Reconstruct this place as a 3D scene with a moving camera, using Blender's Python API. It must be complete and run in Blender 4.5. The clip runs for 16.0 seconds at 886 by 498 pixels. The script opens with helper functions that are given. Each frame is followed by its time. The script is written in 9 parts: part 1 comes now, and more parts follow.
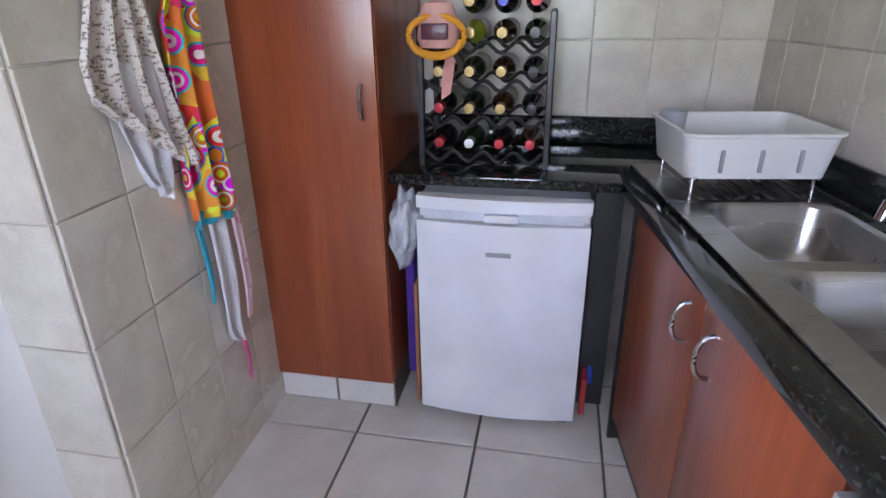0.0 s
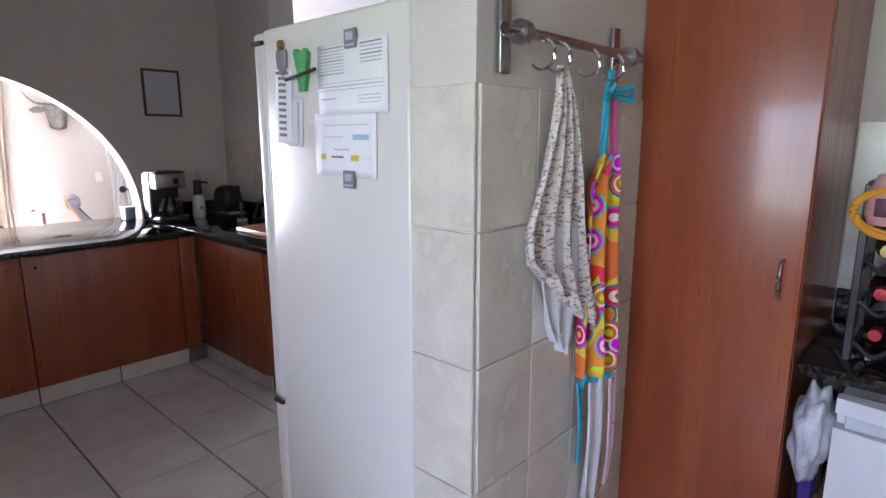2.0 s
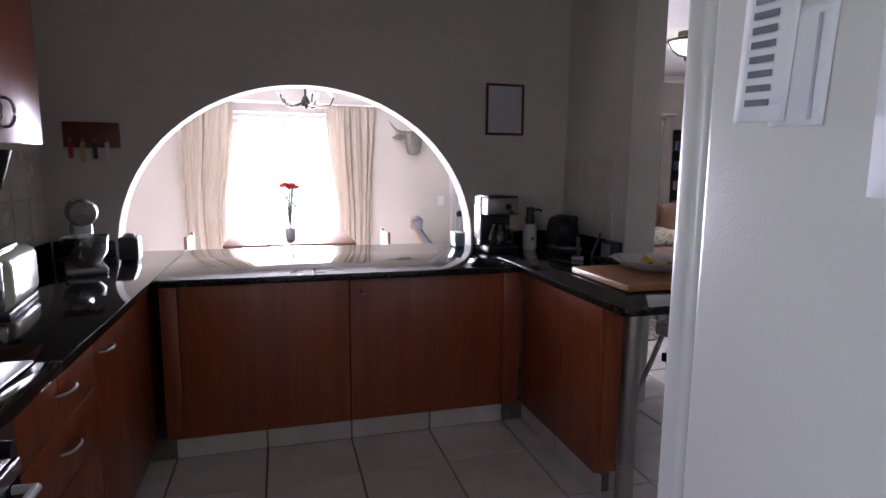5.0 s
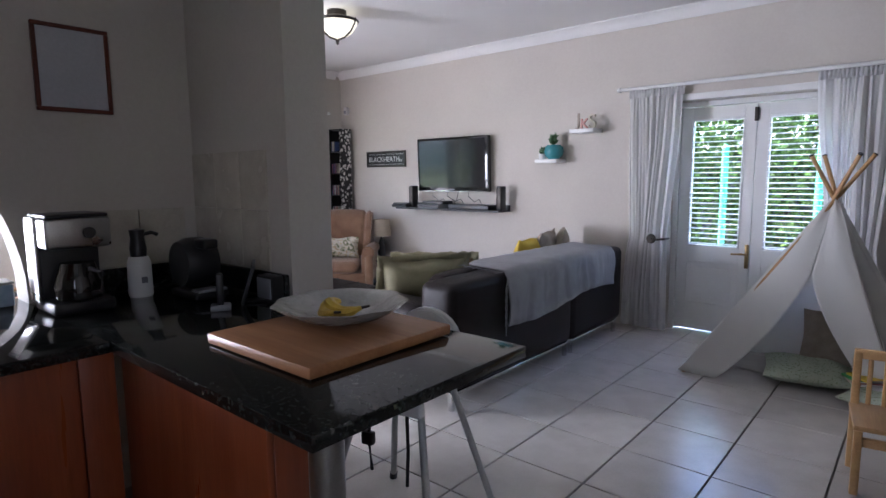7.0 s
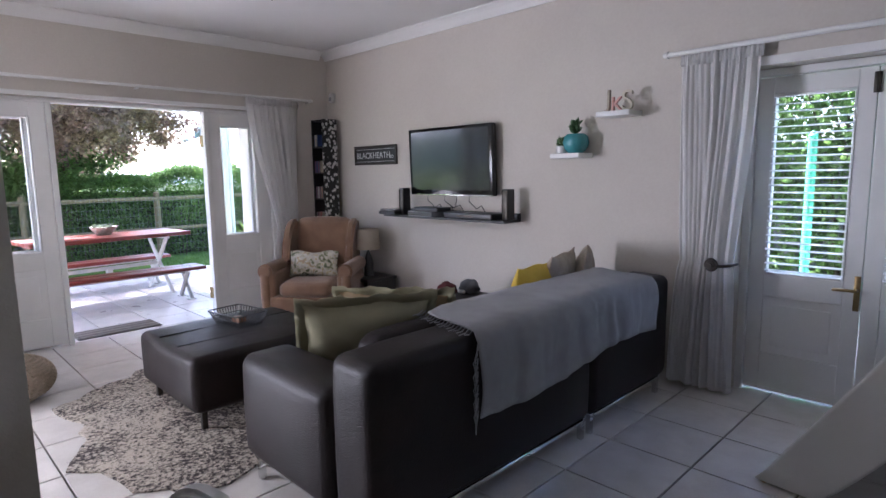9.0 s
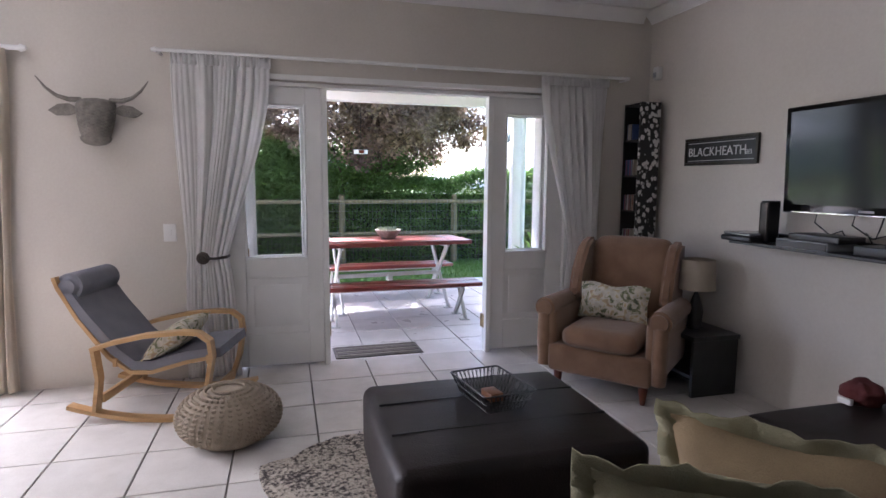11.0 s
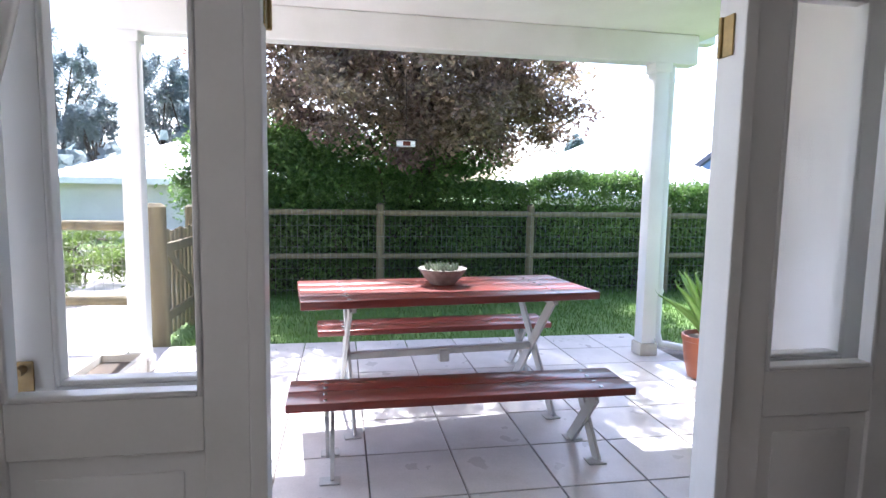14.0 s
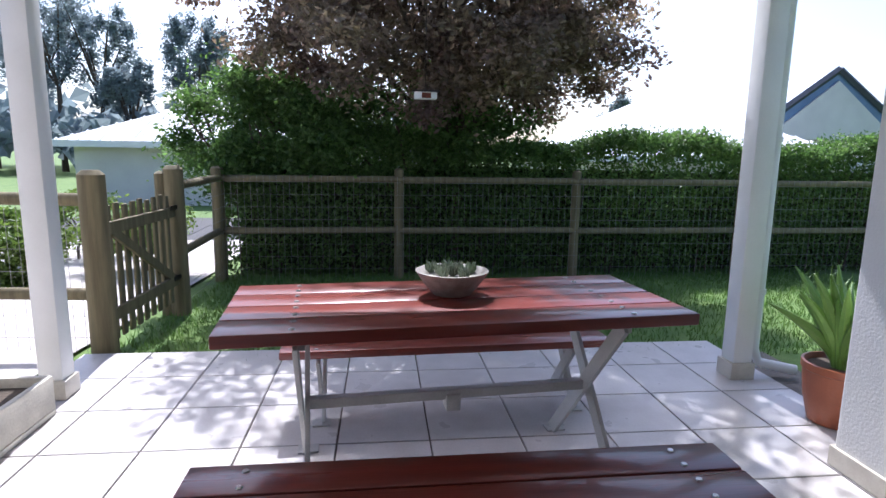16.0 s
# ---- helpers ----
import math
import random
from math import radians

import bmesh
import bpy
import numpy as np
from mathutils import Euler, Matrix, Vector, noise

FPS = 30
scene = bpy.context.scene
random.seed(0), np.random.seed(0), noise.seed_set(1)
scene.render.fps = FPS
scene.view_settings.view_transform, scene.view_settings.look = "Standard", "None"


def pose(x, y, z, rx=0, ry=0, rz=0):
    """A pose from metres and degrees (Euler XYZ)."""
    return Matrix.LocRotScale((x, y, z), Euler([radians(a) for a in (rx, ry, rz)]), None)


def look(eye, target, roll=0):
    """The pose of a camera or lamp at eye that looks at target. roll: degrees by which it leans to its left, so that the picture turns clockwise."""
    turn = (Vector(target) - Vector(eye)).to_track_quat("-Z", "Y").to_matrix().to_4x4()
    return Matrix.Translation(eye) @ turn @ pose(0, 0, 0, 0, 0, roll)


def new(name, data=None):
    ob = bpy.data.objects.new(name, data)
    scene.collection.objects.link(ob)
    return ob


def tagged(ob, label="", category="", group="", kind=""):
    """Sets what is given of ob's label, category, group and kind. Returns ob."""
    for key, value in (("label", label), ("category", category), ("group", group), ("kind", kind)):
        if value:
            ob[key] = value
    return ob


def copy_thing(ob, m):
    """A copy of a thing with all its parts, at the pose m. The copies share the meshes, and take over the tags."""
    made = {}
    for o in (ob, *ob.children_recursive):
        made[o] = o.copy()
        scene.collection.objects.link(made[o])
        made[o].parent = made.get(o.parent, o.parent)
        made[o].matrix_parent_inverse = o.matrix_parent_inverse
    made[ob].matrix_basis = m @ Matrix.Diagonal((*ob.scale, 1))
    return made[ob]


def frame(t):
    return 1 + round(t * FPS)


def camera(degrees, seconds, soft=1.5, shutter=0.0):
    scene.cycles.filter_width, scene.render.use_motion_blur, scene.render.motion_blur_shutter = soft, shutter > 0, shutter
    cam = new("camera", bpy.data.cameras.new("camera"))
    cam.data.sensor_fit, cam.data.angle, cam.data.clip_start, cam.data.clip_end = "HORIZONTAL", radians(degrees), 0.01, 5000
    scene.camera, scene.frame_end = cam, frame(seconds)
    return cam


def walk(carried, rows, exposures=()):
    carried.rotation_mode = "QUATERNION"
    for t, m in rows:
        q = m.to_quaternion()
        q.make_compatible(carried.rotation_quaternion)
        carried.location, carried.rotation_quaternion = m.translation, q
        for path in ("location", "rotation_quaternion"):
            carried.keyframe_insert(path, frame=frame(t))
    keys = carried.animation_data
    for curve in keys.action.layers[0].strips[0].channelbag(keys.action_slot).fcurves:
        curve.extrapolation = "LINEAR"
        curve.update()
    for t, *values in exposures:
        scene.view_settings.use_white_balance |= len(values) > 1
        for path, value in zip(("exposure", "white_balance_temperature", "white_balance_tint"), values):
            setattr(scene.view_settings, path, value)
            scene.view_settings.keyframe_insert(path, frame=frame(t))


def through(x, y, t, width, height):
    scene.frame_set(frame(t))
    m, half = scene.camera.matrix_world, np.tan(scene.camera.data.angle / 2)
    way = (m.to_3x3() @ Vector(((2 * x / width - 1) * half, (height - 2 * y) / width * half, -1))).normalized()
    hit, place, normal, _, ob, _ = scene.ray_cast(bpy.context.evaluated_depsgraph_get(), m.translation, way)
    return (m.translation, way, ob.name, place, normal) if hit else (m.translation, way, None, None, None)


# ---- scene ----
cam = camera(75.9, 16.0)
PATH = [
    (0, (0.83, 0.704, 1.395), (0.47, 2.506, 0.604), -0.8),
    (0.5, (0.795, 0.674, 1.444), (0.175, 2.467, 0.811), -0.8),
    (1, (0.745, 0.66, 1.47), (-0.140, 2.378, 0.972), -0.7),
    (1.5, (0.668, 0.662, 1.488), (-0.43, 2.278, 1.049), -0.3),
    (2, (0.584, 0.705, 1.495), (-0.744, 2.15, 1.107), -0.1),
    (2.5, (0.479, 0.787, 1.503), (-1.081, 1.995, 1.176), 0.1),
    (3, (0.38, 0.852, 1.505), (-1.367, 1.776, 1.202), 0.2),
    (3.5, (0.299, 0.931, 1.504), (-1.585, 1.537, 1.216), 0.3),
    (3.7, (0.264, 0.959, 1.492), (-1.652, 1.455, 1.207), 0.4),
    (5.8, (-0.708, 1.14, 1.402), (-2.563, 1.842, 1.144), 0.8),
    (6, (-0.815, 1.19, 1.399), (-2.592, 2.07, 1.136), 1.0),
    (6.5, (-1.044, 1.394, 1.383), (-2.581, 2.649, 1.131), -0.1),
    (7, (-1.249, 1.68, 1.379), (-2.54, 3.186, 1.126), -0.5),
    (7.5, (-1.387, 1.938, 1.386), (-2.535, 3.555, 1.128), -0.9),
    (8, (-1.496, 2.278, 1.415), (-2.645, 3.894, 1.151), -1.0),
    (8.5, (-1.633, 2.62, 1.409), (-2.845, 4.189, 1.146), -1.1),
    (9, (-1.786, 2.995, 1.411), (-3.193, 4.391, 1.145), -0.9),
    (9.5, (-2.014, 3.301, 1.422), (-3.606, 4.482, 1.158), -0.5),
    (10, (-2.287, 3.568, 1.412), (-4.076, 4.423, 1.152), -0.1),
    (10.2, (-2.421, 3.632, 1.406), (-4.266, 4.357, 1.145), 0.0),
    (11.2, (-3.33, 3.80, 1.362), (-5.25, 4.31, 1.135), 0.45),
    (12.3, (-4.403, 3.952, 1.315), (-6.363, 4.3, 1.118), 0.9),
    (12.5, (-4.598, 3.987, 1.317), (-6.558, 4.333, 1.122), 1.0),
    (13, (-5.086, 4.077, 1.326), (-7.046, 4.423, 1.128), 1.0),
    (13.5, (-5.561, 4.174, 1.321), (-7.52, 4.525, 1.122), 0.9),
    (14, (-5.97, 4.254, 1.314), (-7.928, 4.606, 1.109), 1.0),
    (14.5, (-6.38, 4.348, 1.309), (-8.336, 4.714, 1.104), 0.8),
    (15, (-6.695, 4.455, 1.318), (-8.645, 4.825, 1.075), 0.8),
    (15.5, (-6.939, 4.534, 1.3), (-8.893, 4.846, 1.008), 0.8),
    (16, (-7.123, 4.574, 1.305), (-9.083, 4.793, 0.974), 0.9),
]
EXPOSURES = [(0, 4.3, 5700, 24), (2.0, 4.15, 5600, 24), (3.5, 4.05, 5600, 28), (6.0, 3.2, 5550, 25), (7.0, 3.5, 5450, 21), (8.0, 3.5, 5450, 21), (9.0, 3.1, 5500, 22), (10.0, 2.75, 5600, 23), (12.5, 2.5, 5700, 18), (13.5, 2.4, 5700, 17), (14.5, 1.75, 5650, 18), (16.0, 0.9, 5600, 18)]
walk(cam, [(t, look(eye, target, roll)) for t, eye, target, roll in PATH], EXPOSURES)

# ---- world, sun, large lights ----
SUN_ELEV, SUN_FROM = 53.0, 186.0   # degrees; the side the sun stands on, anticlockwise from +x
world = bpy.data.worlds.new("sky")
scene.world = world
world.use_nodes = True
wn = world.node_tree.nodes
sky = wn.new("ShaderNodeTexSky")
sky.sky_type, sky.sun_disc = "NISHITA", False
sky.sun_elevation, sky.sun_rotation = radians(SUN_ELEV), radians(90 - SUN_FROM)
sky.air_density, sky.dust_density = 1.0, 2.5
world.node_tree.links.new(sky.outputs[0], wn["Background"].inputs[0])
wn["Background"].inputs[1].default_value = 0.14
sun = new("sun", bpy.data.lights.new("sun", "SUN"))
sun.data.energy, sun.data.angle, sun.data.color = 5.0, radians(0.55), (1.0, 0.95, 0.88)
se, sf = radians(SUN_ELEV), radians(SUN_FROM)
sun.matrix_world = look((math.cos(se) * math.cos(sf) * 20, math.cos(se) * math.sin(sf) * 20, math.sin(se) * 20), (0, 0, 0))


def window_lamp(name, eye, target, w, h, watts, colour):
    lamp = new(name, bpy.data.lights.new(name, "AREA"))
    lamp.data.shape, lamp.data.size, lamp.data.size_y, lamp.data.energy, lamp.data.color = "RECTANGLE", w, h, watts, colour
    lamp.matrix_world = look(eye, target)
    return lamp


window_lamp("daylight_scullery_window", (0.48, -0.98, 1.55), (-0.25, 1.0, 1.05), 1.2, 1.1, 2.0, (0.95, 0.965, 0.98))
window_lamp("daylight_dining_door", (-7.20, 1.08, 1.02), (-5.0, 1.08, 0.85), 1.0, 1.8, 31, (1.0, 0.98, 0.95))


# ---- small tools ----
def thing(name, label, category, at=(0, 0, 0), rz=0.0, group="", kind=""):
    e = new(name)
    e.matrix_basis = pose(*at, 0, 0, rz)
    e.empty_display_size = 0.1
    return tagged(e, label, category, group, kind)


def smooth_mesh(me, angle=40):
    me.polygons.foreach_set("use_smooth", [True] * len(me.polygons))
    me.set_sharp_from_angle(angle=radians(angle))


def part(name, bm, material, parent=None, label="", smooth=True):
    me = bpy.data.meshes.new(name)
    bmesh.ops.recalc_face_normals(bm, faces=bm.faces)
    bm.to_mesh(me)
    bm.free()
    me.materials.append(material)
    if smooth:
        smooth_mesh(me)
    ob = new(name, me)
    ob.parent = parent
    if label:
        ob["label"] = label
    return ob


def structure(name, bm, material, label, category, smooth=False):
    return tagged(part(name, bm, material, None, "", smooth), label, category, "", "structure")


def box(bm, x0, x1, y0, y1, z0, z1, bev=0.0, seg=2, m=None):
    vs = bmesh.ops.create_cube(bm, size=1.0)["verts"]
    bmesh.ops.scale(bm, vec=(x1 - x0, y1 - y0, z1 - z0), verts=vs)
    bmesh.ops.translate(bm, vec=((x0 + x1) / 2, (y0 + y1) / 2, (z0 + z1) / 2), verts=vs)
    if bev > 0:
        es = list({e for v in vs for e in v.link_edges})
        out = bmesh.ops.bevel(bm, geom=es, offset=bev, segments=seg, profile=0.5, affect="EDGES")
        vs = list({v for f in out["faces"] for v in f.verts} | {v for v in vs if v.is_valid})
    if m is not None:
        bmesh.ops.transform(bm, matrix=m, verts=vs)
    return vs


def boxed(*args, **kw):
    bm = bmesh.new()
    box(bm, *args, **kw)
    return bm


def cyl(bm, p0, p1, r0, r1=None, n=16, caps=True):
    p0, p1 = Vector(p0), Vector(p1)
    d = p1 - p0
    m = Matrix.Translation((p0 + p1) / 2) @ d.to_track_quat("Z", "Y").to_matrix().to_4x4()
    return bmesh.ops.create_cone(bm, cap_ends=caps, segments=n, radius1=r0, radius2=r0 if r1 is None else r1, depth=d.length, matrix=m)["verts"]


def cyled(*args, **kw):
    bm = bmesh.new()
    cyl(bm, *args, **kw)
    return bm


def lathe(bm, profile, n=24, at=(0, 0, 0), squash=1.0, wave=None):
    rings = []
    for k, (r, z) in enumerate(profile):
        ring = []
        for i in range(n):
            a = 2 * math.pi * i / n
            rr = r * (wave(a, k) if wave else 1)
            ring.append(bm.verts.new((at[0] + rr * math.cos(a), at[1] + rr * squash * math.sin(a), at[2] + z)))
        rings.append(ring)
    for a, b in zip(rings, rings[1:]):
        for i in range(n):
            bm.faces.new((a[i], a[(i + 1) % n], b[(i + 1) % n], b[i]))
    for ring in (rings[0], rings[-1]):
        if (ring[0].co - ring[n // 2].co).length > 1e-4:
            bm.faces.new(ring)


def lathed(*args, **kw):
    bm = bmesh.new()
    lathe(bm, *args, **kw)
    return bm


def tube(bm, pts, r, n=8, closed=False):
    pts = [Vector(p) for p in pts]
    rings = []
    for i, p in enumerate(pts):
        a = pts[i - 1] if (i or closed) else p
        b = pts[(i + 1) % len(pts)] if (i < len(pts) - 1 or closed) else p
        q = (b - a).normalized().to_track_quat("Z", "Y")
        rr = r[i] if isinstance(r, (list, tuple)) else r
        rings.append([bm.verts.new(p + q @ Vector((rr * math.cos(2 * math.pi * k / n), rr * math.sin(2 * math.pi * k / n), 0))) for k in range(n)])
    for a, b in zip(rings, rings[1:] + (rings[:1] if closed else [])):
        for k in range(n):
            bm.faces.new((a[k], a[(k + 1) % n], b[(k + 1) % n], b[k]))
    if not closed:
        bm.faces.new(rings[0])
        bm.faces.new(rings[-1])


def tubed(*args, **kw):
    bm = bmesh.new()
    tube(bm, *args, **kw)
    return bm


def arc(c, r, a0, a1, n, plane="xz"):
    out = []
    for i in range(n + 1):
        a = radians(a0 + (a1 - a0) * i / n)
        u, v = r * math.cos(a), r * math.sin(a)
        out.append((c[0] + u, c[1], c[2] + v) if plane == "xz" else (c[0], c[1] + u, c[2] + v) if plane == "yz" else (c[0] + u, c[1] + v, c[2]))
    return out


def pillow(w, h, t, flange=0.0, n=14, sag=0.06, seed=1):
    """A stuffed cushion standing in the xz plane, its lower edge on z = 0."""
    bm = bmesh.new()
    rnd = random.Random(seed)
    ph = rnd.uniform(0, 6)
    grids = []
    for side in (1, -1):
        g = []
        for i in range(n + 1):
            row = []
            for j in range(n + 1):
                u, v = i / n * 2 - 1, j / n * 2 - 1
                fu, fv = max(0, 1 - abs(u) ** 2.6), max(0, 1 - abs(v) ** 2.6)
                th = t / 2 * (fu * fv) ** 0.55 + 0.004
                pin = 1 - sag * (1 - abs(v)) * abs(u) ** 2, 1 - sag * (1 - abs(u)) * abs(v) ** 2
                wr = 0.05 * t * math.sin(7 * u + 4 * v + ph) * fu * fv
                row.append(bm.verts.new((u * w / 2 * pin[0], side * (th + wr), h / 2 + v * h / 2 * pin[1] + 0.01 * math.sin(5 * u + ph) * (v > 0.9))))
            g.append(row)
        grids.append(g)
        for i in range(n):
            for j in range(n):
                bm.faces.new((g[i][j], g[i + 1][j], g[i + 1][j + 1], g[i][j + 1]))
    a, b = grids
    rim = [(i, 0) for i in range(n)] + [(n, j) for j in range(n)] + [(i, n) for i in range(n, 0, -1)] + [(0, j) for j in range(n, 0, -1)]
    for (i, j), (k, l) in zip(rim, rim[1:] + rim[:1]):
        bm.faces.new((a[i][j], a[k][l], b[k][l], b[i][j]))
    return bm


def outline(bm, pts, z0, z1, axis="z"):
    """A plate with the given outline between two heights along an axis."""
    def at(p, h):
        return {"z": (p[0], p[1], h), "y": (p[0], h, p[1]), "x": (h, p[0], p[1])}[axis]
    lo, hi = [bm.verts.new(at(p, z0)) for p in pts], [bm.verts.new(at(p, z1)) for p in pts]
    bm.faces.new(lo[::-1])
    bm.faces.new(hi)
    for i in range(len(pts)):
        j = (i + 1) % len(pts)
        bm.faces.new((lo[i], lo[j], hi[j], hi[i]))


def raw_mesh(name, verts, faces, material, parent=None, smooth=False):
    me = bpy.data.meshes.new(name)
    me.from_pydata(verts, [], faces)
    me.materials.append(material)
    if smooth:
        smooth_mesh(me, 60)
    ob = new(name, me)
    ob.parent = parent
    return ob


def leaf_mesh(name, centres, size, material, parent, rng, flat=0.0, slim=0.5):
    """Many small bent leaves, each two quads folded along the midrib."""
    n = len(centres)
    d = rng.normal(size=(n, 3))
    d[:, 2] *= 1 - flat
    d /= np.linalg.norm(d, axis=1)[:, None]
    s = np.cross(d, rng.normal(size=(n, 3)))
    s /= np.linalg.norm(s, axis=1)[:, None]
    up = np.cross(d, s)
    L = size * rng.uniform(0.6, 1.3, n)[:, None]
    W = L * slim * 0.5
    v = np.stack([centres, centres + d * L * 0.45 + s * W + up * W * 0.35, centres + d * L, centres + d * L * 0.45 - s * W + up * W * 0.35], 1).reshape(-1, 3)
    k = np.arange(n)[:, None] * 4
    f = np.concatenate([k + [0, 1, 2], k + [0, 2, 3]], 0)
    return tagged(raw_mesh(name, v.tolist(), f.tolist(), material, parent), kind="stuff")


# ---- materials ----
def material(name, colour, rough=0.5, metal=0.0, colour2=None, scale=6.0, mix=0.5, fine=80.0, bump=0.05, bump_scale=None, stretch=(1, 1, 1), coat=0.0, vary=0.0, ramp=(0.35, 0.65), sheen=0.0, island=False, spec=0.5, trans=0.0, sub=0.0, rough_var=0.08):
    m = bpy.data.materials.new(name)
    m.use_nodes = True
    nt = m.node_tree
    N, L = nt.nodes, nt.links
    b = N["Principled BSDF"]
    b.inputs["Metallic"].default_value, b.inputs["Coat Weight"].default_value, b.inputs["Sheen Weight"].default_value = metal, coat, sheen
    b.inputs["Specular IOR Level"].default_value, b.inputs["Transmission Weight"].default_value = spec, trans
    co = N.new("ShaderNodeTexCoord")
    mp = N.new("ShaderNodeMapping")
    mp.inputs["Scale"].default_value = stretch
    L.new(co.outputs["Object"], mp.inputs[0])
    info = N.new("ShaderNodeObjectInfo")
    off = N.new("ShaderNodeVectorMath")
    off.operation = "MULTIPLY_ADD"
    L.new(info.outputs["Random"], off.inputs[0])
    off.inputs[1].default_value = (37, 23, 51)
    L.new(mp.outputs[0], off.inputs[2])
    big, small = N.new("ShaderNodeTexNoise"), N.new("ShaderNodeTexNoise")
    for t, s, det in ((big, scale, 5), (small, fine, 3)):
        t.inputs["Scale"].default_value, t.inputs["Detail"].default_value = s, det
        L.new(off.outputs[0], t.inputs["Vector"])
    cr = N.new("ShaderNodeValToRGB")
    cr.color_ramp.elements[0].position, cr.color_ramp.elements[1].position = ramp
    c2 = colour2 or tuple(c * 0.8 for c in colour)
    cr.color_ramp.elements[0].color, cr.color_ramp.elements[1].color = (*colour, 1), (*[a + (c - a) * 1.0 for a, c in zip(colour, c2)], 1)
    L.new(big.outputs[0], cr.inputs[0])
    mx = N.new("ShaderNodeMix")
    mx.data_type, mx.blend_type = "RGBA", "OVERLAY"
    mx.inputs[0].default_value = mix * 0.35
    L.new(cr.outputs[0], mx.inputs[6])
    L.new(small.outputs[0], mx.inputs[7])
    last = mx.outputs[2]
    if vary > 0:
        hv = N.new("ShaderNodeHueSaturation")
        mr = N.new("ShaderNodeMapRange")
        mr.inputs["To Min"].default_value, mr.inputs["To Max"].default_value = 1 - vary, 1 + vary
        src = N.new("ShaderNodeNewGeometry").outputs["Random Per Island"] if island else info.outputs["Random"]
        L.new(src, mr.inputs[0])
        L.new(mr.outputs[0], hv.inputs["Value"])
        L.new(last, hv.inputs["Color"])
        last = hv.outputs[0]
    L.new(last, b.inputs["Base Color"])
    rr = N.new("ShaderNodeMapRange")
    rr.inputs["To Min"].default_value, rr.inputs["To Max"].default_value = max(0.02, rough - rough_var), min(1, rough + rough_var)
    L.new(big.outputs[0], rr.inputs[0])
    L.new(rr.outputs[0], b.inputs["Roughness"])
    if bump > 0:
        bp = N.new("ShaderNodeBump")
        bp.inputs["Strength"].default_value, bp.inputs["Distance"].default_value = min(1, bump * 4), 0.004
        if bump_scale:
            bn = N.new("ShaderNodeTexNoise")
            bn.inputs["Scale"].default_value = bump_scale
            L.new(off.outputs[0], bn.inputs["Vector"])
            L.new(bn.outputs[0], bp.inputs["Height"])
        else:
            L.new(small.outputs[0], bp.inputs["Height"])
        L.new(bp.outputs[0], b.inputs["Normal"])
    return m


def wood(name, c1, c2, rough=0.35, along="z", scale=5.0, coat=0.0, vary=0.05):
    st = {"x": (0.08, 1, 1), "y": (1, 0.08, 1), "z": (1, 1, 0.08)}[along]
    return material(name, c1, rough, 0, c2, scale * 4, 0.6, 120, 0.03, None, st, coat, vary, (0.3, 0.7))


def glass(name, tint=(1, 1, 1), rough=0.0):
    m = bpy.data.materials.new(name)
    m.use_nodes = True
    N, L = m.node_tree.nodes, m.node_tree.links
    N.remove(N["Principled BSDF"])
    tr, gl, fr, mx = N.new("ShaderNodeBsdfTransparent"), N.new("ShaderNodeBsdfGlossy"), N.new("ShaderNodeLayerWeight"), N.new("ShaderNodeMixShader")
    pw, ml = N.new("ShaderNodeMath"), N.new("ShaderNodeMath")
    pw.operation, ml.operation = "POWER", "MULTIPLY_ADD"
    pw.inputs[1].default_value, ml.inputs[1].default_value, ml.inputs[2].default_value = 5.0, 0.9, 0.03
    tr.inputs[0].default_value, gl.inputs[1].default_value, fr.inputs[0].default_value = (*tint, 1), rough, 0.5
    L.new(fr.outputs["Facing"], pw.inputs[0])
    L.new(pw.outputs[0], ml.inputs[0])
    L.new(ml.outputs[0], mx.inputs[0])
    L.new(tr.outputs[0], mx.inputs[1])
    L.new(gl.outputs[0], mx.inputs[2])
    L.new(mx.outputs[0], N["Material Output"].inputs[0])
    return m


WALL = material("wall_paint", (0.54, 0.50, 0.445), 0.75, 0, (0.57, 0.53, 0.47), 1.5, 0.2, 60, 0.06, 140)
WHITE_WALL = material("white_outdoor_plaster", (0.78, 0.77, 0.75), 0.8, 0, (0.72, 0.71, 0.69), 2.0, 0.3, 70, 0.1, 90)
CEIL = material("ceiling_paint", (0.78, 0.77, 0.75), 0.8, 0, (0.74, 0.73, 0.71), 1.2, 0.2, 50, 0.03)
WHITE = material("white_gloss_paint", (0.76, 0.76, 0.74), 0.35, 0, (0.70, 0.70, 0.67), 3.0, 0.2, 90, 0.02)
FLOOR_TILE = material("floor_tile_glaze", (0.62, 0.59, 0.55), 0.22, 0, (0.55, 0.52, 0.48), 7.0, 0.35, 160, 0.02, 30, vary=0.04)
GROUT = material("dark_grout", (0.13, 0.115, 0.10), 0.9, 0, (0.17, 0.15, 0.13), 20, 0.6, 200, 0.2)
WALL_TILE = material("wall_tile_glaze", (0.62, 0.58, 0.49), 0.25, 0, (0.52, 0.48, 0.40), 9.0, 0.35, 120, 0.02, 40, vary=0.04)
WALL_GROUT = material("pale_grout", (0.70, 0.67, 0.60), 0.85, 0, None, 20, 0.3, 200, 0.1)
CHERRY = wood("cherry_veneer", (0.30, 0.075, 0.025), (0.21, 0.045, 0.016), 0.3, "z", 4.0, 0.15)
CHERRY_EDGE = wood("dark_cherry_edge", (0.13, 0.03, 0.013), (0.09, 0.02, 0.01), 0.35, "z", 4.0)
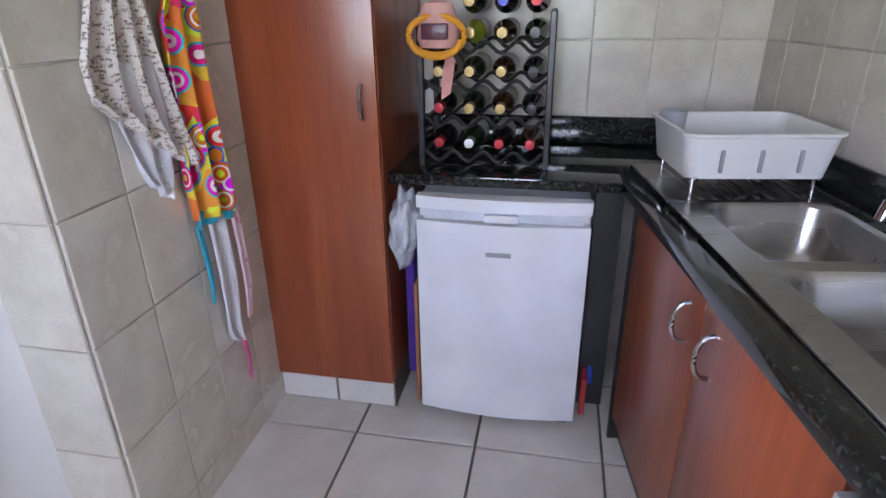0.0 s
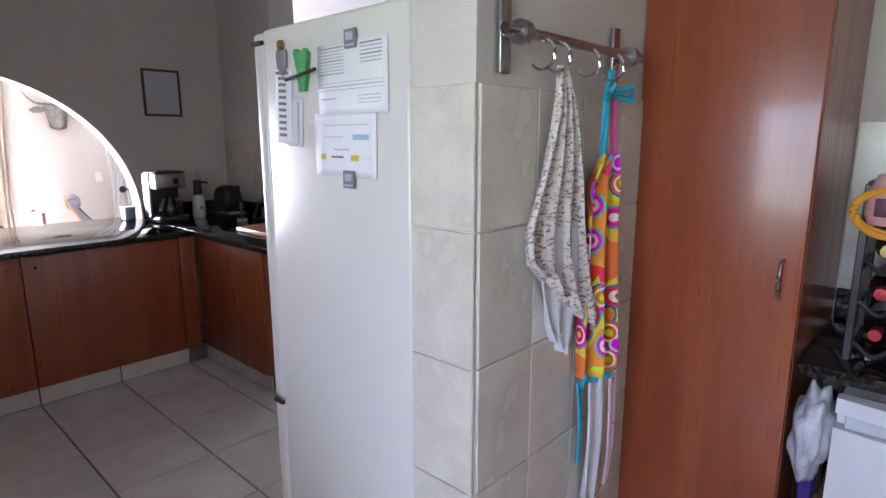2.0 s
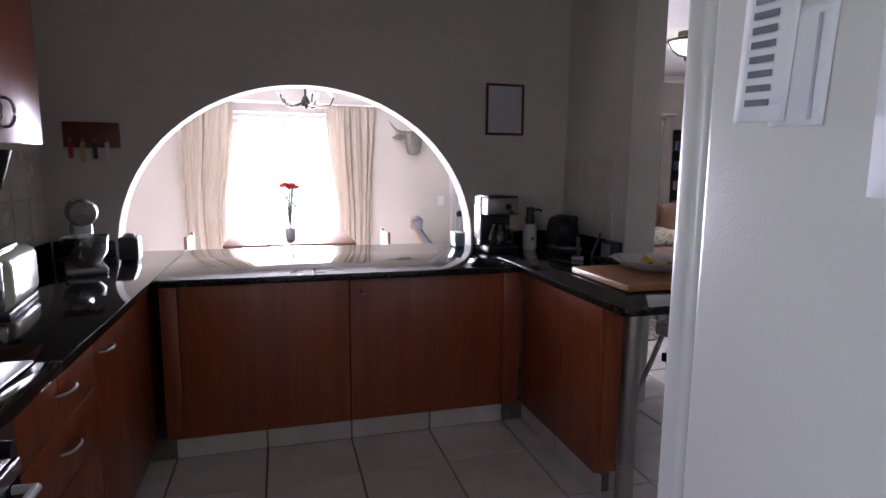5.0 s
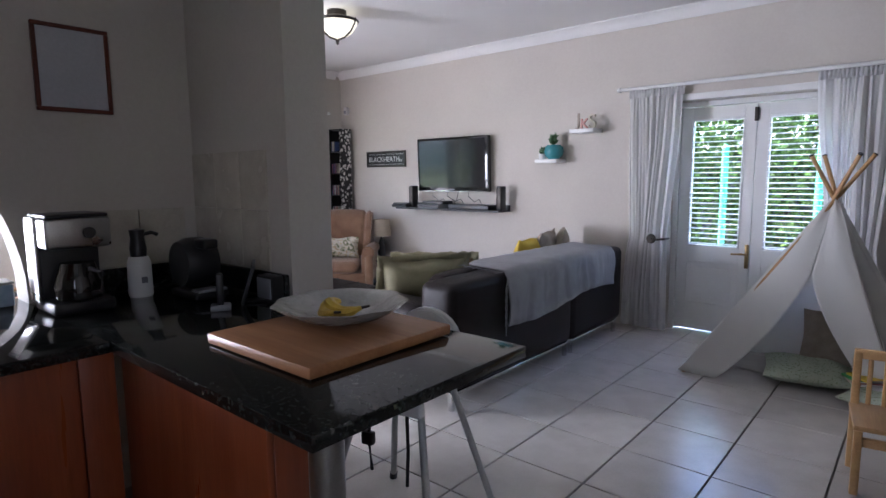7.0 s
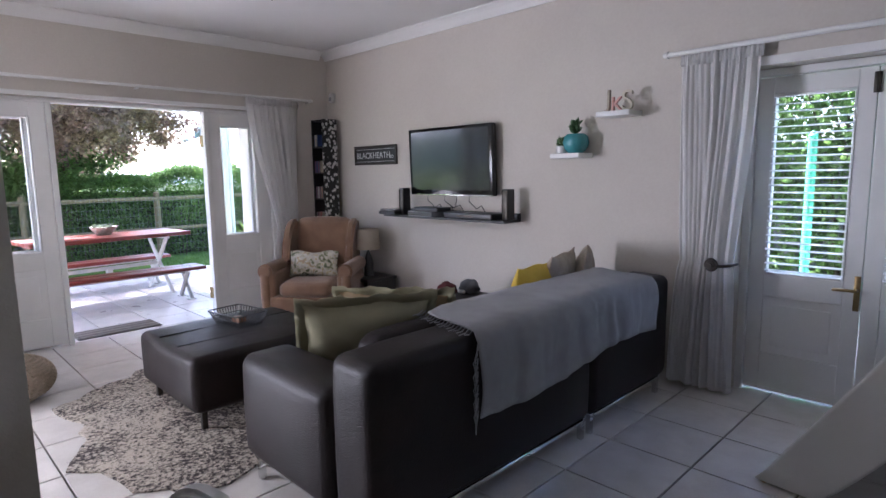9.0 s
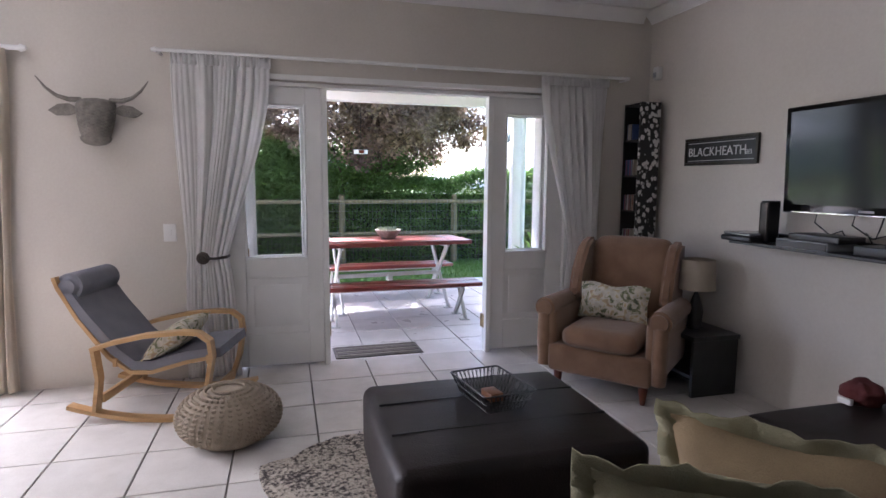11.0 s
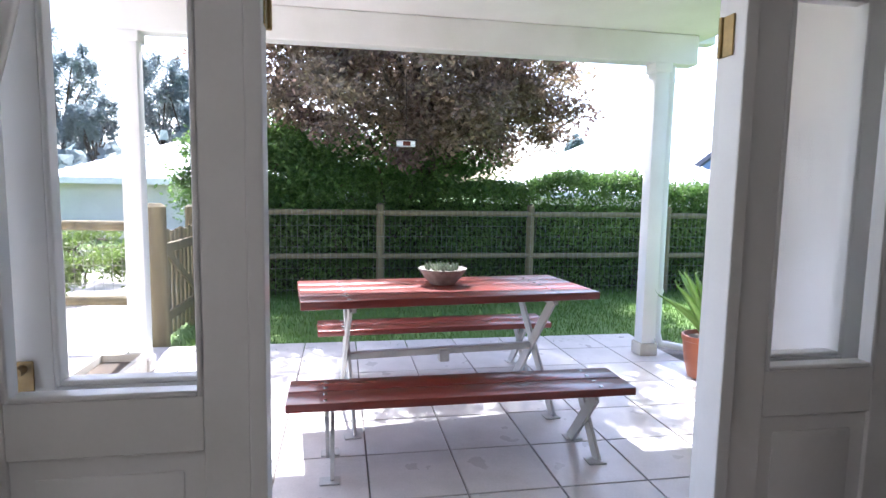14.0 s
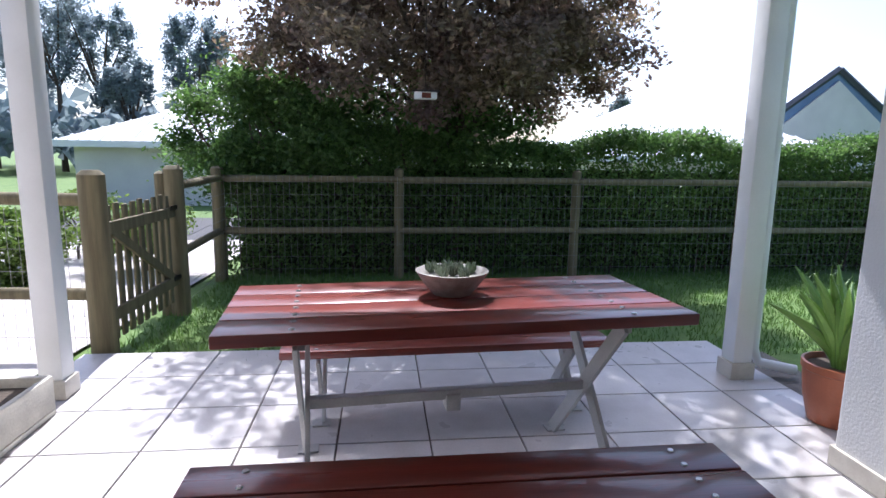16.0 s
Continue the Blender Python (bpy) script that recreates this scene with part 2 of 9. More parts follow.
PALE_EDGE = wood("pale_board_edge", (0.55, 0.42, 0.30), (0.45, 0.33, 0.22), 0.5, "x", 4.0)
GRANITE = material("black_granite", (0.010, 0.011, 0.010), 0.07, 0, (0.055, 0.06, 0.052), 90, 0.5, 300, 0.0, ramp=(0.52, 0.72), rough_var=0.03)
STEEL = material("brushed_steel", (0.42, 0.41, 0.395), 0.28, 1.0, (0.35, 0.345, 0.335), 4, 0.4, 200, 0.02, stretch=(0.1, 1, 1))
CHROME = material("polished_chrome", (0.75, 0.75, 0.75), 0.08, 1.0, None, 3, 0.1, 50, 0.0, rough_var=0.03)
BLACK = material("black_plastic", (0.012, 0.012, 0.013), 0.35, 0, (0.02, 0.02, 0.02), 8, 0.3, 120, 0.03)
APPLIANCE = material("white_enamel", (0.74, 0.74, 0.76), 0.3, 0, None, 3, 0.1, 200, 0.02, rough_var=0.02)
LEATHER = material("dark_brown_leather", (0.013, 0.0095, 0.009), 0.44, 0, (0.020, 0.014, 0.013), 5, 0.5, 90, 0.12, 160, spec=0.2)
def voile(name, colour, through):
    """Thin cloth that lets part of the light behind it pass."""
    m = material(name, colour, 0.9, 0, tuple(c * 0.93 for c in colour), 4, 0.3, 300, 0.1)
    N, L = m.node_tree.nodes, m.node_tree.links
    tl, mx = N.new("ShaderNodeBsdfTranslucent"), N.new("ShaderNodeMixShader")
    tl.inputs[0].default_value, mx.inputs[0].default_value = (*colour, 1), through
    L.new(N["Principled BSDF"].outputs[0], mx.inputs[1])
    L.new(tl.outputs[0], mx.inputs[2])
    L.new(mx.outputs[0], N["Material Output"].inputs[0])
    return m


CURTAIN = voile("white_cotton", (0.90, 0.895, 0.885), 0.6)
CREAM_CURTAIN = voile("cream_cotton", (0.70, 0.63, 0.53), 0.5)
GLASS = glass("window_glass")
GRASS = material("lawn", (0.07, 0.14, 0.022), 0.9, 0, (0.12, 0.19, 0.04), 3, 0.8, 120, 0.5, 60)
EARTH = material("bare_earth", (0.10, 0.075, 0.05), 0.95, 0, (0.06, 0.045, 0.03), 5, 0.7, 60, 0.5)
ROAD = material("asphalt", (0.055, 0.055, 0.058), 0.9, 0, (0.075, 0.073, 0.07), 6, 0.5, 200, 0.3)
HEDGE_LEAF = material("hedge_leaf", (0.085, 0.165, 0.036), 0.45, 0, (0.13, 0.22, 0.055), 3, 0.4, 30, 0.0, vary=0.35, island=True)
PLUM_LEAF = material("bronze_leaf", (0.20, 0.125, 0.105), 0.45, 0, (0.30, 0.235, 0.14), 1.5, 0.4, 30, 0.0, vary=0.4, island=True)
BARK = material("bark", (0.07, 0.05, 0.035), 0.9, 0, (0.11, 0.085, 0.06), 8, 0.7, 60, 0.6, stretch=(1, 1, 0.25))
POLE = wood("weathered_pole", (0.20, 0.165, 0.085), (0.11, 0.09, 0.048), 0.85, "z", 5)
RED_WOOD = wood("red_stained_timber", (0.20, 0.036, 0.023), (0.12, 0.020, 0.014), 0.3, "y", 4, 0.2, 0.12)
GREY_STEEL = material("painted_grey_steel", (0.50, 0.50, 0.48), 0.5, 0, (0.42, 0.42, 0.40), 6, 0.4, 120, 0.05)
ROOF = material("white_roof_sheet", (0.70, 0.71, 0.72), 0.55, 0, (0.62, 0.63, 0.64), 2, 0.3, 60, 0.02)



def backlit(m, share=0.45):
    """Leaves let part of the sun through, in their own colour."""
    N, L = m.node_tree.nodes, m.node_tree.links
    pb = N["Principled BSDF"]
    tl, mx = N.new("ShaderNodeBsdfTranslucent"), N.new("ShaderNodeMixShader")
    for k in pb.inputs["Base Color"].links:
        L.new(k.from_socket, tl.inputs[0])
    mx.inputs[0].default_value = share
    L.new(pb.outputs[0], mx.inputs[1])
    L.new(tl.outputs[0], mx.inputs[2])
    L.new(mx.outputs[0], N["Material Output"].inputs[0])
    return m


for leaf_material in (HEDGE_LEAF, PLUM_LEAF):
    backlit(leaf_material, 0.55)

# ---- the large structure ----
XP, YT, XA, YK, XS, YS = -7.30, 6.68, -3.90, -0.22, 1.60, 2.95   # patio wall, television wall, arch wall, hob wall, sink wall, scullery back wall
CEIL_Z = 2.74


def wall(name, axis, at, thick, a0, a1, z1, holes, mat, label):
    """A wall across an axis, from `at` for `thick`, with rectangular holes (a, b, z0, z1)."""
    bm = bmesh.new()
    cuts = sorted({a0, a1, *[h for q in holes for h in q[:2]]})
    for a, b in zip(cuts, cuts[1:]):
        spans = sorted((q[2], q[3]) for q in holes if q[0] <= a + 1e-6 and q[1] >= b - 1e-6)
        z = 0.0
        for lo, hi in spans + [(z1, z1)]:
            if lo > z + 1e-4:
                lohi = sorted((at, at + thick))
                box(bm, *(lohi if axis == "x" else (a, b)), *((a, b) if axis == "x" else lohi), z, lo)
            z = max(z, hi)
    bmesh.ops.remove_doubles(bm, verts=bm.verts, dist=1e-5)
    return structure(name, bm, mat, label, "wall")


DOOR_Y0, DOOR_Y1, DOOR_Z = 3.30, 6.02, 2.06
DIN_Y0, DIN_Y1 = 0.42, 1.74
TVD_X0, TVD_X1, TVD_Z = -2.98, -1.72, 1.99
wall("wall_patio", "x", XP, -0.13, -3.2, YT + 0.26, CEIL_Z, [(DOOR_Y0, DOOR_Y1, 0, DOOR_Z), (DIN_Y0, DIN_Y1, 0, DOOR_Z)], WALL, "beige painted wall with wide glazed patio doors")
wall("wall_television", "y", YT, 0.26, XP, 3.0, CEIL_Z, [(TVD_X0, TVD_X1, 0, TVD_Z)], WALL, "beige painted wall behind the television")
wall("wall_living_end", "x", 3.0, 0.2, YS, YT, CEIL_Z, [], WALL, "beige painted end wall")
wall("wall_scullery_back", "y", YS, 0.16, -0.33, 3.0, CEIL_Z, [], WALL, "beige painted wall above cream tiles")
wall("wall_sink", "x", XS, 0.2, -1.2, YS, CEIL_Z, [], WALL, "beige painted wall above the sink tiles")
wall("wall_window_side", "y", -1.2, 0.2, -0.3, 2.4, CEIL_Z, [(-0.15, 1.15, 0.95, 2.15)], WALL, "beige painted wall with a window")
wall("wall_hob", "y", YK, -0.2, XA - 0.2, -0.3, CEIL_Z, [], WALL, "beige painted wall behind the hob")
wall("wall_hob_return", "x", -0.3, 0.1, -1.0, YK, CEIL_Z, [], WALL, "beige painted wall return")
wall("wall_towel", "x", -0.33, 0.18, 1.60, YS, CEIL_Z, [], WALL, "short beige wall with a towel rail")
wall("wall_stub", "y", 2.97, 0.2, XA, -3.14, CEIL_Z, [], WALL, "short painted wall at the end of the counter")
wall("wall_dining_end", "y", -3.2, 0.2, XP, XA, CEIL_Z, [], WALL, "beige painted dining room end wall")
wall("wall_dining_side", "x", XA, -0.2, -3.0, YK - 0.2, CEIL_Z, [], WALL, "beige painted dining room side wall")

# arch wall: an upper plate with a half-round opening over the counter, and a low wall below
bm = bmesh.new()
AY, AZ, AW, AH = 1.205, 0.93, 1.075, 0.985
curve = [(AY + AW * math.cos(a), AZ + AH * math.sin(a)) for a in np.linspace(0, math.pi, 41)]
prof = [(YK, 0.86), (AY - AW, 0.86)] + curve[::-1] + [(AY + AW, 0.86), (2.97, 0.86), (2.97, CEIL_Z), (YK, CEIL_Z)]
outline(bm, prof, XA, XA - 0.16, "x")
box(bm, XA - 0.16, XA, YK, 2.97, 0, 0.858)
arch = structure("wall_arch", bm, WALL, "grey-beige wall with a wide arched opening", "wall")

structure("ceiling", boxed(XP - 0.26, 3.2, -3.4, YT + 0.26, CEIL_Z, CEIL_Z + 0.2), CEIL, "white painted plaster ceiling", "ceiling")
bm = bmesh.new()
box(bm, XP - 0.26, 3.2, -3.4, YT + 0.26, -0.3, -0.012)
floor = structure("floor", bm, GROUT, "cream glazed floor tiles with dark grout", "floor")


def cornice(name, axis, at, a0, a1, sign):
    pr = [(0, 0), (0.012, 0), (0.022, 0.018), (0.05, 0.05), (0.075, 0.07), (0.09, 0.078), (0.09, 0.09), (0, 0.09)]
    bm = bmesh.new()
    pts = [(at + sign * p, CEIL_Z - 0.092 + z) for p, z in pr]
    outline(bm, pts, a0, a1, "y") if axis == "x" else outline(bm, pts, a0, a1, "x")
    return structure(name, bm, CEIL, "white moulded cornice", "trim")


cornice("trim_cornice_television", "y", YT, XP, 3.0, -1)
cornice("trim_cornice_patio", "x", XP, -3.0, YT - 0.09, 1)
cornice("trim_cornice_arch", "x", XA, YK + 0.09, 2.97, 1)

# ---- patio doors and curtains ----
def leaf(name, parent, y0, y1, xm, glass_y, z0=0.02, z1=2.03, gz=(0.81, 1.91), th=0.042):
    """A half-glazed door leaf lying in the plane x = xm."""
    a, b = glass_y
    bm = bmesh.new()
    box(bm, xm - th / 2, xm + th / 2, y0, a, z0, z1, 0.003, 1)
    box(bm, xm - th / 2, xm + th / 2, b, y1, z0, z1, 0.003, 1)
    box(bm, xm - th / 2, xm + th / 2, a, b, gz[1], z1, 0.003, 1)
    box(bm, xm - th / 2, xm + th / 2, a, b, gz[0] - 0.14, gz[0], 0.003, 1)
    box(bm, xm - th / 2, xm + th / 2, a, b, z0, z0 + 0.24, 0.003, 1)
    ob = part(name, bm, WHITE, parent)
    bm = bmesh.new()
    box(bm, xm - th / 5, xm + th / 5, a, b, z0 + 0.24, gz[0] - 0.14)
    box(bm, xm - th / 3, xm + th / 3, a + 0.05, b - 0.05, z0 + 0.29, gz[0] - 0.19, 0.008, 2)
    part("panel", bm, WHITE, ob)
    bm = bmesh.new()
    for u0, u1, w0, w1 in ((a, a + 0.014, *gz), (b - 0.014, b, *gz), (a + 0.014, b - 0.014, gz[1] - 0.014, gz[1]), (a + 0.014, b - 0.014, gz[0], gz[0] + 0.014)):
        box(bm, xm - th / 2 - 0.004, xm + th / 2 + 0.004, u0, u1, w0, w1, 0.004, 1)
    part("glazing_bead", bm, WHITE, ob)
    pane = part("pane", boxed(xm - 0.002, xm + 0.002, a + 0.006, b - 0.006, gz[0] + 0.006, gz[1] - 0.006), GLASS, ob, "clear glass pane", False)
    pane.visible_shadow = False
    return ob


BRASS = material("tarnished_brass", (0.42, 0.30, 0.13), 0.35, 1.0, (0.25, 0.18, 0.09), 10, 0.5, 100, 0.05)
DARK_METAL = material("dark_iron", (0.05, 0.045, 0.04), 0.4, 0.9, (0.08, 0.07, 0.06), 10, 0.5, 100, 0.05)
patio_doors = thing("door_1", "white half-glazed timber patio doors standing open", "door", (0, 0, 0), kind="structure")
GX = -7.40
bm = bmesh.new()
box(bm, GX - 0.05, GX + 0.05, DOOR_Y0, DOOR_Y0 + 0.05, 0, DOOR_Z - 0.002, 0.004, 1)
box(bm, GX - 0.05, GX + 0.05, DOOR_Y1 - 0.05, DOOR_Y1, 0, DOOR_Z - 0.002, 0.004, 1)
box(bm, GX - 0.05, GX + 0.05, DOOR_Y0 + 0.05, DOOR_Y1 - 0.05, DOOR_Z - 0.032, DOOR_Z - 0.002, 0.004, 1)
box(bm, GX - 0.045, GX + 0.045, 4.035, 4.075, 0, DOOR_Z - 0.034, 0.003, 1)
box(bm, GX - 0.045, GX + 0.045, 5.305, 5.345, 0, DOOR_Z - 0.034, 0.003, 1)
part("door_frame", bm, WHITE, patio_doors)
leaf("fixed_leaf", patio_doors, 3.352, 4.033, GX, (3.49, 3.925))
leaf("fixed_leaf", patio_doors, 5.347, 5.968, GX, (5.46, 5.83))
left_leaf = leaf("open_leaf", patio_doors, 3.43, 4.03, GX - 0.115, (3.55, 3.90))
right_leaf = leaf("open_leaf", patio_doors, 5.35, 5.95, GX - 0.115, (5.48, 5.83))
for ysign, hy in ((1, 5.303), (-1, 4.077)):
    for hz in (0.25, 1.75):
        bm = bmesh.new()
        box(bm, GX - 0.045, GX + 0.0, hy - 0.004, hy + 0.002, hz - 0.055, hz + 0.055, 0.001, 1)
        cyl(bm, (GX - 0.05, hy - ysign * 0.004, hz - 0.055), (GX - 0.05, hy - ysign * 0.004, hz + 0.055), 0.008, n=10)
        part("hinge", bm, BRASS, patio_doors, "brass butt hinge")
bm = bmesh.new()
box(bm, GX - 0.085, GX - 0.08, 3.46, 3.51, 0.80, 0.88, 0.002, 1)
cyl(bm, (GX - 0.085, 3.485, 0.86), (GX - 0.05, 3.485, 0.86), 0.012, n=12)
part("door_handle", bm, BRASS, left_leaf, "brass door lock")


def curtain(name, axis, base, top, tie, foot, z_top, z_tie, z_foot, out, mat, label, folds=9, amp=0.028, seed=1, parts=True, rose=None):
    """A drape hung from a rod: spans (a0, a1) at its top, tie-back and foot."""
    rnd = random.Random(seed)
    nu, nv = 96, 36
    ph = [rnd.uniform(0, 6.28) for _ in range(4)]
    verts, faces = [], []
    for j in range(nv + 1):
        v = j / nv
        z = z_top + (z_foot - z_top) * v
        if z > z_tie:
            k = (z_top - z) / (z_top - z_tie)
            k = k * k * (3 - 2 * k) * 0.5 + 0.5 * k ** 2.2
            lo, hi = top[0] + (tie[0] - top[0]) * k, top[1] + (tie[1] - top[1]) * k
        else:
            k = ((z_tie - z) / (z_tie - z_foot)) ** 0.6
            lo, hi = tie[0] + (foot[0] - tie[0]) * k, tie[1] + (foot[1] - tie[1]) * k
        pinch = 1 - 0.45 * math.exp(-((z - z_tie) / 0.12) ** 2)
        head = 0.35 + 0.65 * min(1, (z_top - z) / 0.25)
        for i in range(nu + 1):
            u = i / nu
            # folds of uneven width that merge and drift on the way down
            w = folds * 0.62 * (u + 0.10 * math.sin(5.1 * u + ph[0]) + 0.05 * math.sin(13 * u + ph[2])) + 0.22 * math.sin(2.2 * v + 4 * u + ph[1])
            deep = 0.55 + 0.45 * noise.noise(Vector((6 * u + ph[3], 1.6 * v, ph[0])))
            f = deep * (abs(math.sin(math.pi * w)) * 2.0 - 1.0) + 0.28 * math.sin(2 * math.pi * folds * 2.1 * u + ph[2] + 2 * v) * (1.35 - head) + 0.22 * noise.noise(Vector((14 * u, 5 * v, ph[1])))
            a = lo + (hi - lo) * (u + 0.025 * math.sin(9 * u + 4 * v + ph[3]))
            o = base + out * (0.06 + amp * 1.15 * pinch * head * f + 0.02 * math.sin(5 * v + ph[1]))
            verts.append((o, a, z) if axis == "x" else (a, o, z))
    for j in range(nv):
        for i in range(nu):
            q = j * (nu + 1) + i
            faces.append((q, q + 1, q + nu + 2, q + nu + 1))
    e = thing(name, label, "curtain", group="curtains")
    c = raw_mesh("drape", verts, faces, mat, e, True)
    s = c.modifiers.new("thick", "SOLIDIFY")
    s.thickness = 0.003
    # gathered heading tape
    hv = []
    n = 60
    for i in range(n + 1):
        a = top[0] + (top[1] - top[0]) * i / n
        o = base + out * (0.06 + 0.012 * math.sin(i * 1.9))
        for z in (z_top - 0.07, z_top + 0.02):
            hv.append((o, a, z) if axis == "x" else (a, o, z))
    hf = [(2 * i, 2 * i + 2, 2 * i + 3, 2 * i + 1) for i in range(n)]
    h = raw_mesh("heading_tape", hv, hf, mat, e, True)
    s = h.modifiers.new("thick", "SOLIDIFY")
    s.thickness = 0.012
    if parts:
        mid = rose if rose is not None else (tie[0] + tie[1]) / 2
        edge = tie[1] + 0.01 if mid < tie[1] - 0.06 else tie[0] - 0.02
        o = base + out * 0.125
        arm = [(o + out * 0.012, mid, z_tie), (o + out * 0.006, mid + (edge - mid) * 0.5, z_tie - 0.004), (o - out * 0.012, mid + (edge - mid) * 0.92, z_tie + 0.002), (base + out * 0.05, edge, z_tie), (base + out * 0.004, edge, z_tie)]
        if axis == "y":
            arm = [(q, p, z) for p, q, z in arm]
        part("tie_back", tubed(arm, [0.008, 0.009, 0.010, 0.008, 0.008], 8), DARK_METAL, e, "dark iron tie-back arm")
        bm = bmesh.new()
        at = (o, mid, z_tie) if axis == "x" else (mid, o, z_tie)
        q = Vector((out, 0, 0) if axis == "x" else (0, out, 0))
        for r, k in ((0.042, 0.0), (0.030, 0.006), (0.014, 0.014)):
            cyl(bm, Vector(at) + q * k, Vector(at) + q * (k + 0.01), r, r * 0.85, n=24)
        part("tie_back_rose", bm, DARK_METAL, e, "round dark metal rosette")
    return e


def rod(name, p0, p1, r, label, mat):
    e = thing(name, label, "curtain rod", group="curtain rods")
    part("pole", cyled(p0, p1, r, n=16), mat, e)
    d = (Vector(p1) - Vector(p0)).normalized()
    for p, s in ((Vector(p0), -1), (Vector(p1), 1)):
        bm = bmesh.new()
        cyl(bm, p, p + d * s * 0.03, r * 1.5, r * 0.9, n=16)
        part("finial", bm, mat, e)
    return e


rod("curtain_rod", (XP + 0.06, 3.0, 2.20), (XP + 0.06, 6.42, 2.20), 0.013, "white curtain rod above the patio doors", WHITE)
for by in (3.02, 4.7, 6.40):
    structure("trim_rod_bracket", boxed(XP + 0.001, XP + 0.075, by - 0.008, by + 0.008, 2.175, 2.186), WHITE, "white rod bracket", "bracket")
curtain("curtain", "x", XP, (3.09, 3.69), (3.13, 3.38), (3.10, 3.46), 2.19, 0.855, 0.02, 1, CURTAIN, "white cotton curtain tied back beside the patio doors", 9, 0.035, 3, True, 3.235)
curtain("curtain", "x", XP, (5.70, 6.26), (5.94, 6.20), (5.88, 6.22), 2.19, 0.86, 0.02, 1, CURTAIN, "white cotton curtain tied back behind the armchair", 8, 0.035, 5)
structure("trim_lintel_board", boxed(XP + 0.002, XP + 0.022, DOOR_Y0 - 0.02, DOOR_Y1 + 0.02, 2.062, 2.098, 0.004), WHITE, "white timber head board over the doors", "trim")

# dining doors
dining_doors = thing("door_2", "white glazed dining room doors standing open to bright daylight", "door", kind="structure")
bm = bmesh.new()
for a, b, z0, z1 in ((DIN_Y0, DIN_Y0 + 0.05, 0, 2.05), (DIN_Y1 - 0.05, DIN_Y1, 0, 2.05), (DIN_Y0 + 0.05, DIN_Y1 - 0.05, 2.0, 2.05)):
    box(bm, GX - 0.05, GX + 0.05, a, b, z0, z1, 0.004, 1)
part("door_frame", bm, WHITE, dining_doors)
for y0, y1, hy0, ang in ((0.475, 1.078, 0.475, 96), (1.082, 1.685, 1.685, -96)):
    ob = leaf("leaf", dining_doors, y0, y1, GX, (y0 + 0.085, y1 - 0.085), 0.02, 1.99, (0.45, 1.90))
    hp = Vector((GX - 0.03, hy0, 0))
    ob.matrix_basis = Matrix.Translation(hp) @ Matrix.Rotation(radians(ang), 4, "Z") @ Matrix.Translation(-hp)
rod("curtain_rod", (XP + 0.06, -0.1, 2.16), (XP + 0.06, 2.25, 2.16), 0.016, "white curtain rod above the dining doors", WHITE)
curtain("curtain", "x", XP, (-0.02, 0.55), (0.0, 0.40), (0.0, 0.42), 2.15, 0.9, 0.02, 1, CREAM_CURTAIN, "cream curtain beside the dining doors", 7, 0.035, 8, False)
curtain("curtain", "x", XP, (1.58, 2.16), (1.72, 2.12), (1.70, 2.12), 2.15, 0.9, 0.02, 1, CREAM_CURTAIN, "cream curtain beside the dining doors", 7, 0.035, 9, False)

# added cloth that turns the dining doorway white, in place of overexposed daylight
curtain("net_curtain", "x", XP - 0.10, (0.50, 1.66), (0.50, 1.66), (0.50, 1.66), 1.96, 0.9, 0.03, 1, voile("white_glare_cloth", (0.90, 0.90, 0.89), 0.6), "sheer white cloth added to whiten the open dining doors like glare", 14, 0.015, 21, False)

# garden doors in the television wall, with blinds and burglar bars outside
SLAT = voile("white_blind_slat", (0.86, 0.87, 0.88), 0.5)
gd = thing("door_3", "white half-glazed double garden doors with blinds, closed", "door", kind="structure")
GY = YT + 0.19
bm = bmesh.new()
for a, b, z0, z1 in ((TVD_X0, TVD_X0 + 0.045, 0, TVD_Z), (TVD_X1 - 0.045, TVD_X1, 0, TVD_Z), (TVD_X0 + 0.045, TVD_X1 - 0.045, TVD_Z - 0.045, TVD_Z - 0.001)):
    box(bm, a, b, GY - 0.05, GY + 0.05, z0, z1 - 0.001, 0.004, 1)
part("door_frame", bm, WHITE, gd)
xm = (TVD_X0 + TVD_X1) / 2
for a, b in ((TVD_X0 + 0.047, xm - 0.002), (xm + 0.002, TVD_X1 - 0.047)):
    e = leaf("leaf", gd, -b, -a, 0, (-b + 0.085, -a - 0.085), 0.02, TVD_Z - 0.05, (0.76, 1.84))
    e.matrix_basis = Matrix.Translation((0, GY, 0)) @ Matrix.Rotation(math.pi / 2, 4, "Z") @ Matrix.Scale(1, 4)
    bl = part("blind", bmesh.new(), SLAT, gd)
    bm = bmesh.new()
    z = 0.79
    while z < 1.83:
        box(bm, a + 0.09, b - 0.09, -0.010, 0.010, -0.001, 0.001, m=Matrix.Translation((0, GY - 0.04, z)) @ Matrix.Rotation(radians(24), 4, "X"))
        z += 0.043
    bm.to_mesh(bl.data)
    bm.free()
structure("trim_garden_door_head", boxed(TVD_X0 - 0.04, TVD_X1 + 0.04, YT - 0.018, YT - 0.002, TVD_Z, TVD_Z + 0.05, 0.004), WHITE, "white timber head over the garden doors", "trim")
bm = bmesh.new()
box(bm, xm - 0.035, xm - 0.005, GY - 0.035, GY - 0.024, 0.60, 0.80, 0.004, 2)
cyl(bm, (xm - 0.02, GY - 0.035, 0.72), (xm - 0.02, GY - 0.075, 0.72), 0.009, n=12)
tube(bm, [(xm - 0.02, GY - 0.075, 0.72), (xm - 0.06, GY - 0.078, 0.722), (xm - 0.13, GY - 0.07, 0.718)], 0.009, 8)
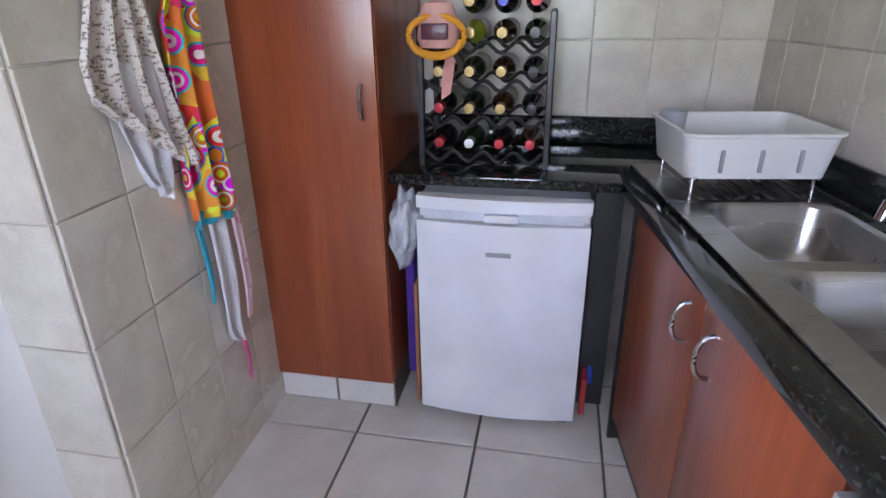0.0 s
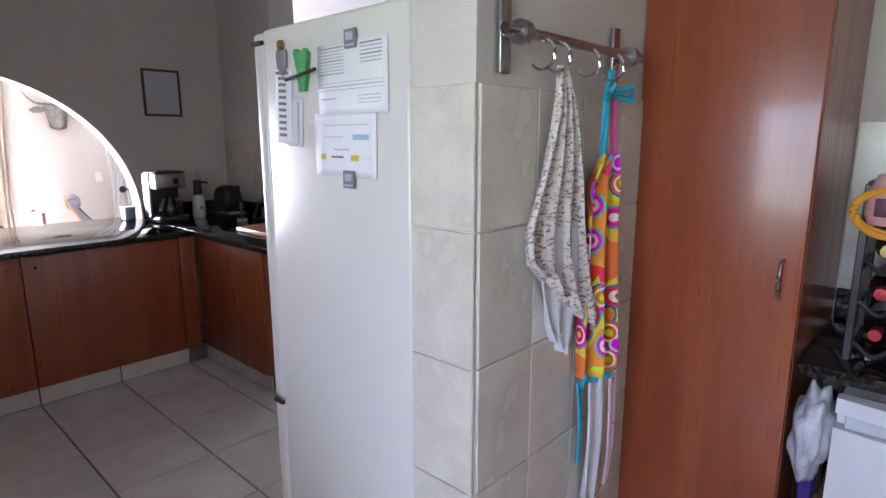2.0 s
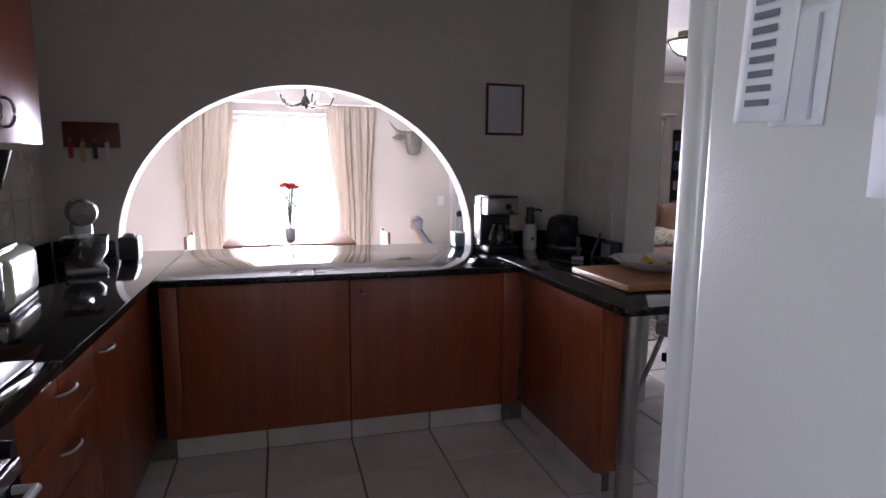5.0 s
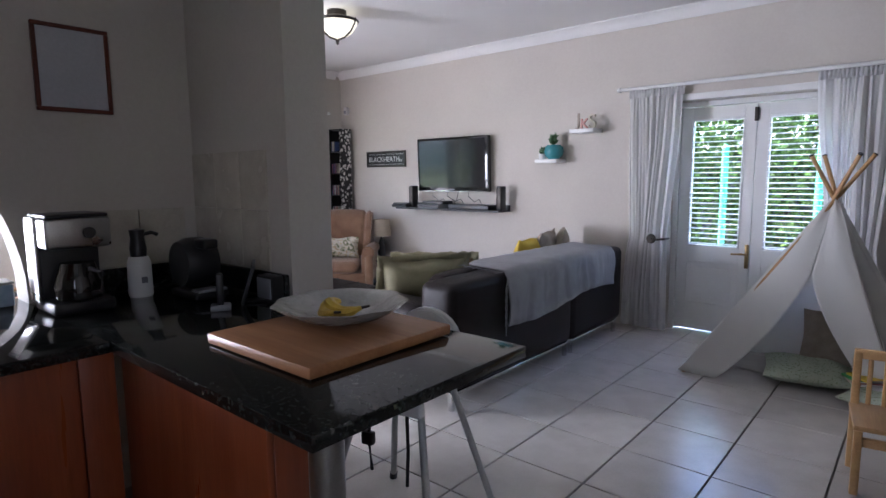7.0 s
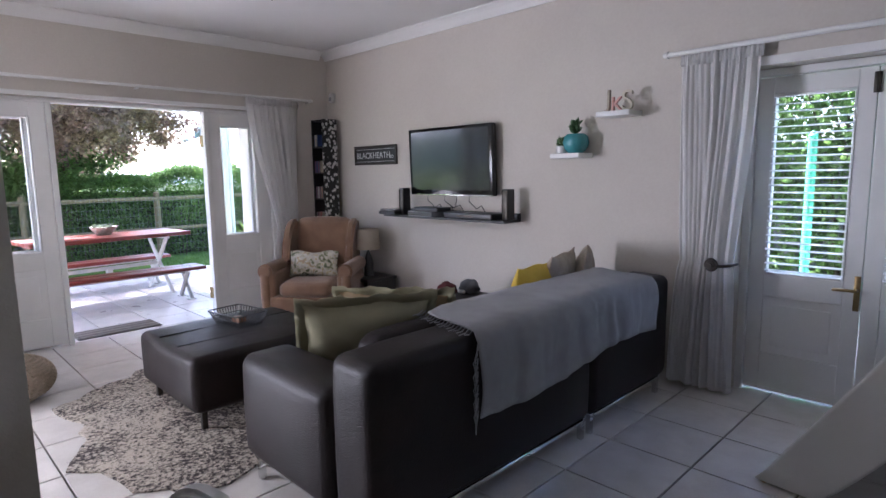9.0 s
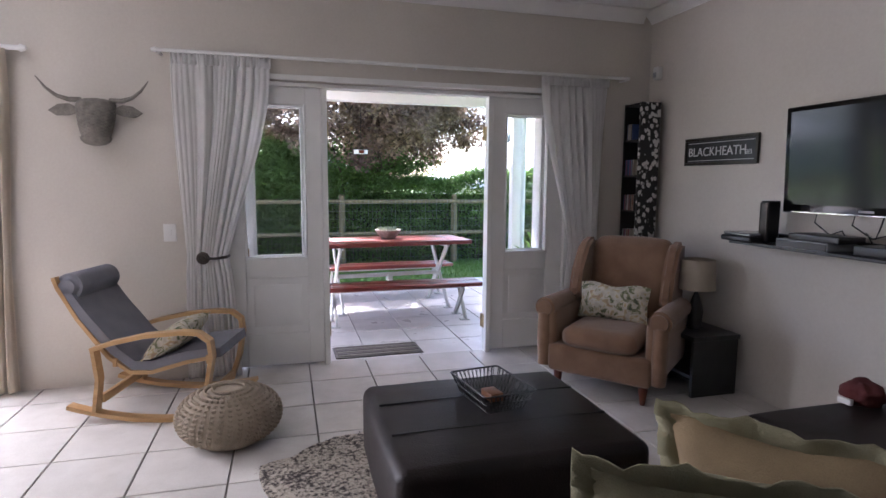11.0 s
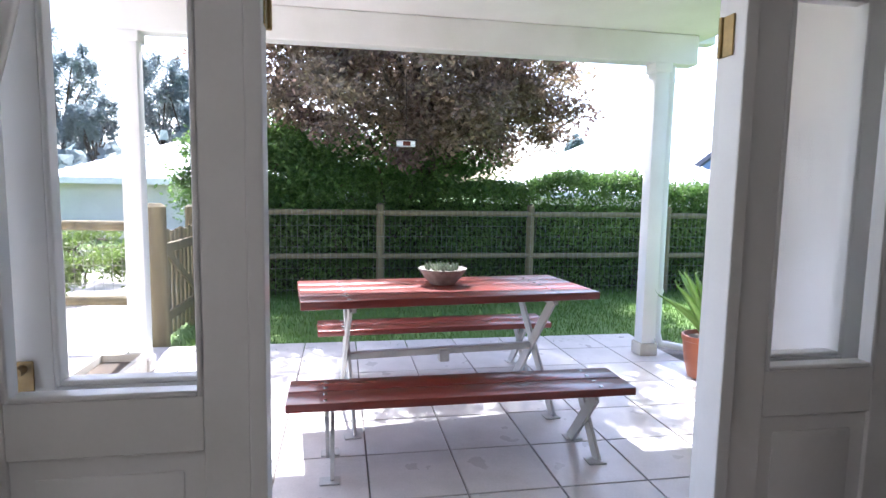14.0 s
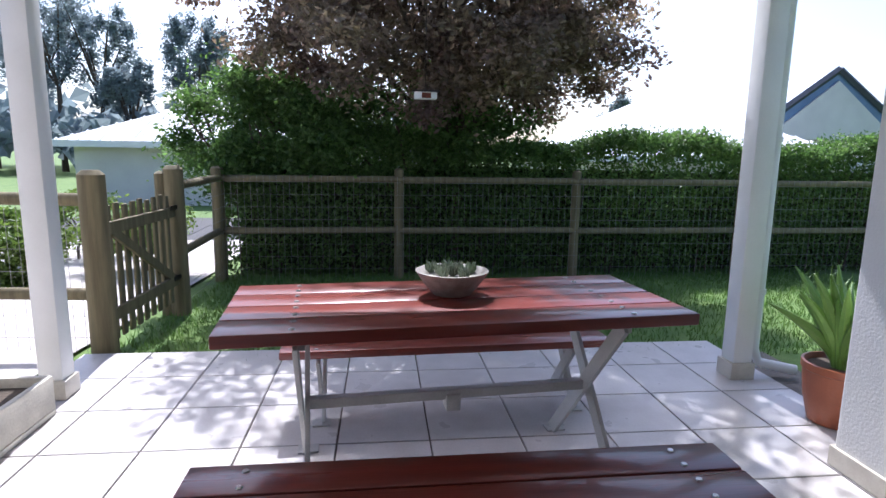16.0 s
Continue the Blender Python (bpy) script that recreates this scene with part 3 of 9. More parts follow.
part("door_handle", bm, BRASS, gd, "bronze lever handle")
part("bolt", boxed(xm - 0.02, xm + 0.012, GY - 0.036, GY - 0.024, 1.80, 1.91, 0.003), DARK_METAL, gd, "dark metal bolt")
rod("curtain_rod", (-3.4, YT - 0.06, 2.12), (-1.35, YT - 0.06, 2.12), 0.016, "white curtain rod above the garden doors", WHITE)
curtain("curtain", "y", YT, (-3.32, -2.86), (-3.27, -2.96), (-3.34, -2.93), 2.11, 0.83, 0.03, -1, CURTAIN, "white cotton curtain tied back beside the garden doors", 9, 0.04, 11, True, -3.06)
curtain("curtain", "y", YT, (-1.92, -1.44), (-1.80, -1.50), (-1.82, -1.45), 2.11, 0.83, 0.03, -1, CURTAIN, "white cotton curtain beside the play tent", 9, 0.04, 13, False)

# ---- outdoors ----
rng = np.random.default_rng(4)


def ground_z(x, y):
    d = max(0.0, -10.6 - x)
    return -0.05 - 0.055 * min(d, 4.0) - 0.012 * max(0, min(d - 4, 60)) if x < -7 else -0.10


xs = [-900, -300, -120, -80, -60, -45, -35, -28, -24, -20, -18, -16.5, -15.4] + list(np.arange(-15, -10.3, 0.35)) + [-10.3, -8, -4, 0, 6, 20, 80, 300, 900]
ys = [-900, -300, -100, -40, -15, -6, -2] + list(np.arange(0, 12, 0.5)) + [12, 16, 30, 80, 300, 900]
gv = [(x, y, ground_z(x, y) + (0.015 * noise.noise(Vector((x * 1.3, y * 1.3, 0))) if -15.5 < x < -10.8 else 0)) for x in xs for y in ys]
gf = [(i * len(ys) + j, (i + 1) * len(ys) + j, (i + 1) * len(ys) + j + 1, i * len(ys) + j + 1) for i in range(len(xs) - 1) for j in range(len(ys) - 1)]
# the house floor stands above this sheet
tagged(raw_mesh("ground", gv, gf, GRASS, None, True), "green lawn sloping gently away from the patio", "lawn", "", "structure")
bm = bmesh.new()
box(bm, -10.62, XP - 0.13, 2.62, 7.2, -0.35, -0.012, 0)
patio = structure("pavement_patio", bm, GROUT, "pale tiled patio floor", "patio")
for k, (a, b) in enumerate(((-17.6, -21.5),)):
    bm = bmesh.new()
    vs = [bm.verts.new((x, y, ground_z(x, y) + 0.02)) for x, y in ((a, -40), (b, -40), (b, 60), (a, 60))]
    bm.faces.new(vs)
    structure("road", bm, ROAD, "grey asphalt street beyond the hedge", "road")

bm = bmesh.new()
bm.faces.new([bm.verts.new((x, y, ground_z(x, y) + 0.03)) for x, y in ((-7.45, -5), (-7.45, 2.55), (-10.62, 2.55), (-10.62, -5))])
bm.faces.new([bm.verts.new((x, y, ground_z(x, y) + 0.03)) for x, y in ((-10.62, -5), (-10.62, 2.55), (-14.6, 2.45), (-17.5, 2.4), (-17.5, -5))])
structure("pavement_drive", bm, material("pale_drive_paving", (0.48, 0.44, 0.41), 0.85, 0, (0.40, 0.37, 0.34), 3, 0.4, 60, 0.2), "pale sunlit driveway paving beyond the fence", "driveway")
# grass blades on the near lawn
n = 26000
gx, gy = rng.uniform(-14.3, -10.64, n), rng.uniform(2.7, 10.5, n)
gz = np.array([ground_z(a, b) for a, b in zip(gx, gy)])
base = np.stack([gx, gy, gz], 1)
ang, hgt = rng.uniform(0, 6.28, n), rng.uniform(0.03, 0.075, n)
side = np.stack([np.cos(ang), np.sin(ang), 0 * ang], 1) * 0.0045
tip = base + np.stack([rng.normal(0, 0.02, n), rng.normal(0, 0.02, n), hgt], 1)
v = np.stack([base - side, base + side, tip], 1).reshape(-1, 3)
BLADE = backlit(material("grass_blade", (0.075, 0.16, 0.025), 0.6, 0, (0.12, 0.20, 0.04), 2, 0.4, 30, 0, vary=0.3, island=True))
tagged(raw_mesh("grass", v.tolist(), (np.arange(n)[:, None] * 3 + [0, 1, 2]).tolist(), BLADE), "short mown green grass blades", "grass", "", "stuff")

# verandah
structure("ceiling_verandah", boxed(-10.34, XP - 0.13, 2.55, 7.15, 2.56, 2.70), WHITE_WALL, "white boarded verandah ceiling", "ceiling")
bm = bmesh.new()
box(bm, -10.29, -10.15, 2.55, 7.02, 2.33, 2.559, 0.006, 1)
structure("beam_verandah", bm, WHITE, "white painted verandah beam", "beam")
structure("trim_gutter", boxed(-10.46, -10.345, 2.4, 7.3, 2.55, 2.66, 0.01), WHITE, "white roof gutter", "gutter")
structure("wall_verandah_side", boxed(-9.0, XP - 0.13, 6.76, 6.94, 0, 2.56), WHITE_WALL, "white plastered verandah side wall", "wall")
structure("pillar_verandah", boxed(-9.2, -8.94, 6.52, 6.94, 0, 2.56, 0.006), WHITE_WALL, "white plastered pillar", "pillar")
bm = bmesh.new()
box(bm, -9.215, -8.925, 6.505, 6.52, 0, 0.09, 0.003, 1)
box(bm, -9.215, -9.2, 6.52, 6.9, 0, 0.09, 0.003, 1)
box(bm, -8.94, -8.925, 6.52, 6.745, 0, 0.09, 0.003, 1)
box(bm, -8.925, XP - 0.14, 6.745, 6.76, 0, 0.09, 0.003, 1)
structure("skirting_verandah", bm, WALL_TILE, "pale tile skirting", "skirting")
bm = bmesh.new()
box(bm, -10.5, 3.6, 2.4, 7.6, 2.96, 3.1)
box(bm, -7.62, 3.6, -4, 2.4, 2.96, 3.1)
structure("roof", bm, ROOF, "pale sheet roof of the house", "roof")


def post(x, y):
    e = thing("verandah_post", "white square timber post on a tiled base", "post", (x, y, 0), group="verandah posts")
    part("shaft", boxed(-0.06, 0.06, -0.06, 0.06, 0.1, 2.335, 0.006), WHITE, e)
    part("base", boxed(-0.075, 0.075, -0.075, 0.075, 0, 0.1, 0.004), WALL_TILE, e, "pale tiled base")
    part("capital", boxed(-0.075, 0.075, -0.075, 0.075, 2.26, 2.332, 0.01), WHITE, e)
    return e


post(-10.2, 6.72)
post(-10.2, 2.86)
e = thing("downpipe", "white rainwater downpipe beside the post", "downpipe", (-10.24, 6.85, 0))
part("pipe", tubed([(0, 0, 2.55), (0, 0, 0.16), (0.02, 0.03, 0.07), (0.1, 0.22, 0.045)], 0.032, 12), WHITE, e)
for z in (0.5, 1.4, 2.2):
    part("bracket", cyled((0, 0, z), (0, 0, z + 0.03), 0.038, n=16), WHITE, e)


# fence of round poles, with a gate
MESH = material("galvanised_wire", (0.30, 0.30, 0.29), 0.5, 0.8, None, 8, 0.3, 100, 0.0)


def fence(name, a, b, posts, label, wires=True, top=1.10):
    """A pole fence from a to b; posts are fractions of its length."""
    a, b = Vector((*a, 0)), Vector((*b, 0))
    e = thing(name, label, "fence", group="pole fences")
    g = lambda p: ground_z(p.x, p.y)
    for k in posts:
        p = a.lerp(b, k)
        bm = bmesh.new()
        cyl(bm, (p.x, p.y, g(p) - 0.2), (p.x, p.y, top), 0.062, 0.056, 14)
        cyl(bm, (p.x, p.y, top), (p.x, p.y, top + 0.02), 0.056, 0.03, 14)
        part("post", bm, POLE, e)
    off = (b - a).normalized().cross(Vector((0, 0, 1))) * 0.02
    for z in (0.98, 0.36):
        for k0, k1 in zip(posts, posts[1:]):
            p, q = a.lerp(b, k0), a.lerp(b, k1)
            part("rail", cyled((p.x + off.x, p.y + off.y, z), (q.x + off.x, q.y + off.y, z + 0.01), 0.042, 0.038, 12), POLE, e)
    if wires:
        vs, fs = [], []
        L = (b - a).length
        d = (b - a) / L
        nw = int(L / 0.075)
        def bar(p, q, w):
            k = len(vs)
            u = (q - p).normalized()
            s = u.cross(d.cross(Vector((0, 0, 1)))).normalized() * w if abs(u.z) > 0.5 else Vector((0, 0, w))
            if abs(u.z) > 0.5:
                s = d * w
            vs.extend([tuple(p - s), tuple(p + s), tuple(q + s), tuple(q - s)])
            fs.append((k, k + 1, k + 2, k + 3))
        for i in range(nw):
            p = a + d * (i * 0.075) + off * 3
            bar(Vector((p.x, p.y, g(p))), Vector((p.x, p.y, 1.02)), 0.0016)
        for i in range(8):
            z = -0.1 + i * 0.15
            bar(Vector((*(a + off * 3).xy, z)), Vector((*(b + off * 3).xy, z)), 0.0016)
        w = raw_mesh("wire_mesh", vs, fs, MESH, e)
        w["kind"] = "stuff"
    return e


fence("fence", (-14.1, 2.68), (-14.1, 13.85), [0, 0.19, 0.39, 0.59, 0.79, 1.0], "weathered round pole fence with wire mesh before the hedge")
fence("fence", (-12.249, 2.71), (-14.1, 2.68), [0, 0.94], "weathered round pole fence beside the gate")
fence("fence", (-10.95, 2.76), (-11.3, -2.5), [0.0, 0.45, 1.0], "weathered round pole fence with wire mesh along the drive")
gate = thing("garden_gate", "weathered slatted timber garden gate on round posts", "gate", (-10.95, 2.76, 0), 177.8)
for px in (0.0, 1.30):
    bm = bmesh.new()
    cyl(bm, (px, 0, -0.4), (px, 0, 1.14), 0.085, 0.08, 18)
    cyl(bm, (px, 0, 1.14), (px, 0, 1.17), 0.08, 0.05, 18)
    part("post", bm, POLE, gate)
for i in range(9):
    x = 0.15 + i * 0.12
    part("slat", boxed(x, x + 0.062, 0.0, 0.02, 0.0, 0.93 + 0.012 * math.sin(i * 2.1), 0.004, 1), POLE, gate)
for z in (0.15, 0.74):
    part("gate_rail", boxed(0.1, 1.22, -0.032, -0.002, z, z + 0.085, 0.004, 1), POLE, gate)
part("brace", boxed(-0.58, 0.58, -0.03, -0.004, -0.035, 0.035, 0.004, 1, Matrix.Translation((0.66, 0, 0.49)) @ Matrix.Rotation(radians(29), 4, "Y")), POLE, gate)
for z in (0.2, 0.8):
    part("hinge", boxed(1.10, 1.24, -0.045, -0.034, z, z + 0.04, 0.002, 1), DARK_METAL, gate)

# hedge and trees
hedge = thing("hedge", "dense clipped green hedge behind the pole fence", "hedge")
n = 95000
hy = rng.uniform(2.6, 14.5, n)
topz = 1.50 + 0.10 * np.sin(hy * 1.7) + 0.05 * np.sin(hy * 5.1)
q = rng.random(n)
hx = np.where(q < 0.62, -14.28 - np.abs(rng.normal(0, 0.13, n)), rng.uniform(-15.3, -14.2, n)) + 0.06 * np.sin(hy * 3.3)
zz = rng.random(n)
hz = np.where(q < 0.62, -0.25 + (topz + 0.25) * zz ** 0.85, topz - np.abs(rng.normal(0, 0.10, n)))
hz += 0.05 * rng.normal(size=n)
leaf_mesh("leaves", np.stack([hx, hy, hz], 1), 0.062, HEDGE_LEAF, hedge, rng)
bm = bmesh.new()
for i in range(90):
    y = rng.uniform(2.7, 14.4)
    x = rng.uniform(-14.8, -14.3)
    cyl(bm, (x, y, -0.3), (x + rng.normal(0, 0.08), y + rng.normal(0, 0.15), rng.uniform(0.5, 1.2)), 0.014, 0.006, 6)
part("undergrowth", bm, BARK, hedge)["kind"] = "stuff"
# dark core added inside the hedge; its colour stands in for inner shade
HEDGE_CORE = material("hedge_dark_core", (0.045, 0.060, 0.022), 0.9, 0, (0.03, 0.035, 0.015), 9, 0.8, 60, 0.6)
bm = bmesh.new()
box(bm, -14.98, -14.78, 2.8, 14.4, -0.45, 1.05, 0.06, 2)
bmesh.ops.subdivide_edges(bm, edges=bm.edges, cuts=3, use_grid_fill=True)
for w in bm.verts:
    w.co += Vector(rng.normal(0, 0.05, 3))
part("inner_growth", bm, HEDGE_CORE, hedge)


def tree(name, label, base, height, crown_c, crown_r, n, size, leafmat, seed, limbs=9, gap=0.35, trunk_r=0.11, clumps=70, upper=None):
    r = np.random.default_rng(seed)
    e = thing(name, label, "tree", base)
    b = Vector(base)
    bm = bmesh.new()
    fork = Vector((0.05, 0.1, height * 0.42))
    tube(bm, [(0, 0, -0.3), (0.03, 0.02, height * 0.2), tuple(fork)], [trunk_r, trunk_r * 0.8, trunk_r * 0.6], 10)
    part("trunk", bm, BARK, e)
    cc = Vector(crown_c) - b
    tips = []
    for i in range(limbs):
        a = 6.283 * i / limbs + r.uniform(-0.3, 0.3)
        end = cc + Vector((crown_r[0] * 0.75 * math.cos(a), crown_r[1] * 0.75 * math.sin(a), crown_r[2] * r.uniform(-0.3, 0.7)))
        mid = fork.lerp(end, 0.5) + Vector((0, 0, 0.2))
        bm = bmesh.new()
        tube(bm, [tuple(fork), tuple(mid), tuple(end)], [trunk_r * 0.45, trunk_r * 0.28, 0.012], 7)
        for k in range(4):
            s = mid.lerp(end, r.uniform(0, 0.9))
            t = s + Vector(r.normal(0, 0.4, 3)) * max(crown_r) * 0.25
            tube(bm, [tuple(s), tuple(t)], [0.018, 0.005], 5)
        part("limb", bm, BARK, e)
        tips.append(end)
    cl = []
    while len(cl) < clumps:
        p = r.uniform(-1, 1, 3)
        if 0.35 < np.linalg.norm(p) < 1:
            cl.append(p * np.array(crown_r) * (1 + 0.1 * r.normal()))
    cl = np.array(cl)
    which = r.integers(0, clumps, n)
    spread = np.array(crown_r) * gap
    pts = cl[which] + r.normal(size=(n, 3)) * spread * r.uniform(0.35, 0.75, clumps)[which][:, None]
    leaf_mesh("crown", pts + np.array(cc), size, leafmat, e, r, 0.2)
    if upper:
        # a narrower second storey of foliage above the spreading one
        uc, ur, un = np.array(upper[0]) - np.array(base), np.array(upper[1]), upper[2]
        q = r.normal(size=(clumps, 3))
        q *= (r.uniform(0.25, 1, clumps) ** 0.5 / np.linalg.norm(q, axis=1))[:, None]
        which = r.integers(0, clumps, un)
        leaf_mesh("crown", (q * ur)[which] + r.normal(size=(un, 3)) * ur * 0.085 + uc, size, leafmat, e, r, 0.2)
        bm = bmesh.new()
        for k in range(6):
            a = k * 1.05
            tube(bm, [tuple(fork), (uc[0] + 0.3 * math.cos(a), uc[1] + 0.4 * math.sin(a), uc[2] - ur[2] * 0.4), (uc[0] + ur[0] * 0.5 * math.cos(a), uc[1] + ur[1] * 0.5 * math.sin(a), uc[2] + ur[2] * 0.4)], [trunk_r * 0.5, 0.035, 0.01], 6)
        part("limb", bm, BARK, e)
    return e


tree("tree", "bronze-leaved ornamental tree spreading over the hedge", (-14.75, 5.55, -0.25), 3.4, (-14.4, 5.2, 2.95), (1.9, 2.5, 1.4), 68000, 0.084, PLUM_LEAF, 7, 12, 0.14, 0.10, 190, ((-14.0, 5.15, 4.5), (1.5, 2.2, 1.6), 30000))
tree("shrub", "bright green leafy shrub at the hedge corner", (-14.9, 2.5, -0.3), 2.2, (-14.8, 3.0, 1.5), (0.7, 1.15, 0.85), 24000, 0.075, HEDGE_LEAF, 9, 6, 0.3, 0.04, 40)
tree("shrub", "green leafy creeper growing up under the tree", (-14.6, 4.9, -0.3), 2.0, (-14.5, 4.7, 1.6), (0.5, 1.6, 0.7), 18000, 0.07, HEDGE_LEAF, 19, 6, 0.3, 0.04, 40)
# distance haze is mixed into this leaf colour, paler and bluer than gum
HAZED_GUM_LEAF = material("hazed_gum_leaf", (0.19, 0.24, 0.255), 0.6, 0, (0.25, 0.30, 0.30), 0.3, 0.4, 20, 0, vary=0.3, island=True)
backlit(HAZED_GUM_LEAF, 0.5)
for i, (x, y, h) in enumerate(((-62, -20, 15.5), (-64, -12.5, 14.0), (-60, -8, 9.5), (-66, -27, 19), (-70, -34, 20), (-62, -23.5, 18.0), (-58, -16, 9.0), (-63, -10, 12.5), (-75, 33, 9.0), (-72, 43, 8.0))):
    tree("gum_tree", "tall gum tree on the far slope, haze in its leaf colour", (x, y, -1.0), h, (x, y, h * 0.66), (h * 0.19, h * 0.21, h * 0.34), 7000, 0.34, HAZED_GUM_LEAF, 30 + i, 7, 0.17, 0.3, 30)
hy_ = rng.uniform(-60, 10, 9000)
pts = np.stack([rng.uniform(-90, -50, 9000), hy_, np.abs(rng.normal(0, 1.6, 9000)) + 0.5 + np.maximum(0, (-hy_ - 8) * 0.05)], 1)
e = thing("bushes", "low bushes on the far slope, haze in their leaf colour", "bushes", kind="stuff")
# the bushes take the same hazed colour
leaf_mesh("leaves", pts, 1.3, HAZED_GUM_LEAF, e, rng, 0.2, 0.8)

SAPLING = material("young_leaf", (0.12, 0.20, 0.03), 0.5, 0, (0.17, 0.24, 0.05), 3, 0.4, 30, 0.0, vary=0.3, island=True)
backlit(SAPLING)
for x, y, r in ((-13.6, 0.7, 0.5), (-14.6, 1.6, 0.55), (-12.6, 0.0, 0.45), (-15.6, 0.3, 0.7)):
    tree("low_shrub", "low yellow-green garden shrub outside the fence", (x, y, -0.25), 0.8, (x, y, 0.28), (r, r, 0.38), 5000, 0.07, SAPLING, int(-x * 10), 5, 0.3, 0.025, 20)

# neighbouring houses
PLASTER = material("neighbour_plaster", (0.62, 0.60, 0.56), 0.85, 0, (0.55, 0.53, 0.5), 1, 0.3, 40, 0.1)
SLATE_EDGE = material("dark_roof_edge", (0.05, 0.06, 0.08), 0.6, 0, None, 3, 0.3, 40, 0.05)
BLUE_ROOF = material("blue_grey_roof", (0.13, 0.20, 0.33), 0.5, 0, (0.11, 0.17, 0.28), 2, 0.3, 40, 0.05)


def house(label, x0, x1, y0, y1, eave, ridge, mat, gable=False, over=0.45):
    e = thing("house", label, "house")
    part("wall", boxed(x0, x1, y0, y1, -1.2, eave), PLASTER, e, smooth=False)
    bm = bmesh.new()
    ym = (y0 + y1) / 2
    inset = 0.01 if gable else min((y1 - y0) / 2 * 0.99, (x1 - x0) / 2)
    c = [bm.verts.new(p) for p in ((x0 - over, y0 - over, eave), (x1 + over, y0 - over, eave), (x1 + over, y1 + over, eave), (x0 - over, y1 + over, eave))]
    if gable:
        t = [bm.verts.new((x0 - over, ym, ridge)), bm.verts.new((x1 + over, ym, ridge))]
        for f in ((c[0], c[1], t[1], t[0]), (c[2], c[3], t[0], t[1]), (c[1], c[2], t[1]), (c[3], c[0], t[0])):
            bm.faces.new(f)
    else:
        xm_ = (x0 + x1) / 2
        t = [bm.verts.new((xm_, y0 + inset, ridge)), bm.verts.new((xm_, y1 - inset, ridge))]
        for f in ((c[0], c[1], t[0]), (c[1], c[2], t[1], t[0]), (c[2], c[3], t[1]), (c[3], c[0], t[0], t[1])):
            bm.faces.new(f)
    bm.faces.new(c[::-1])
    roof = part("roof", bm, mat, e, smooth=False)
    part("fascia", boxed(x1 + over, x1 + over + 0.05, y0 - over, y1 + over, eave - 0.16, eave + 0.03), WHITE, e)
    part("fascia", boxed(x0 - over, x1 + over, y0 - over - 0.05, y0 - over, eave - 0.16, eave + 0.03), WHITE, e)
    # roof sheet ribs on the near slope
    vs, fs = [], []
    for i in range(int((y1 - y0 + 2 * over) / 0.3)):
        y = y0 - over + 0.15 + i * 0.3
        rise = 1.0 if gable else min(1.0, (y - (y0 - over)) / max(inset + over, 0.1), ((y1 + over) - y) / max(inset + over, 0.1))
        xr = (x0 + x1) / 2
        if gable:
            continue
        a, b = Vector((x1 + over, y, eave + 0.02)), Vector((x1 + over + (xr - x1 - over) * rise, y, eave + (ridge - eave) * rise + 0.02))
        k = len(vs)
        for p in (a, b):
            vs += [(p.x, p.y - 0.03, p.z), (p.x, p.y, p.z + 0.03), (p.x, p.y + 0.03, p.z)]
        fs += [(k, k + 1, k + 4, k + 3), (k + 1, k + 2, k + 5, k + 4)]
    if vs:
        raw_mesh("roof_ribs", vs, fs, mat, roof)["kind"] = "stuff"
    return e


house("low white house with a pale hipped metal roof", -33.4, -25.4, -4.5, 4.6, 1.5, 3.4, ROOF)
house("white house with a broad pale roof behind the hedge", -34, -24, 11.0, 19.5, 1.3, 3.7, ROOF)
g = house("grey gabled house with blue roof edges", -40, -29, 19.6, 25.8, 2.4, 4.8, BLUE_ROOF, True, 0.3)
part("gable_wall", (lambda bm: (outline(bm, [(19.8, 2.1), (25.6, 2.1), (22.7, 4.4)], -28.69, -28.6, "x"), bm)[1])(bmesh.new()), PLASTER, g, "grey plaster gable", False)
for s in (-1, 1):
    bm = bmesh.new()
    d = Vector((0, s * 3.4, -2.45))
    cyl(bm, (-28.65, 22.7, 4.85), (-28.65, 22.7 + d.y, 4.85 + d.z), 0.14, n=4)
    part("barge_board", bm, SLATE_EDGE, g)
house("white house further along the street", -46, -38, -34, -24, 2.6, 4.2, ROOF)

# garden outside the television wall
GREEN_PAINT = material("bright_green_paint", (0.09, 0.46, 0.28), 0.5, 0, (0.08, 0.40, 0.24), 4, 0.3, 60, 0.03)
side_bush = thing("bush", "tall leafy bushes outside the garden doors", "bush")
n = 26000
pts = np.stack([rng.uniform(-6.0, 0.6, n), 9.9 + np.abs(rng.normal(0, 0.45, n)), rng.uniform(0, 1, n) ** 0.7 * 2.7 - 0.1], 1)
leaf_mesh("leaves", pts, 0.11, HEDGE_LEAF, side_bush, rng)
bm = bmesh.new()
for i in range(30):
    x = rng.uniform(-5.5, 0.3)
    tube(bm, [(x, 10.3, -0.2), (x + rng.normal(0, 0.2), 10.3, 1.2), (x + rng.normal(0, 0.4), 10.2, 2.2)], [0.03, 0.02, 0.008], 6)
part("undergrowth", bm, BARK, side_bush)["kind"] = "stuff"
structure("wall_boundary", boxed(-8, 2.2, 10.9, 11.1, -0.2, 1.7), material("grey_boundary", (0.16, 0.17, 0.19), 0.9), "grey boundary wall behind the bushes", "wall")
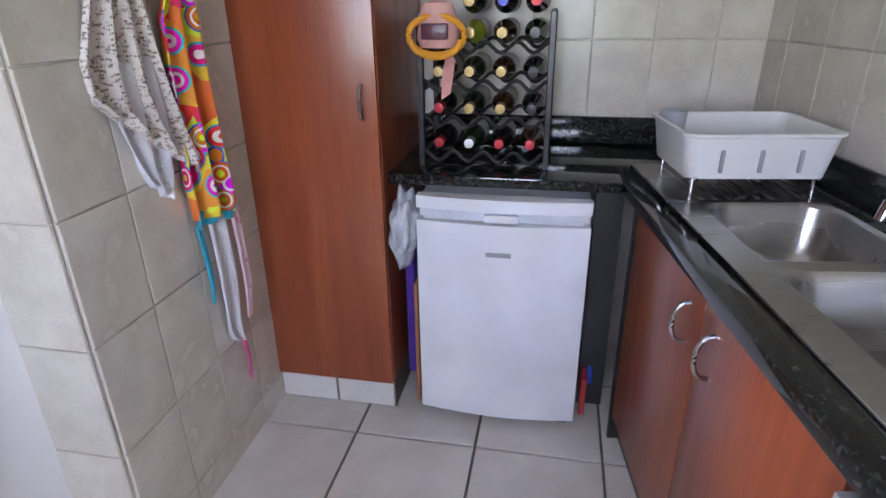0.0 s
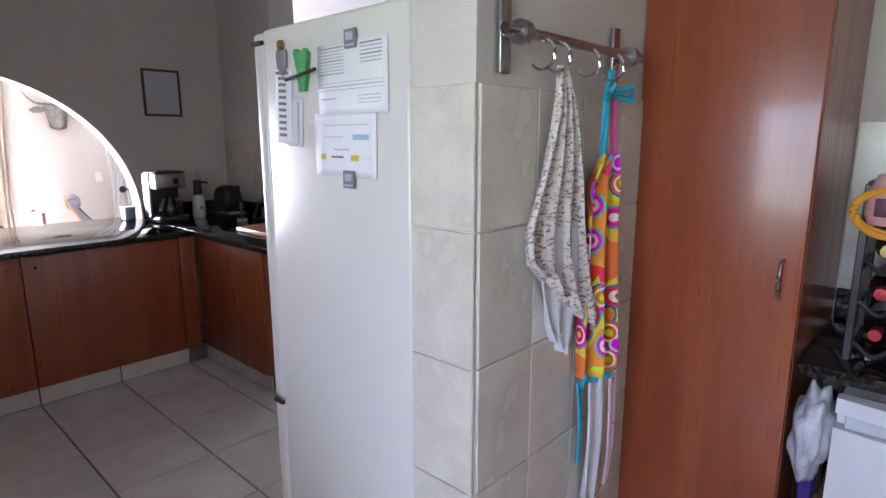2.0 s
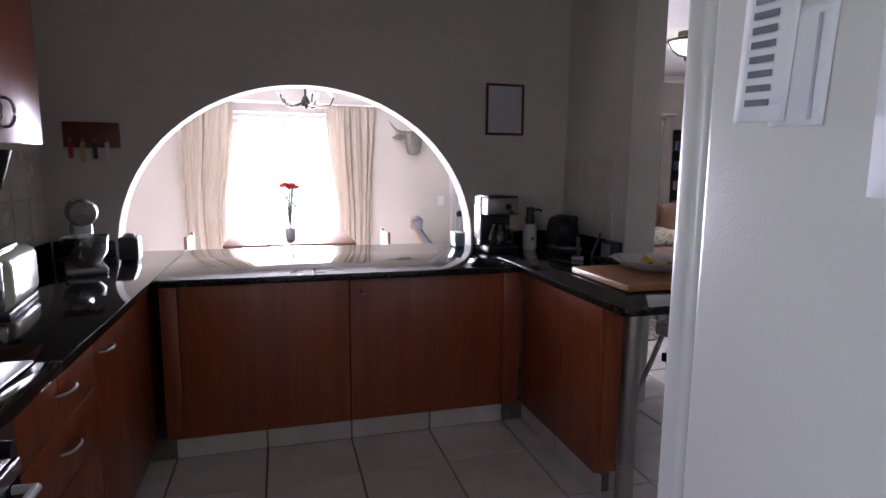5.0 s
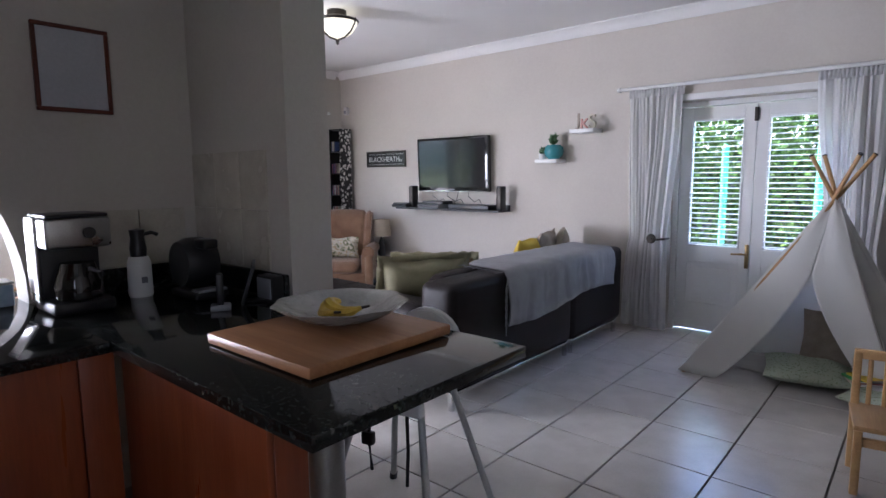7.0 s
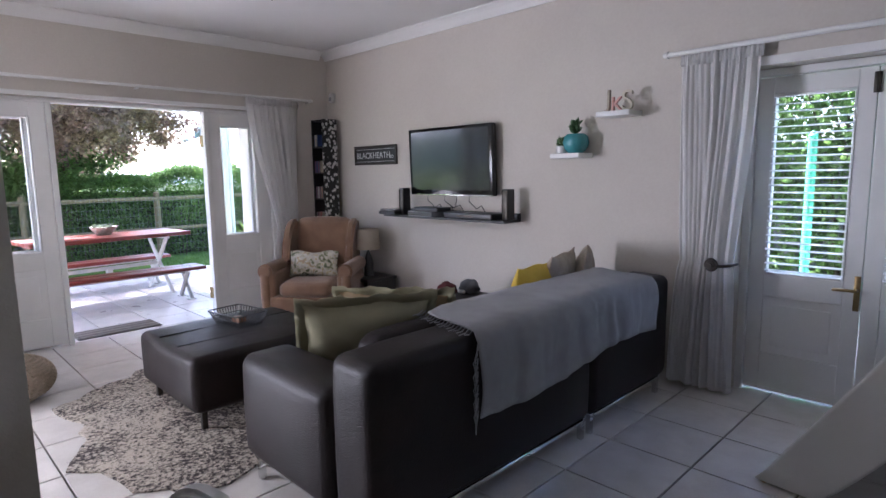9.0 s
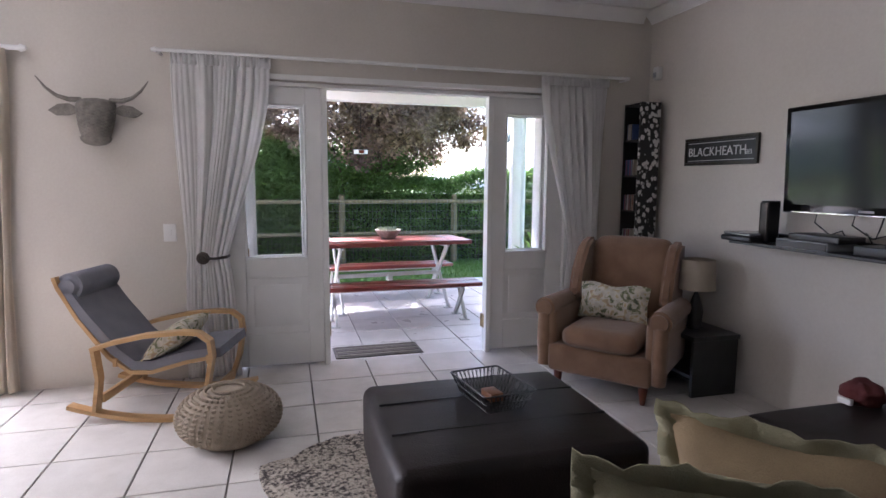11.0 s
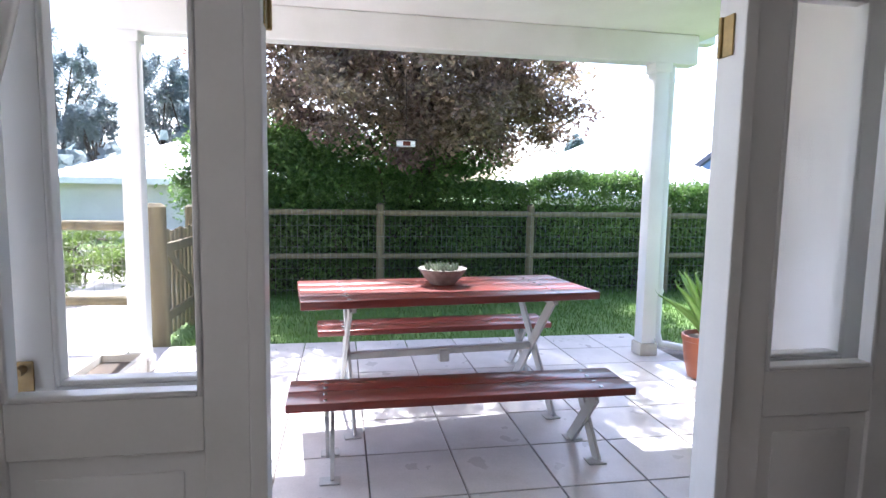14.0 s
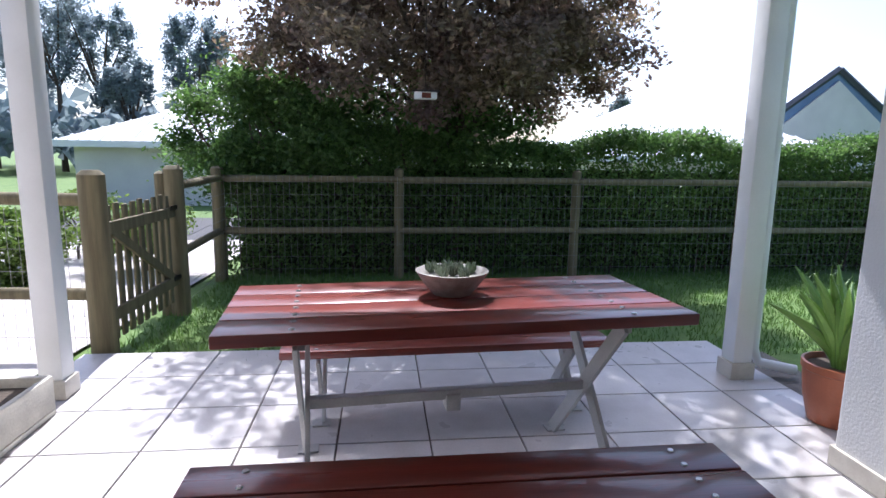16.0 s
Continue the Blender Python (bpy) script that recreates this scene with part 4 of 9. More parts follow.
for i, x in enumerate((-3.02, -2.62, -2.12, -1.86)):
    e = thing("fence_post", "bright green painted post outside the doors", "post", (x, 8.6, -0.11), group="green posts")
    part("shaft", cyled((0, 0, 0), (0, 0, 1.78), 0.035, n=14), GREEN_PAINT, e)
    part("cap", cyled((0, 0, 1.78), (0, 0, 1.82), 0.04, 0.015, n=14), GREEN_PAINT, e)
structure("pavement_side", boxed(-6, 2, YT + 0.27, 9.6, -0.14, -0.06), ROOF, "pale sunlit paving outside the garden doors", "paving")

# ---- patio furniture ----
def trestle(e, x0, x1, h, y):
    """Crossed flat steel legs in the plane across the top, with feet."""
    for s, a, b in ((0, x0, x1), (1, x1, x0)):
        bm = bmesh.new()
        d = Vector((b - a, 0, h))
        mid = Vector(((a + b) / 2, y + (0.012 if s else -0.012), h / 2))
        m = Matrix.Translation(mid) @ d.to_track_quat("Z", "Y").to_matrix().to_4x4()
        box(bm, -0.009, 0.009, -0.032, 0.032, -d.length / 2, d.length / 2, 0.002, 1, m)
        part("leg", bm, GREY_STEEL, e)
    for a in (x0, x1):
        part("foot", boxed(a - 0.035, a + 0.035, y - 0.045, y + 0.045, 0, 0.008, 0.002, 1), GREY_STEEL, e)


def plank_top(e, x0, x1, y0, y1, z, t, count, bolts):
    w = (x1 - x0) / count
    for i in range(count):
        a = x0 + i * w + 0.004
        part("plank", boxed(a, a + w - 0.008, y0, y1, z - t, z, 0.006, 2), RED_WOOD, e)
        for y in bolts:
            for dx in (0.25, 0.75):
                part("bolt", cyled((a + w * dx, y, z - 0.001), (a + w * dx, y, z + 0.004), 0.012, 0.009, 12), STEEL, e)


table = thing("picnic_table", "red-stained plank picnic table with crossed steel legs", "table", (-9.27, 4.86, 0), 5.5)
plank_top(table, -0.345, 0.345, -0.845, 0.845, 0.745, 0.045, 4, (-0.6, 0.6))
for y in (-0.58, 0.58):
    trestle(table, -0.30, 0.30, 0.70, y)
    part("cross_bar", boxed(-0.3, 0.3, y - 0.02, y + 0.02, 0.668, 0.699, 0.003, 1), GREY_STEEL, table)
part("stretcher", boxed(-0.02, 0.02, -0.565, 0.565, 0.335, 0.375, 0.003, 1), GREY_STEEL, table)
part("clamp", boxed(-0.035, 0.035, -0.03, 0.03, 0.29, 0.36, 0.006, 2), GREY_STEEL, table)


def bench(x, y, rz, label):
    e = thing("picnic_bench", label, "bench", (x, y, 0), rz, "picnic benches")
    plank_top(e, -0.165, 0.165, -0.83, 0.83, 0.375, 0.04, 2, (-0.66, 0.66))
    for yy in (-0.64, 0.64):
        trestle(e, -0.14, 0.14, 0.335, yy)
    part("rail", boxed(-0.02, 0.02, -0.64, 0.64, 0.30, 0.334, 0.003, 1), GREY_STEEL, e)
    return e


bench(-8.60, 4.84, 0.5, "red-stained plank bench with crossed steel legs on the patio")
bench(-9.93, 4.92, 3.0, "red-stained plank bench dappled with sun behind the table")

STONE = material("speckled_stoneware", (0.34, 0.32, 0.28), 0.7, 0, (0.25, 0.23, 0.2), 30, 0.6, 200, 0.15)
SUCC = material("succulent_leaf", (0.16, 0.22, 0.13), 0.5, 0, (0.22, 0.25, 0.18), 10, 0.4, 60, 0.02, vary=0.3)
bowl = thing("succulent_bowl", "shallow stoneware bowl of grey-green succulents on the table", "plant bowl", (-9.34, 4.86, 0.745))
part("bowl", lathed([(0.055, 0), (0.075, 0.004), (0.115, 0.05), (0.145, 0.095), (0.148, 0.1), (0.138, 0.1), (0.12, 0.085), (0.0, 0.08)], 32), STONE, bowl)
for i in range(9):
    a, r = i * 2.4, 0.03 + 0.009 * i
    bm = bmesh.new()
    cx, cy = r * math.cos(a), r * math.sin(a)
    for k in range(9):
        b = k * 2.4
        s = 0.028 * (1 - k * 0.05)
        tube(bm, [(cx, cy, 0.082), (cx + s * 0.6 * math.cos(b), cy + s * 0.6 * math.sin(b), 0.095 + k * 0.002), (cx + s * math.cos(b), cy + s * math.sin(b), 0.112 + k * 0.003)], [0.006, 0.009, 0.001], 5)
    part("succulent", bm, SUCC, bowl)["kind"] = "stuff"

TERRA = material("glazed_terracotta", (0.33, 0.10, 0.045), 0.35, 0, (0.27, 0.08, 0.035), 4, 0.4, 90, 0.04)
pot = thing("potted_fern", "foxtail fern in a round terracotta pot", "potted plant", (-9.58, 6.85, 0))
part("pot", lathed([(0.10, 0), (0.12, 0.005), (0.15, 0.13), (0.165, 0.27), (0.172, 0.275), (0.172, 0.31), (0.16, 0.312), (0.15, 0.28), (0.0, 0.27)], 36), TERRA, pot)
part("soil", cyled((0, 0, 0.26), (0, 0, 0.285), 0.148, n=24), EARTH, pot)
FERN = material("fern_green", (0.12, 0.24, 0.035), 0.5, 0, (0.17, 0.30, 0.05), 6, 0.4, 60, 0, vary=0.25)
for i in range(24):
    a = i * 2.4
    lean = 0.10 + 0.24 * ((i * 7) % 10) / 10
    h = 0.30 + 0.22 * ((i * 3) % 7) / 7
    spine = [Vector((0.03 * math.cos(a), 0.03 * math.sin(a), 0.28)) + Vector((lean * math.cos(a) * t * t, lean * math.sin(a) * t * t, h * t)) for t in np.linspace(0, 1, 7)]
    bm = bmesh.new()
    tube(bm, [tuple(p) for p in spine], [0.010, 0.018, 0.026, 0.030, 0.026, 0.017, 0.004], 7)
    for k in range(60):
        t = rng.random()
        p = spine[min(6, int(t * 6))].lerp(spine[min(6, int(t * 6) + 1)], t * 6 % 1)
        d = Vector(rng.normal(0, 1, 3)).normalized() * 0.045 + Vector((0, 0, 0.025))
        s = d.cross(Vector((0, 0, 1))).normalized() * 0.003
        bm.faces.new([bm.verts.new(p - s), bm.verts.new(p + s), bm.verts.new(p + d)])
    part("frond", bm, FERN, pot)
trough = thing("planter_trough", "long cream cement planter with soil beside the fence", "planter", (-9.22, 2.82, 0))
CEMENT = material("cream_cement", (0.62, 0.58, 0.48), 0.85, 0, (0.5, 0.47, 0.39), 6, 0.5, 90, 0.15)
for x0, x1, y0, y1, z0, z1 in ((-0.75, 0.75, -0.15, 0.15, 0, 0.03), (-0.75, 0.75, -0.15, -0.12, 0.03, 0.2), (-0.75, 0.75, 0.12, 0.15, 0.03, 0.2), (-0.75, -0.72, -0.12, 0.12, 0.03, 0.2), (0.72, 0.75, -0.12, 0.12, 0.03, 0.2)):
    part("trough_side" if z0 else "trough_bottom", boxed(x0, x1, y0, y1, z0, z1, 0.006, 2), CEMENT, trough)
part("soil", boxed(-0.719, 0.719, -0.119, 0.119, 0.1, 0.15), EARTH, trough)
mat_ = thing("door_mat", "striped grey-brown coir door mat on the threshold", "door mat", (-7.62, 4.47, 0), 1.0)
COIR, COIR2 = material("grey_coir", (0.13, 0.115, 0.10), 0.95, 0, (0.17, 0.15, 0.13), 30, 0.6, 300, 0.4), material("pale_coir", (0.27, 0.24, 0.20), 0.95, 0, (0.22, 0.19, 0.16), 30, 0.6, 300, 0.4)
part("base", boxed(-0.15, 0.15, -0.35, 0.35, 0.0, 0.008, 0.003, 1), COIR, mat_)
for i in range(6):
    part("stripe", boxed(-0.13 + i * 0.045, -0.10 + i * 0.045, -0.33, 0.33, 0.008, 0.016, 0.003, 1), COIR2 if i % 2 else COIR, mat_)

# ---- kitchen and scullery: units and worktops ----
def bow_handle(parent, at, axis="z", out=(0, -1, 0), size=0.1):
    o, a = Vector(out), Vector((0, 0, 1) if axis == "z" else (1, 0, 0) if axis == "x" else (0, 1, 0))
    c = Vector(at)
    pts = [c + a * (size / 2 * math.cos(t)) + o * (0.034 * math.sin(t) ** 0.7) for t in np.linspace(0.0, math.pi, 13)]
    return part("handle", tubed([tuple(p) for p in pts], 0.0055, 8), STEEL, parent, "bowed steel handle")


def unit(name, label, x0, x1, y0, y1, z0, z1, face, fronts, group="kitchen units", t=0.018, body_top=None):
    """A cabinet body with separate fronts. face: the side its fronts are on (+x, -x, +y, -y). fronts: (a0, a1, z0, z1, handle or None)."""
    e = thing(name, label, "cabinet", group=group)
    fx = {"+x": (x0, x1 - t, y0, y1), "-x": (x0 + t, x1, y0, y1), "+y": (x0, x1, y0, y1 - t), "-y": (x0, x1, y0 + t, y1)}[face]
    part("body", boxed(*fx[:2], *fx[2:], z0, body_top or z1, 0.001, 1), CHERRY, e)
    for a0, a1, w0, w1, h in fronts:
        a0, a1, w0, w1 = a0 + 0.002, a1 - 0.002, w0 + 0.002, w1 - 0.002
        if face in ("+x", "-x"):
            xx = (x1 - t + 0.001, x1) if face == "+x" else (x0, x0 + t - 0.001)
            d = part("door", boxed(*xx, a0, a1, w0, w1, 0.003, 2), CHERRY, e)
        else:
            yy = (y1 - t + 0.001, y1) if face == "+y" else (y0, y0 + t - 0.001)
            d = part("door", boxed(a0, a1, *yy, w0, w1, 0.003, 2), CHERRY, e)
        if h:
            ax, u, z = h
            out = {"+x": (1, 0, 0), "-x": (-1, 0, 0), "+y": (0, 1, 0), "-y": (0, -1, 0)}[face]
            at = (x1 if face == "+x" else x0, u, z) if face in ("+x", "-x") else (u, y1 if face == "+y" else y0, z)
            bow_handle(d, at, ax, out)
    return e


# tall larder
unit("larder_cabinet", "tall cherry veneer larder cabinet, closed", -0.147, 0.308, 2.354, 2.945, 0.115, 2.35, "-y", [(-0.147, 0.308, 0.115, 2.35, ("z", 0.262, 1.13))])
# sink base units, front x = 1.07
unit("sink_cabinet", "cherry veneer sink cabinet with two doors", 1.07, 1.595, 1.32, 2.33, 0.10, 0.862, "-x", [(1.32, 1.80, 0.10, 0.862, ("z", 1.73, 0.74)), (1.80, 2.33, 0.10, 0.862, ("z", 1.87, 0.74))], body_top=0.72)
# peninsula under the arch, front x = -3.10
unit("base_cabinet", "cherry veneer base cabinet under the arch", -3.738, -3.10, 0.48, 1.36, 0.11, 0.862, "+x", [(0.48, 0.56, 0.11, 0.862, None), (0.56, 1.36, 0.11, 0.862, ("x", 1.30, 0.80))])
unit("base_cabinet", "cherry veneer base cabinet under the arch", -3.738, -3.10, 1.362, 2.30, 0.11, 0.862, "+x", [(1.362, 2.2, 0.11, 0.862, ("x", 1.42, 0.80)), (2.2, 2.30, 0.11, 0.862, None)])
unit("end_cabinet", "cherry veneer end cabinet below the breakfast counter", -3.098, -2.30, 2.315, 2.42, 0.11, 0.862, "-y", [(-3.098, -2.30, 0.11, 0.862, None)])
# hob side
unit("drawer_unit", "cherry veneer unit with four drawers beside the oven", -2.30, -1.72, YK + 0.005, 0.435, 0.10, 0.862, "+y", [(-2.30, -1.72, 0.70, 0.862, ("x", -2.01, 0.80)), (-2.30, -1.72, 0.52, 0.70, ("x", -2.01, 0.63)), (-2.30, -1.72, 0.32, 0.52, ("x", -2.01, 0.44)), (-2.30, -1.72, 0.10, 0.32, ("x", -2.01, 0.25))])
unit("corner_cabinet", "cherry veneer corner cabinet", -3.738, -2.302, YK + 0.005, 0.435, 0.10, 0.862, "+y", [(-3.098, -2.302, 0.10, 0.862, ("x", -2.40, 0.80))])
unit("base_cabinet", "cherry veneer base cabinet beside the oven", -1.10, -0.305, YK + 0.005, 0.435, 0.10, 0.862, "+y", [(-1.10, -0.305, 0.10, 0.862, None)])
# wall units over the hob
unit("wall_cabinet", "cherry veneer wall cabinet over the worktop", -2.93, -2.16, YK + 0.005, 0.13, 1.50, 2.35, "+y", [(-2.93, -2.55, 1.50, 2.35, ("z", -2.60, 1.60)), (-2.55, -2.16, 1.50, 2.35, ("z", -2.50, 1.60))])
unit("wall_cabinet", "cherry veneer wall cabinet above the extractor hood", -2.158, -1.45, YK + 0.005, 0.13, 1.86, 2.35, "+y", [(-2.158, -1.80, 1.86, 2.35, None), (-1.80, -1.45, 1.86, 2.35, None)])
structure("trim_kick", (lambda bm: (box(bm, -3.64, -3.13, 0.40, 2.34, 0, 0.108), box(bm, -3.128, -2.33, 2.345, 2.41, 0, 0.108), bm)[2])(bmesh.new()), GROUT, "tiled plinth below the units", "plinth")
structure("trim_kick_hob", (lambda bm: (box(bm, -3.6, -0.31, YK + 0.01, 0.39, 0, 0.098), bm)[1])(bmesh.new()), GROUT, "tiled plinth below the hob units", "plinth")
structure("trim_kick_larder", boxed(-0.147, 0.308, 2.375, 2.9, 0, 0.113), GROUT, "tiled plinth below the larder", "plinth")
structure("trim_kick_sink", boxed(1.10, 1.59, 1.32, 2.33, 0, 0.098), GROUT, "plinth below the sink unit", "plinth")


def worktop(name, label, boxes, splash=(), turned=()):
    e = thing(name, label, "worktop", group="worktops")
    for b in boxes:
        part("slab", boxed(*b, 0.866, 0.90, 0.003, 2), GRANITE, e)
    for b in splash:
        part("upstand", boxed(*b, 0.9005, 1.0, 0.004, 1), GRANITE, e)
    for b in turned:
        part("upstand" if len(b) > 4 else "slab", boxed(*b[:4], *((0.9005, 1.0) if len(b) > 4 else (0.8655, 0.8995)), 0.003, 2), GRANITE, e).matrix_basis = SKEW
    return e


# the sink run and its wall stand a little out of square
SKEW = Matrix.Translation((1.035, 2.42, 0)) @ Matrix.Rotation(radians(8.0), 4, "Z") @ Matrix.Translation((-1.035, -2.42, 0))



worktop("worktop", "polished black granite worktop under the arch and breakfast bar", [(-4.12, -3.07, 0.462, 2.28), (-3.9, -2.09, 2.281, 3.02)], [(-3.897, -3.877, 2.29, 2.94), (-3.876, -3.15, 2.945, 2.966), (-3.897, -3.877, YK + 0.03, 0.12)])
worktop("worktop", "polished black granite worktop along the hob wall", [(-4.12, -1.955, YK + 0.002, 0.461), (-1.954, -1.27, YK + 0.002, -0.10), (-1.954, -1.27, 0.40, 0.461), (-1.269, -0.305, YK + 0.002, 0.461)], [(-3.875, -0.31, YK + 0.002, YK + 0.022)])
worktop("worktop", "polished black granite worktop around the sink and fridge", [(0.312, 1.52, 2.605, 2.946), (0.312, 1.04, 2.405, 2.604)], [(0.312, 1.51, 2.926, 2.946)], [(1.04, 1.12, 0.2, 2.60), (1.55, 1.596, 0.2, 2.604), (1.121, 1.549, 0.2, 1.21), (1.576, 1.596, 0.2, 2.90, "splash")])
part_ = thing("support_post", "round brushed steel post under the breakfast counter", "post", (-2.19, 2.39, 0))
part("shaft", cyled((0, 0, 0.02), (0, 0, 0.855), 0.038, n=28), STEEL, part_)
part("base_flange", cyled((0, 0, 0), (0, 0, 0.02), 0.06, n=28), STEEL, part_)
part("top_flange", cyled((0, 0, 0.853), (0, 0, 0.864), 0.06, n=28), STEEL, part_)


def rounded(cx, cy, w, h, r, n=6):
    out = []
    for k, (sx, sy) in enumerate(((1, 1), (-1, 1), (-1, -1), (1, -1))):
        for i in range(n + 1):
            a = math.pi / 2 * (k + i / n)
            out.append((cx + sx * (w / 2 - r) + r * math.cos(a), cy + sy * (h / 2 - r) + r * math.sin(a)))
    return out


sink = thing("sink", "stainless steel sink with two bowls and a ribbed drainer", "sink", (0, 0, 0))
bm = bmesh.new()
x0, x1, b1, b2 = 1.115, 1.555, (1.40, 1.79), (1.835, 2.215)
for q in ((x0, 1.185, 1.205, 2.61), (1.525, x1, 1.205, 2.61), (1.185, 1.525, 1.205, b1[0]), (1.185, 1.525, b1[1], b2[0]), (1.185, 1.525, b2[1], 2.61)):
    box(bm, *q, 0.9006, 0.9056)
for q in ((x0 - 0.006, x0, 1.2, 2.61), (x1, x1 + 0.006, 1.2, 2.61)):
    box(bm, *q, 0.9006, 0.9075, 0.002, 2)
part("deck", bm, STEEL, sink)
for lo, hi in (b1, b2):
    bm = bmesh.new()
    cy, h, cx, w = (lo + hi) / 2, hi - lo, 1.355, 0.34
    loops = [(w, h, 0.004, 0.9058), (w - 0.004, h - 0.004, 0.07, 0.9056), (w - 0.02, h - 0.02, 0.075, 0.895), (w - 0.045, h - 0.045, 0.075, 0.78), (w - 0.08, h - 0.08, 0.07, 0.752), (w - 0.16, h - 0.16, 0.05, 0.745)]
    rings = [[bm.verts.new((px, py, z)) for px, py in rounded(cx, cy, a, b, r)] for a, b, r, z in loops]
    for p, q in zip(rings, rings[1:]):
        for i in range(len(p)):
            bm.faces.new((p[i], p[(i + 1) % len(p)], q[(i + 1) % len(p)], q[i]))
    bm.faces.new(rings[-1])
    bowl_ = part("bowl", bm, STEEL, sink)
    part("drain", lathed([(0.0, 0.0), (0.02, 0.001), (0.032, 0.004), (0.04, 0.003)], 20, (cx, cy, 0.745)), CHROME, bowl_)
for i in range(9):
    part("drainer_rib", boxed(1.20 + i * 0.037, 1.212 + i * 0.037, 2.24, 2.57, 0.9056, 0.9085, 0.001, 1), STEEL, sink)
tap = thing("tap", "chrome mixer tap behind the sink", "tap", (1.535, 1.81, 0.906))
part("body", cyled((0, 0, 0), (0, 0, 0.09), 0.022, 0.018, 20), CHROME, tap)
part("spout", tubed([(0, 0, 0.08), (-0.02, 0, 0.13), (-0.09, 0, 0.15), (-0.16, 0, 0.13), (-0.165, 0, 0.10)], 0.012, 12), CHROME, tap)
part("lever", boxed(-0.02, 0.012, -0.012, 0.012, 0.1, 0.112, 0.004), CHROME, tap)

# appliances
WHITE_PLASTIC = material("white_plastic", (0.74, 0.73, 0.71), 0.4, 0, (0.68, 0.67, 0.65), 5, 0.3, 120, 0.02)
GREY_PLASTIC = material("grey_plastic", (0.35, 0.36, 0.38), 0.45, 0, None, 5, 0.3, 120, 0.02)
fr = thing("fridge", "white under-counter fridge with a recessed grip", "fridge", (0.685, 2.35, 0))
part("body", boxed(-0.272, 0.272, 0.055, 0.555, 0.02, 0.832, 0.008), APPLIANCE, fr)
bm = bmesh.new()
outline(bm, [(-0.272, 0.052)] + [(-0.272 + 0.544 * i / 16, 0.012 - 0.024 * math.sin(math.pi * i / 16)) for i in range(17)] + [(0.272, 0.052)], 0.035, 0.765)
dr = part("door", bm, APPLIANCE, fr)
bm = bmesh.new()
outline(bm, [(-0.272, 0.052)] + [(-0.272 + 0.544 * i / 16, 0.014 - 0.02 * math.sin(math.pi * i / 16)) for i in range(17)] + [(0.272, 0.052)], 0.805, 0.845)
part("top_rail", bm, APPLIANCE, fr)
part("grip", boxed(-0.25, 0.25, 0.02, 0.05, 0.766, 0.804, 0.004), material("pale_grip", (0.62, 0.64, 0.68), 0.35), fr, "pale grey recessed grip")
part("badge_plate", boxed(-0.055, 0.055, -0.012, 0.0, 0.772, 0.80, 0.008), APPLIANCE, fr)
part("logo_bar", boxed(-0.045, 0.035, -0.0145, -0.009, 0.66, 0.675, 0.001, 1), GREY_PLASTIC, dr, "small grey maker's mark")
part("plinth", boxed(-0.25, 0.25, 0.04, 0.5, 0.004, 0.03), BLACK, fr)

washer = thing("dishwasher", "white dishwasher under the sink worktop", "dishwasher", (1.05, 0.70, 0))
part("body", boxed(0.02, 0.54, 0.0, 0.597, 0.01, 0.845, 0.006), APPLIANCE, washer)
part("door", boxed(-0.005, 0.019, 0.004, 0.593, 0.1, 0.72, 0.006), APPLIANCE, washer)
part("control_panel", boxed(-0.015, 0.019, 0.002, 0.595, 0.725, 0.845, 0.006), GREY_PLASTIC, washer)

ff = thing("fridge_freezer", "tall cream-white fridge-freezer with notes on its side", "fridge", (0, 0, 0))
FF = material("cream_enamel", (0.66, 0.63, 0.58), 0.28, 0, (0.655, 0.625, 0.575), 2, 0.1, 220, 0.03, ramp=(0.1, 0.9), rough_var=0.01)
part("body", boxed(-0.925, -0.336, 1.60, 2.24, 0.03, 1.79, 0.012, 3), FF, ff)
for z0, z1 in ((0.06, 0.66), (0.672, 1.785)):
    d = part("door", boxed(-0.985, -0.932, 1.602, 2.238, z0, z1, 0.014, 3), FF, ff)
    bm = bmesh.new()
    tube(bm, [(-0.985, 2.19, z0 + 0.2 if z0 > 0.5 else z1 - 0.25), (-1.02, 2.19, z0 + 0.22 if z0 > 0.5 else z1 - 0.23), (-1.02, 2.19, z0 + 0.5 if z0 > 0.5 else z1 - 0.05), (-0.985, 2.19, z0 + 0.52 if z0 > 0.5 else z1 - 0.03)], 0.011, 10)
    part("handle", bm, APPLIANCE, d)
for z in (0.665, 1.755):
    part("hinge", boxed(-0.975, -0.925, 1.592, 1.603, z - 0.006, z + 0.006, 0.001, 1), DARK_METAL, ff)
part("gasket", boxed(-0.932, -0.925, 1.612, 2.228, 0.07, 1.78), GREY_PLASTIC, ff)
for x in (-0.88, -0.36):
    for y in (1.66, 2.18):
        part("foot", cyled((x, y, 0), (x, y, 0.032), 0.02, n=12), BLACK, ff)

# notes and magnets on the side of the fridge-freezer
PAPER = material("white_paper", (0.78, 0.77, 0.78), 0.8, 0, (0.74, 0.73, 0.74), 6, 0.2, 90, 0.03)
INK = material("grey_ink", (0.16, 0.16, 0.18), 0.8, 0, (0.22, 0.22, 0.24), 20, 0.3, 90, 0.0)
PALE_INK = material("pale_grey_print", (0.45, 0.45, 0.48), 0.8)


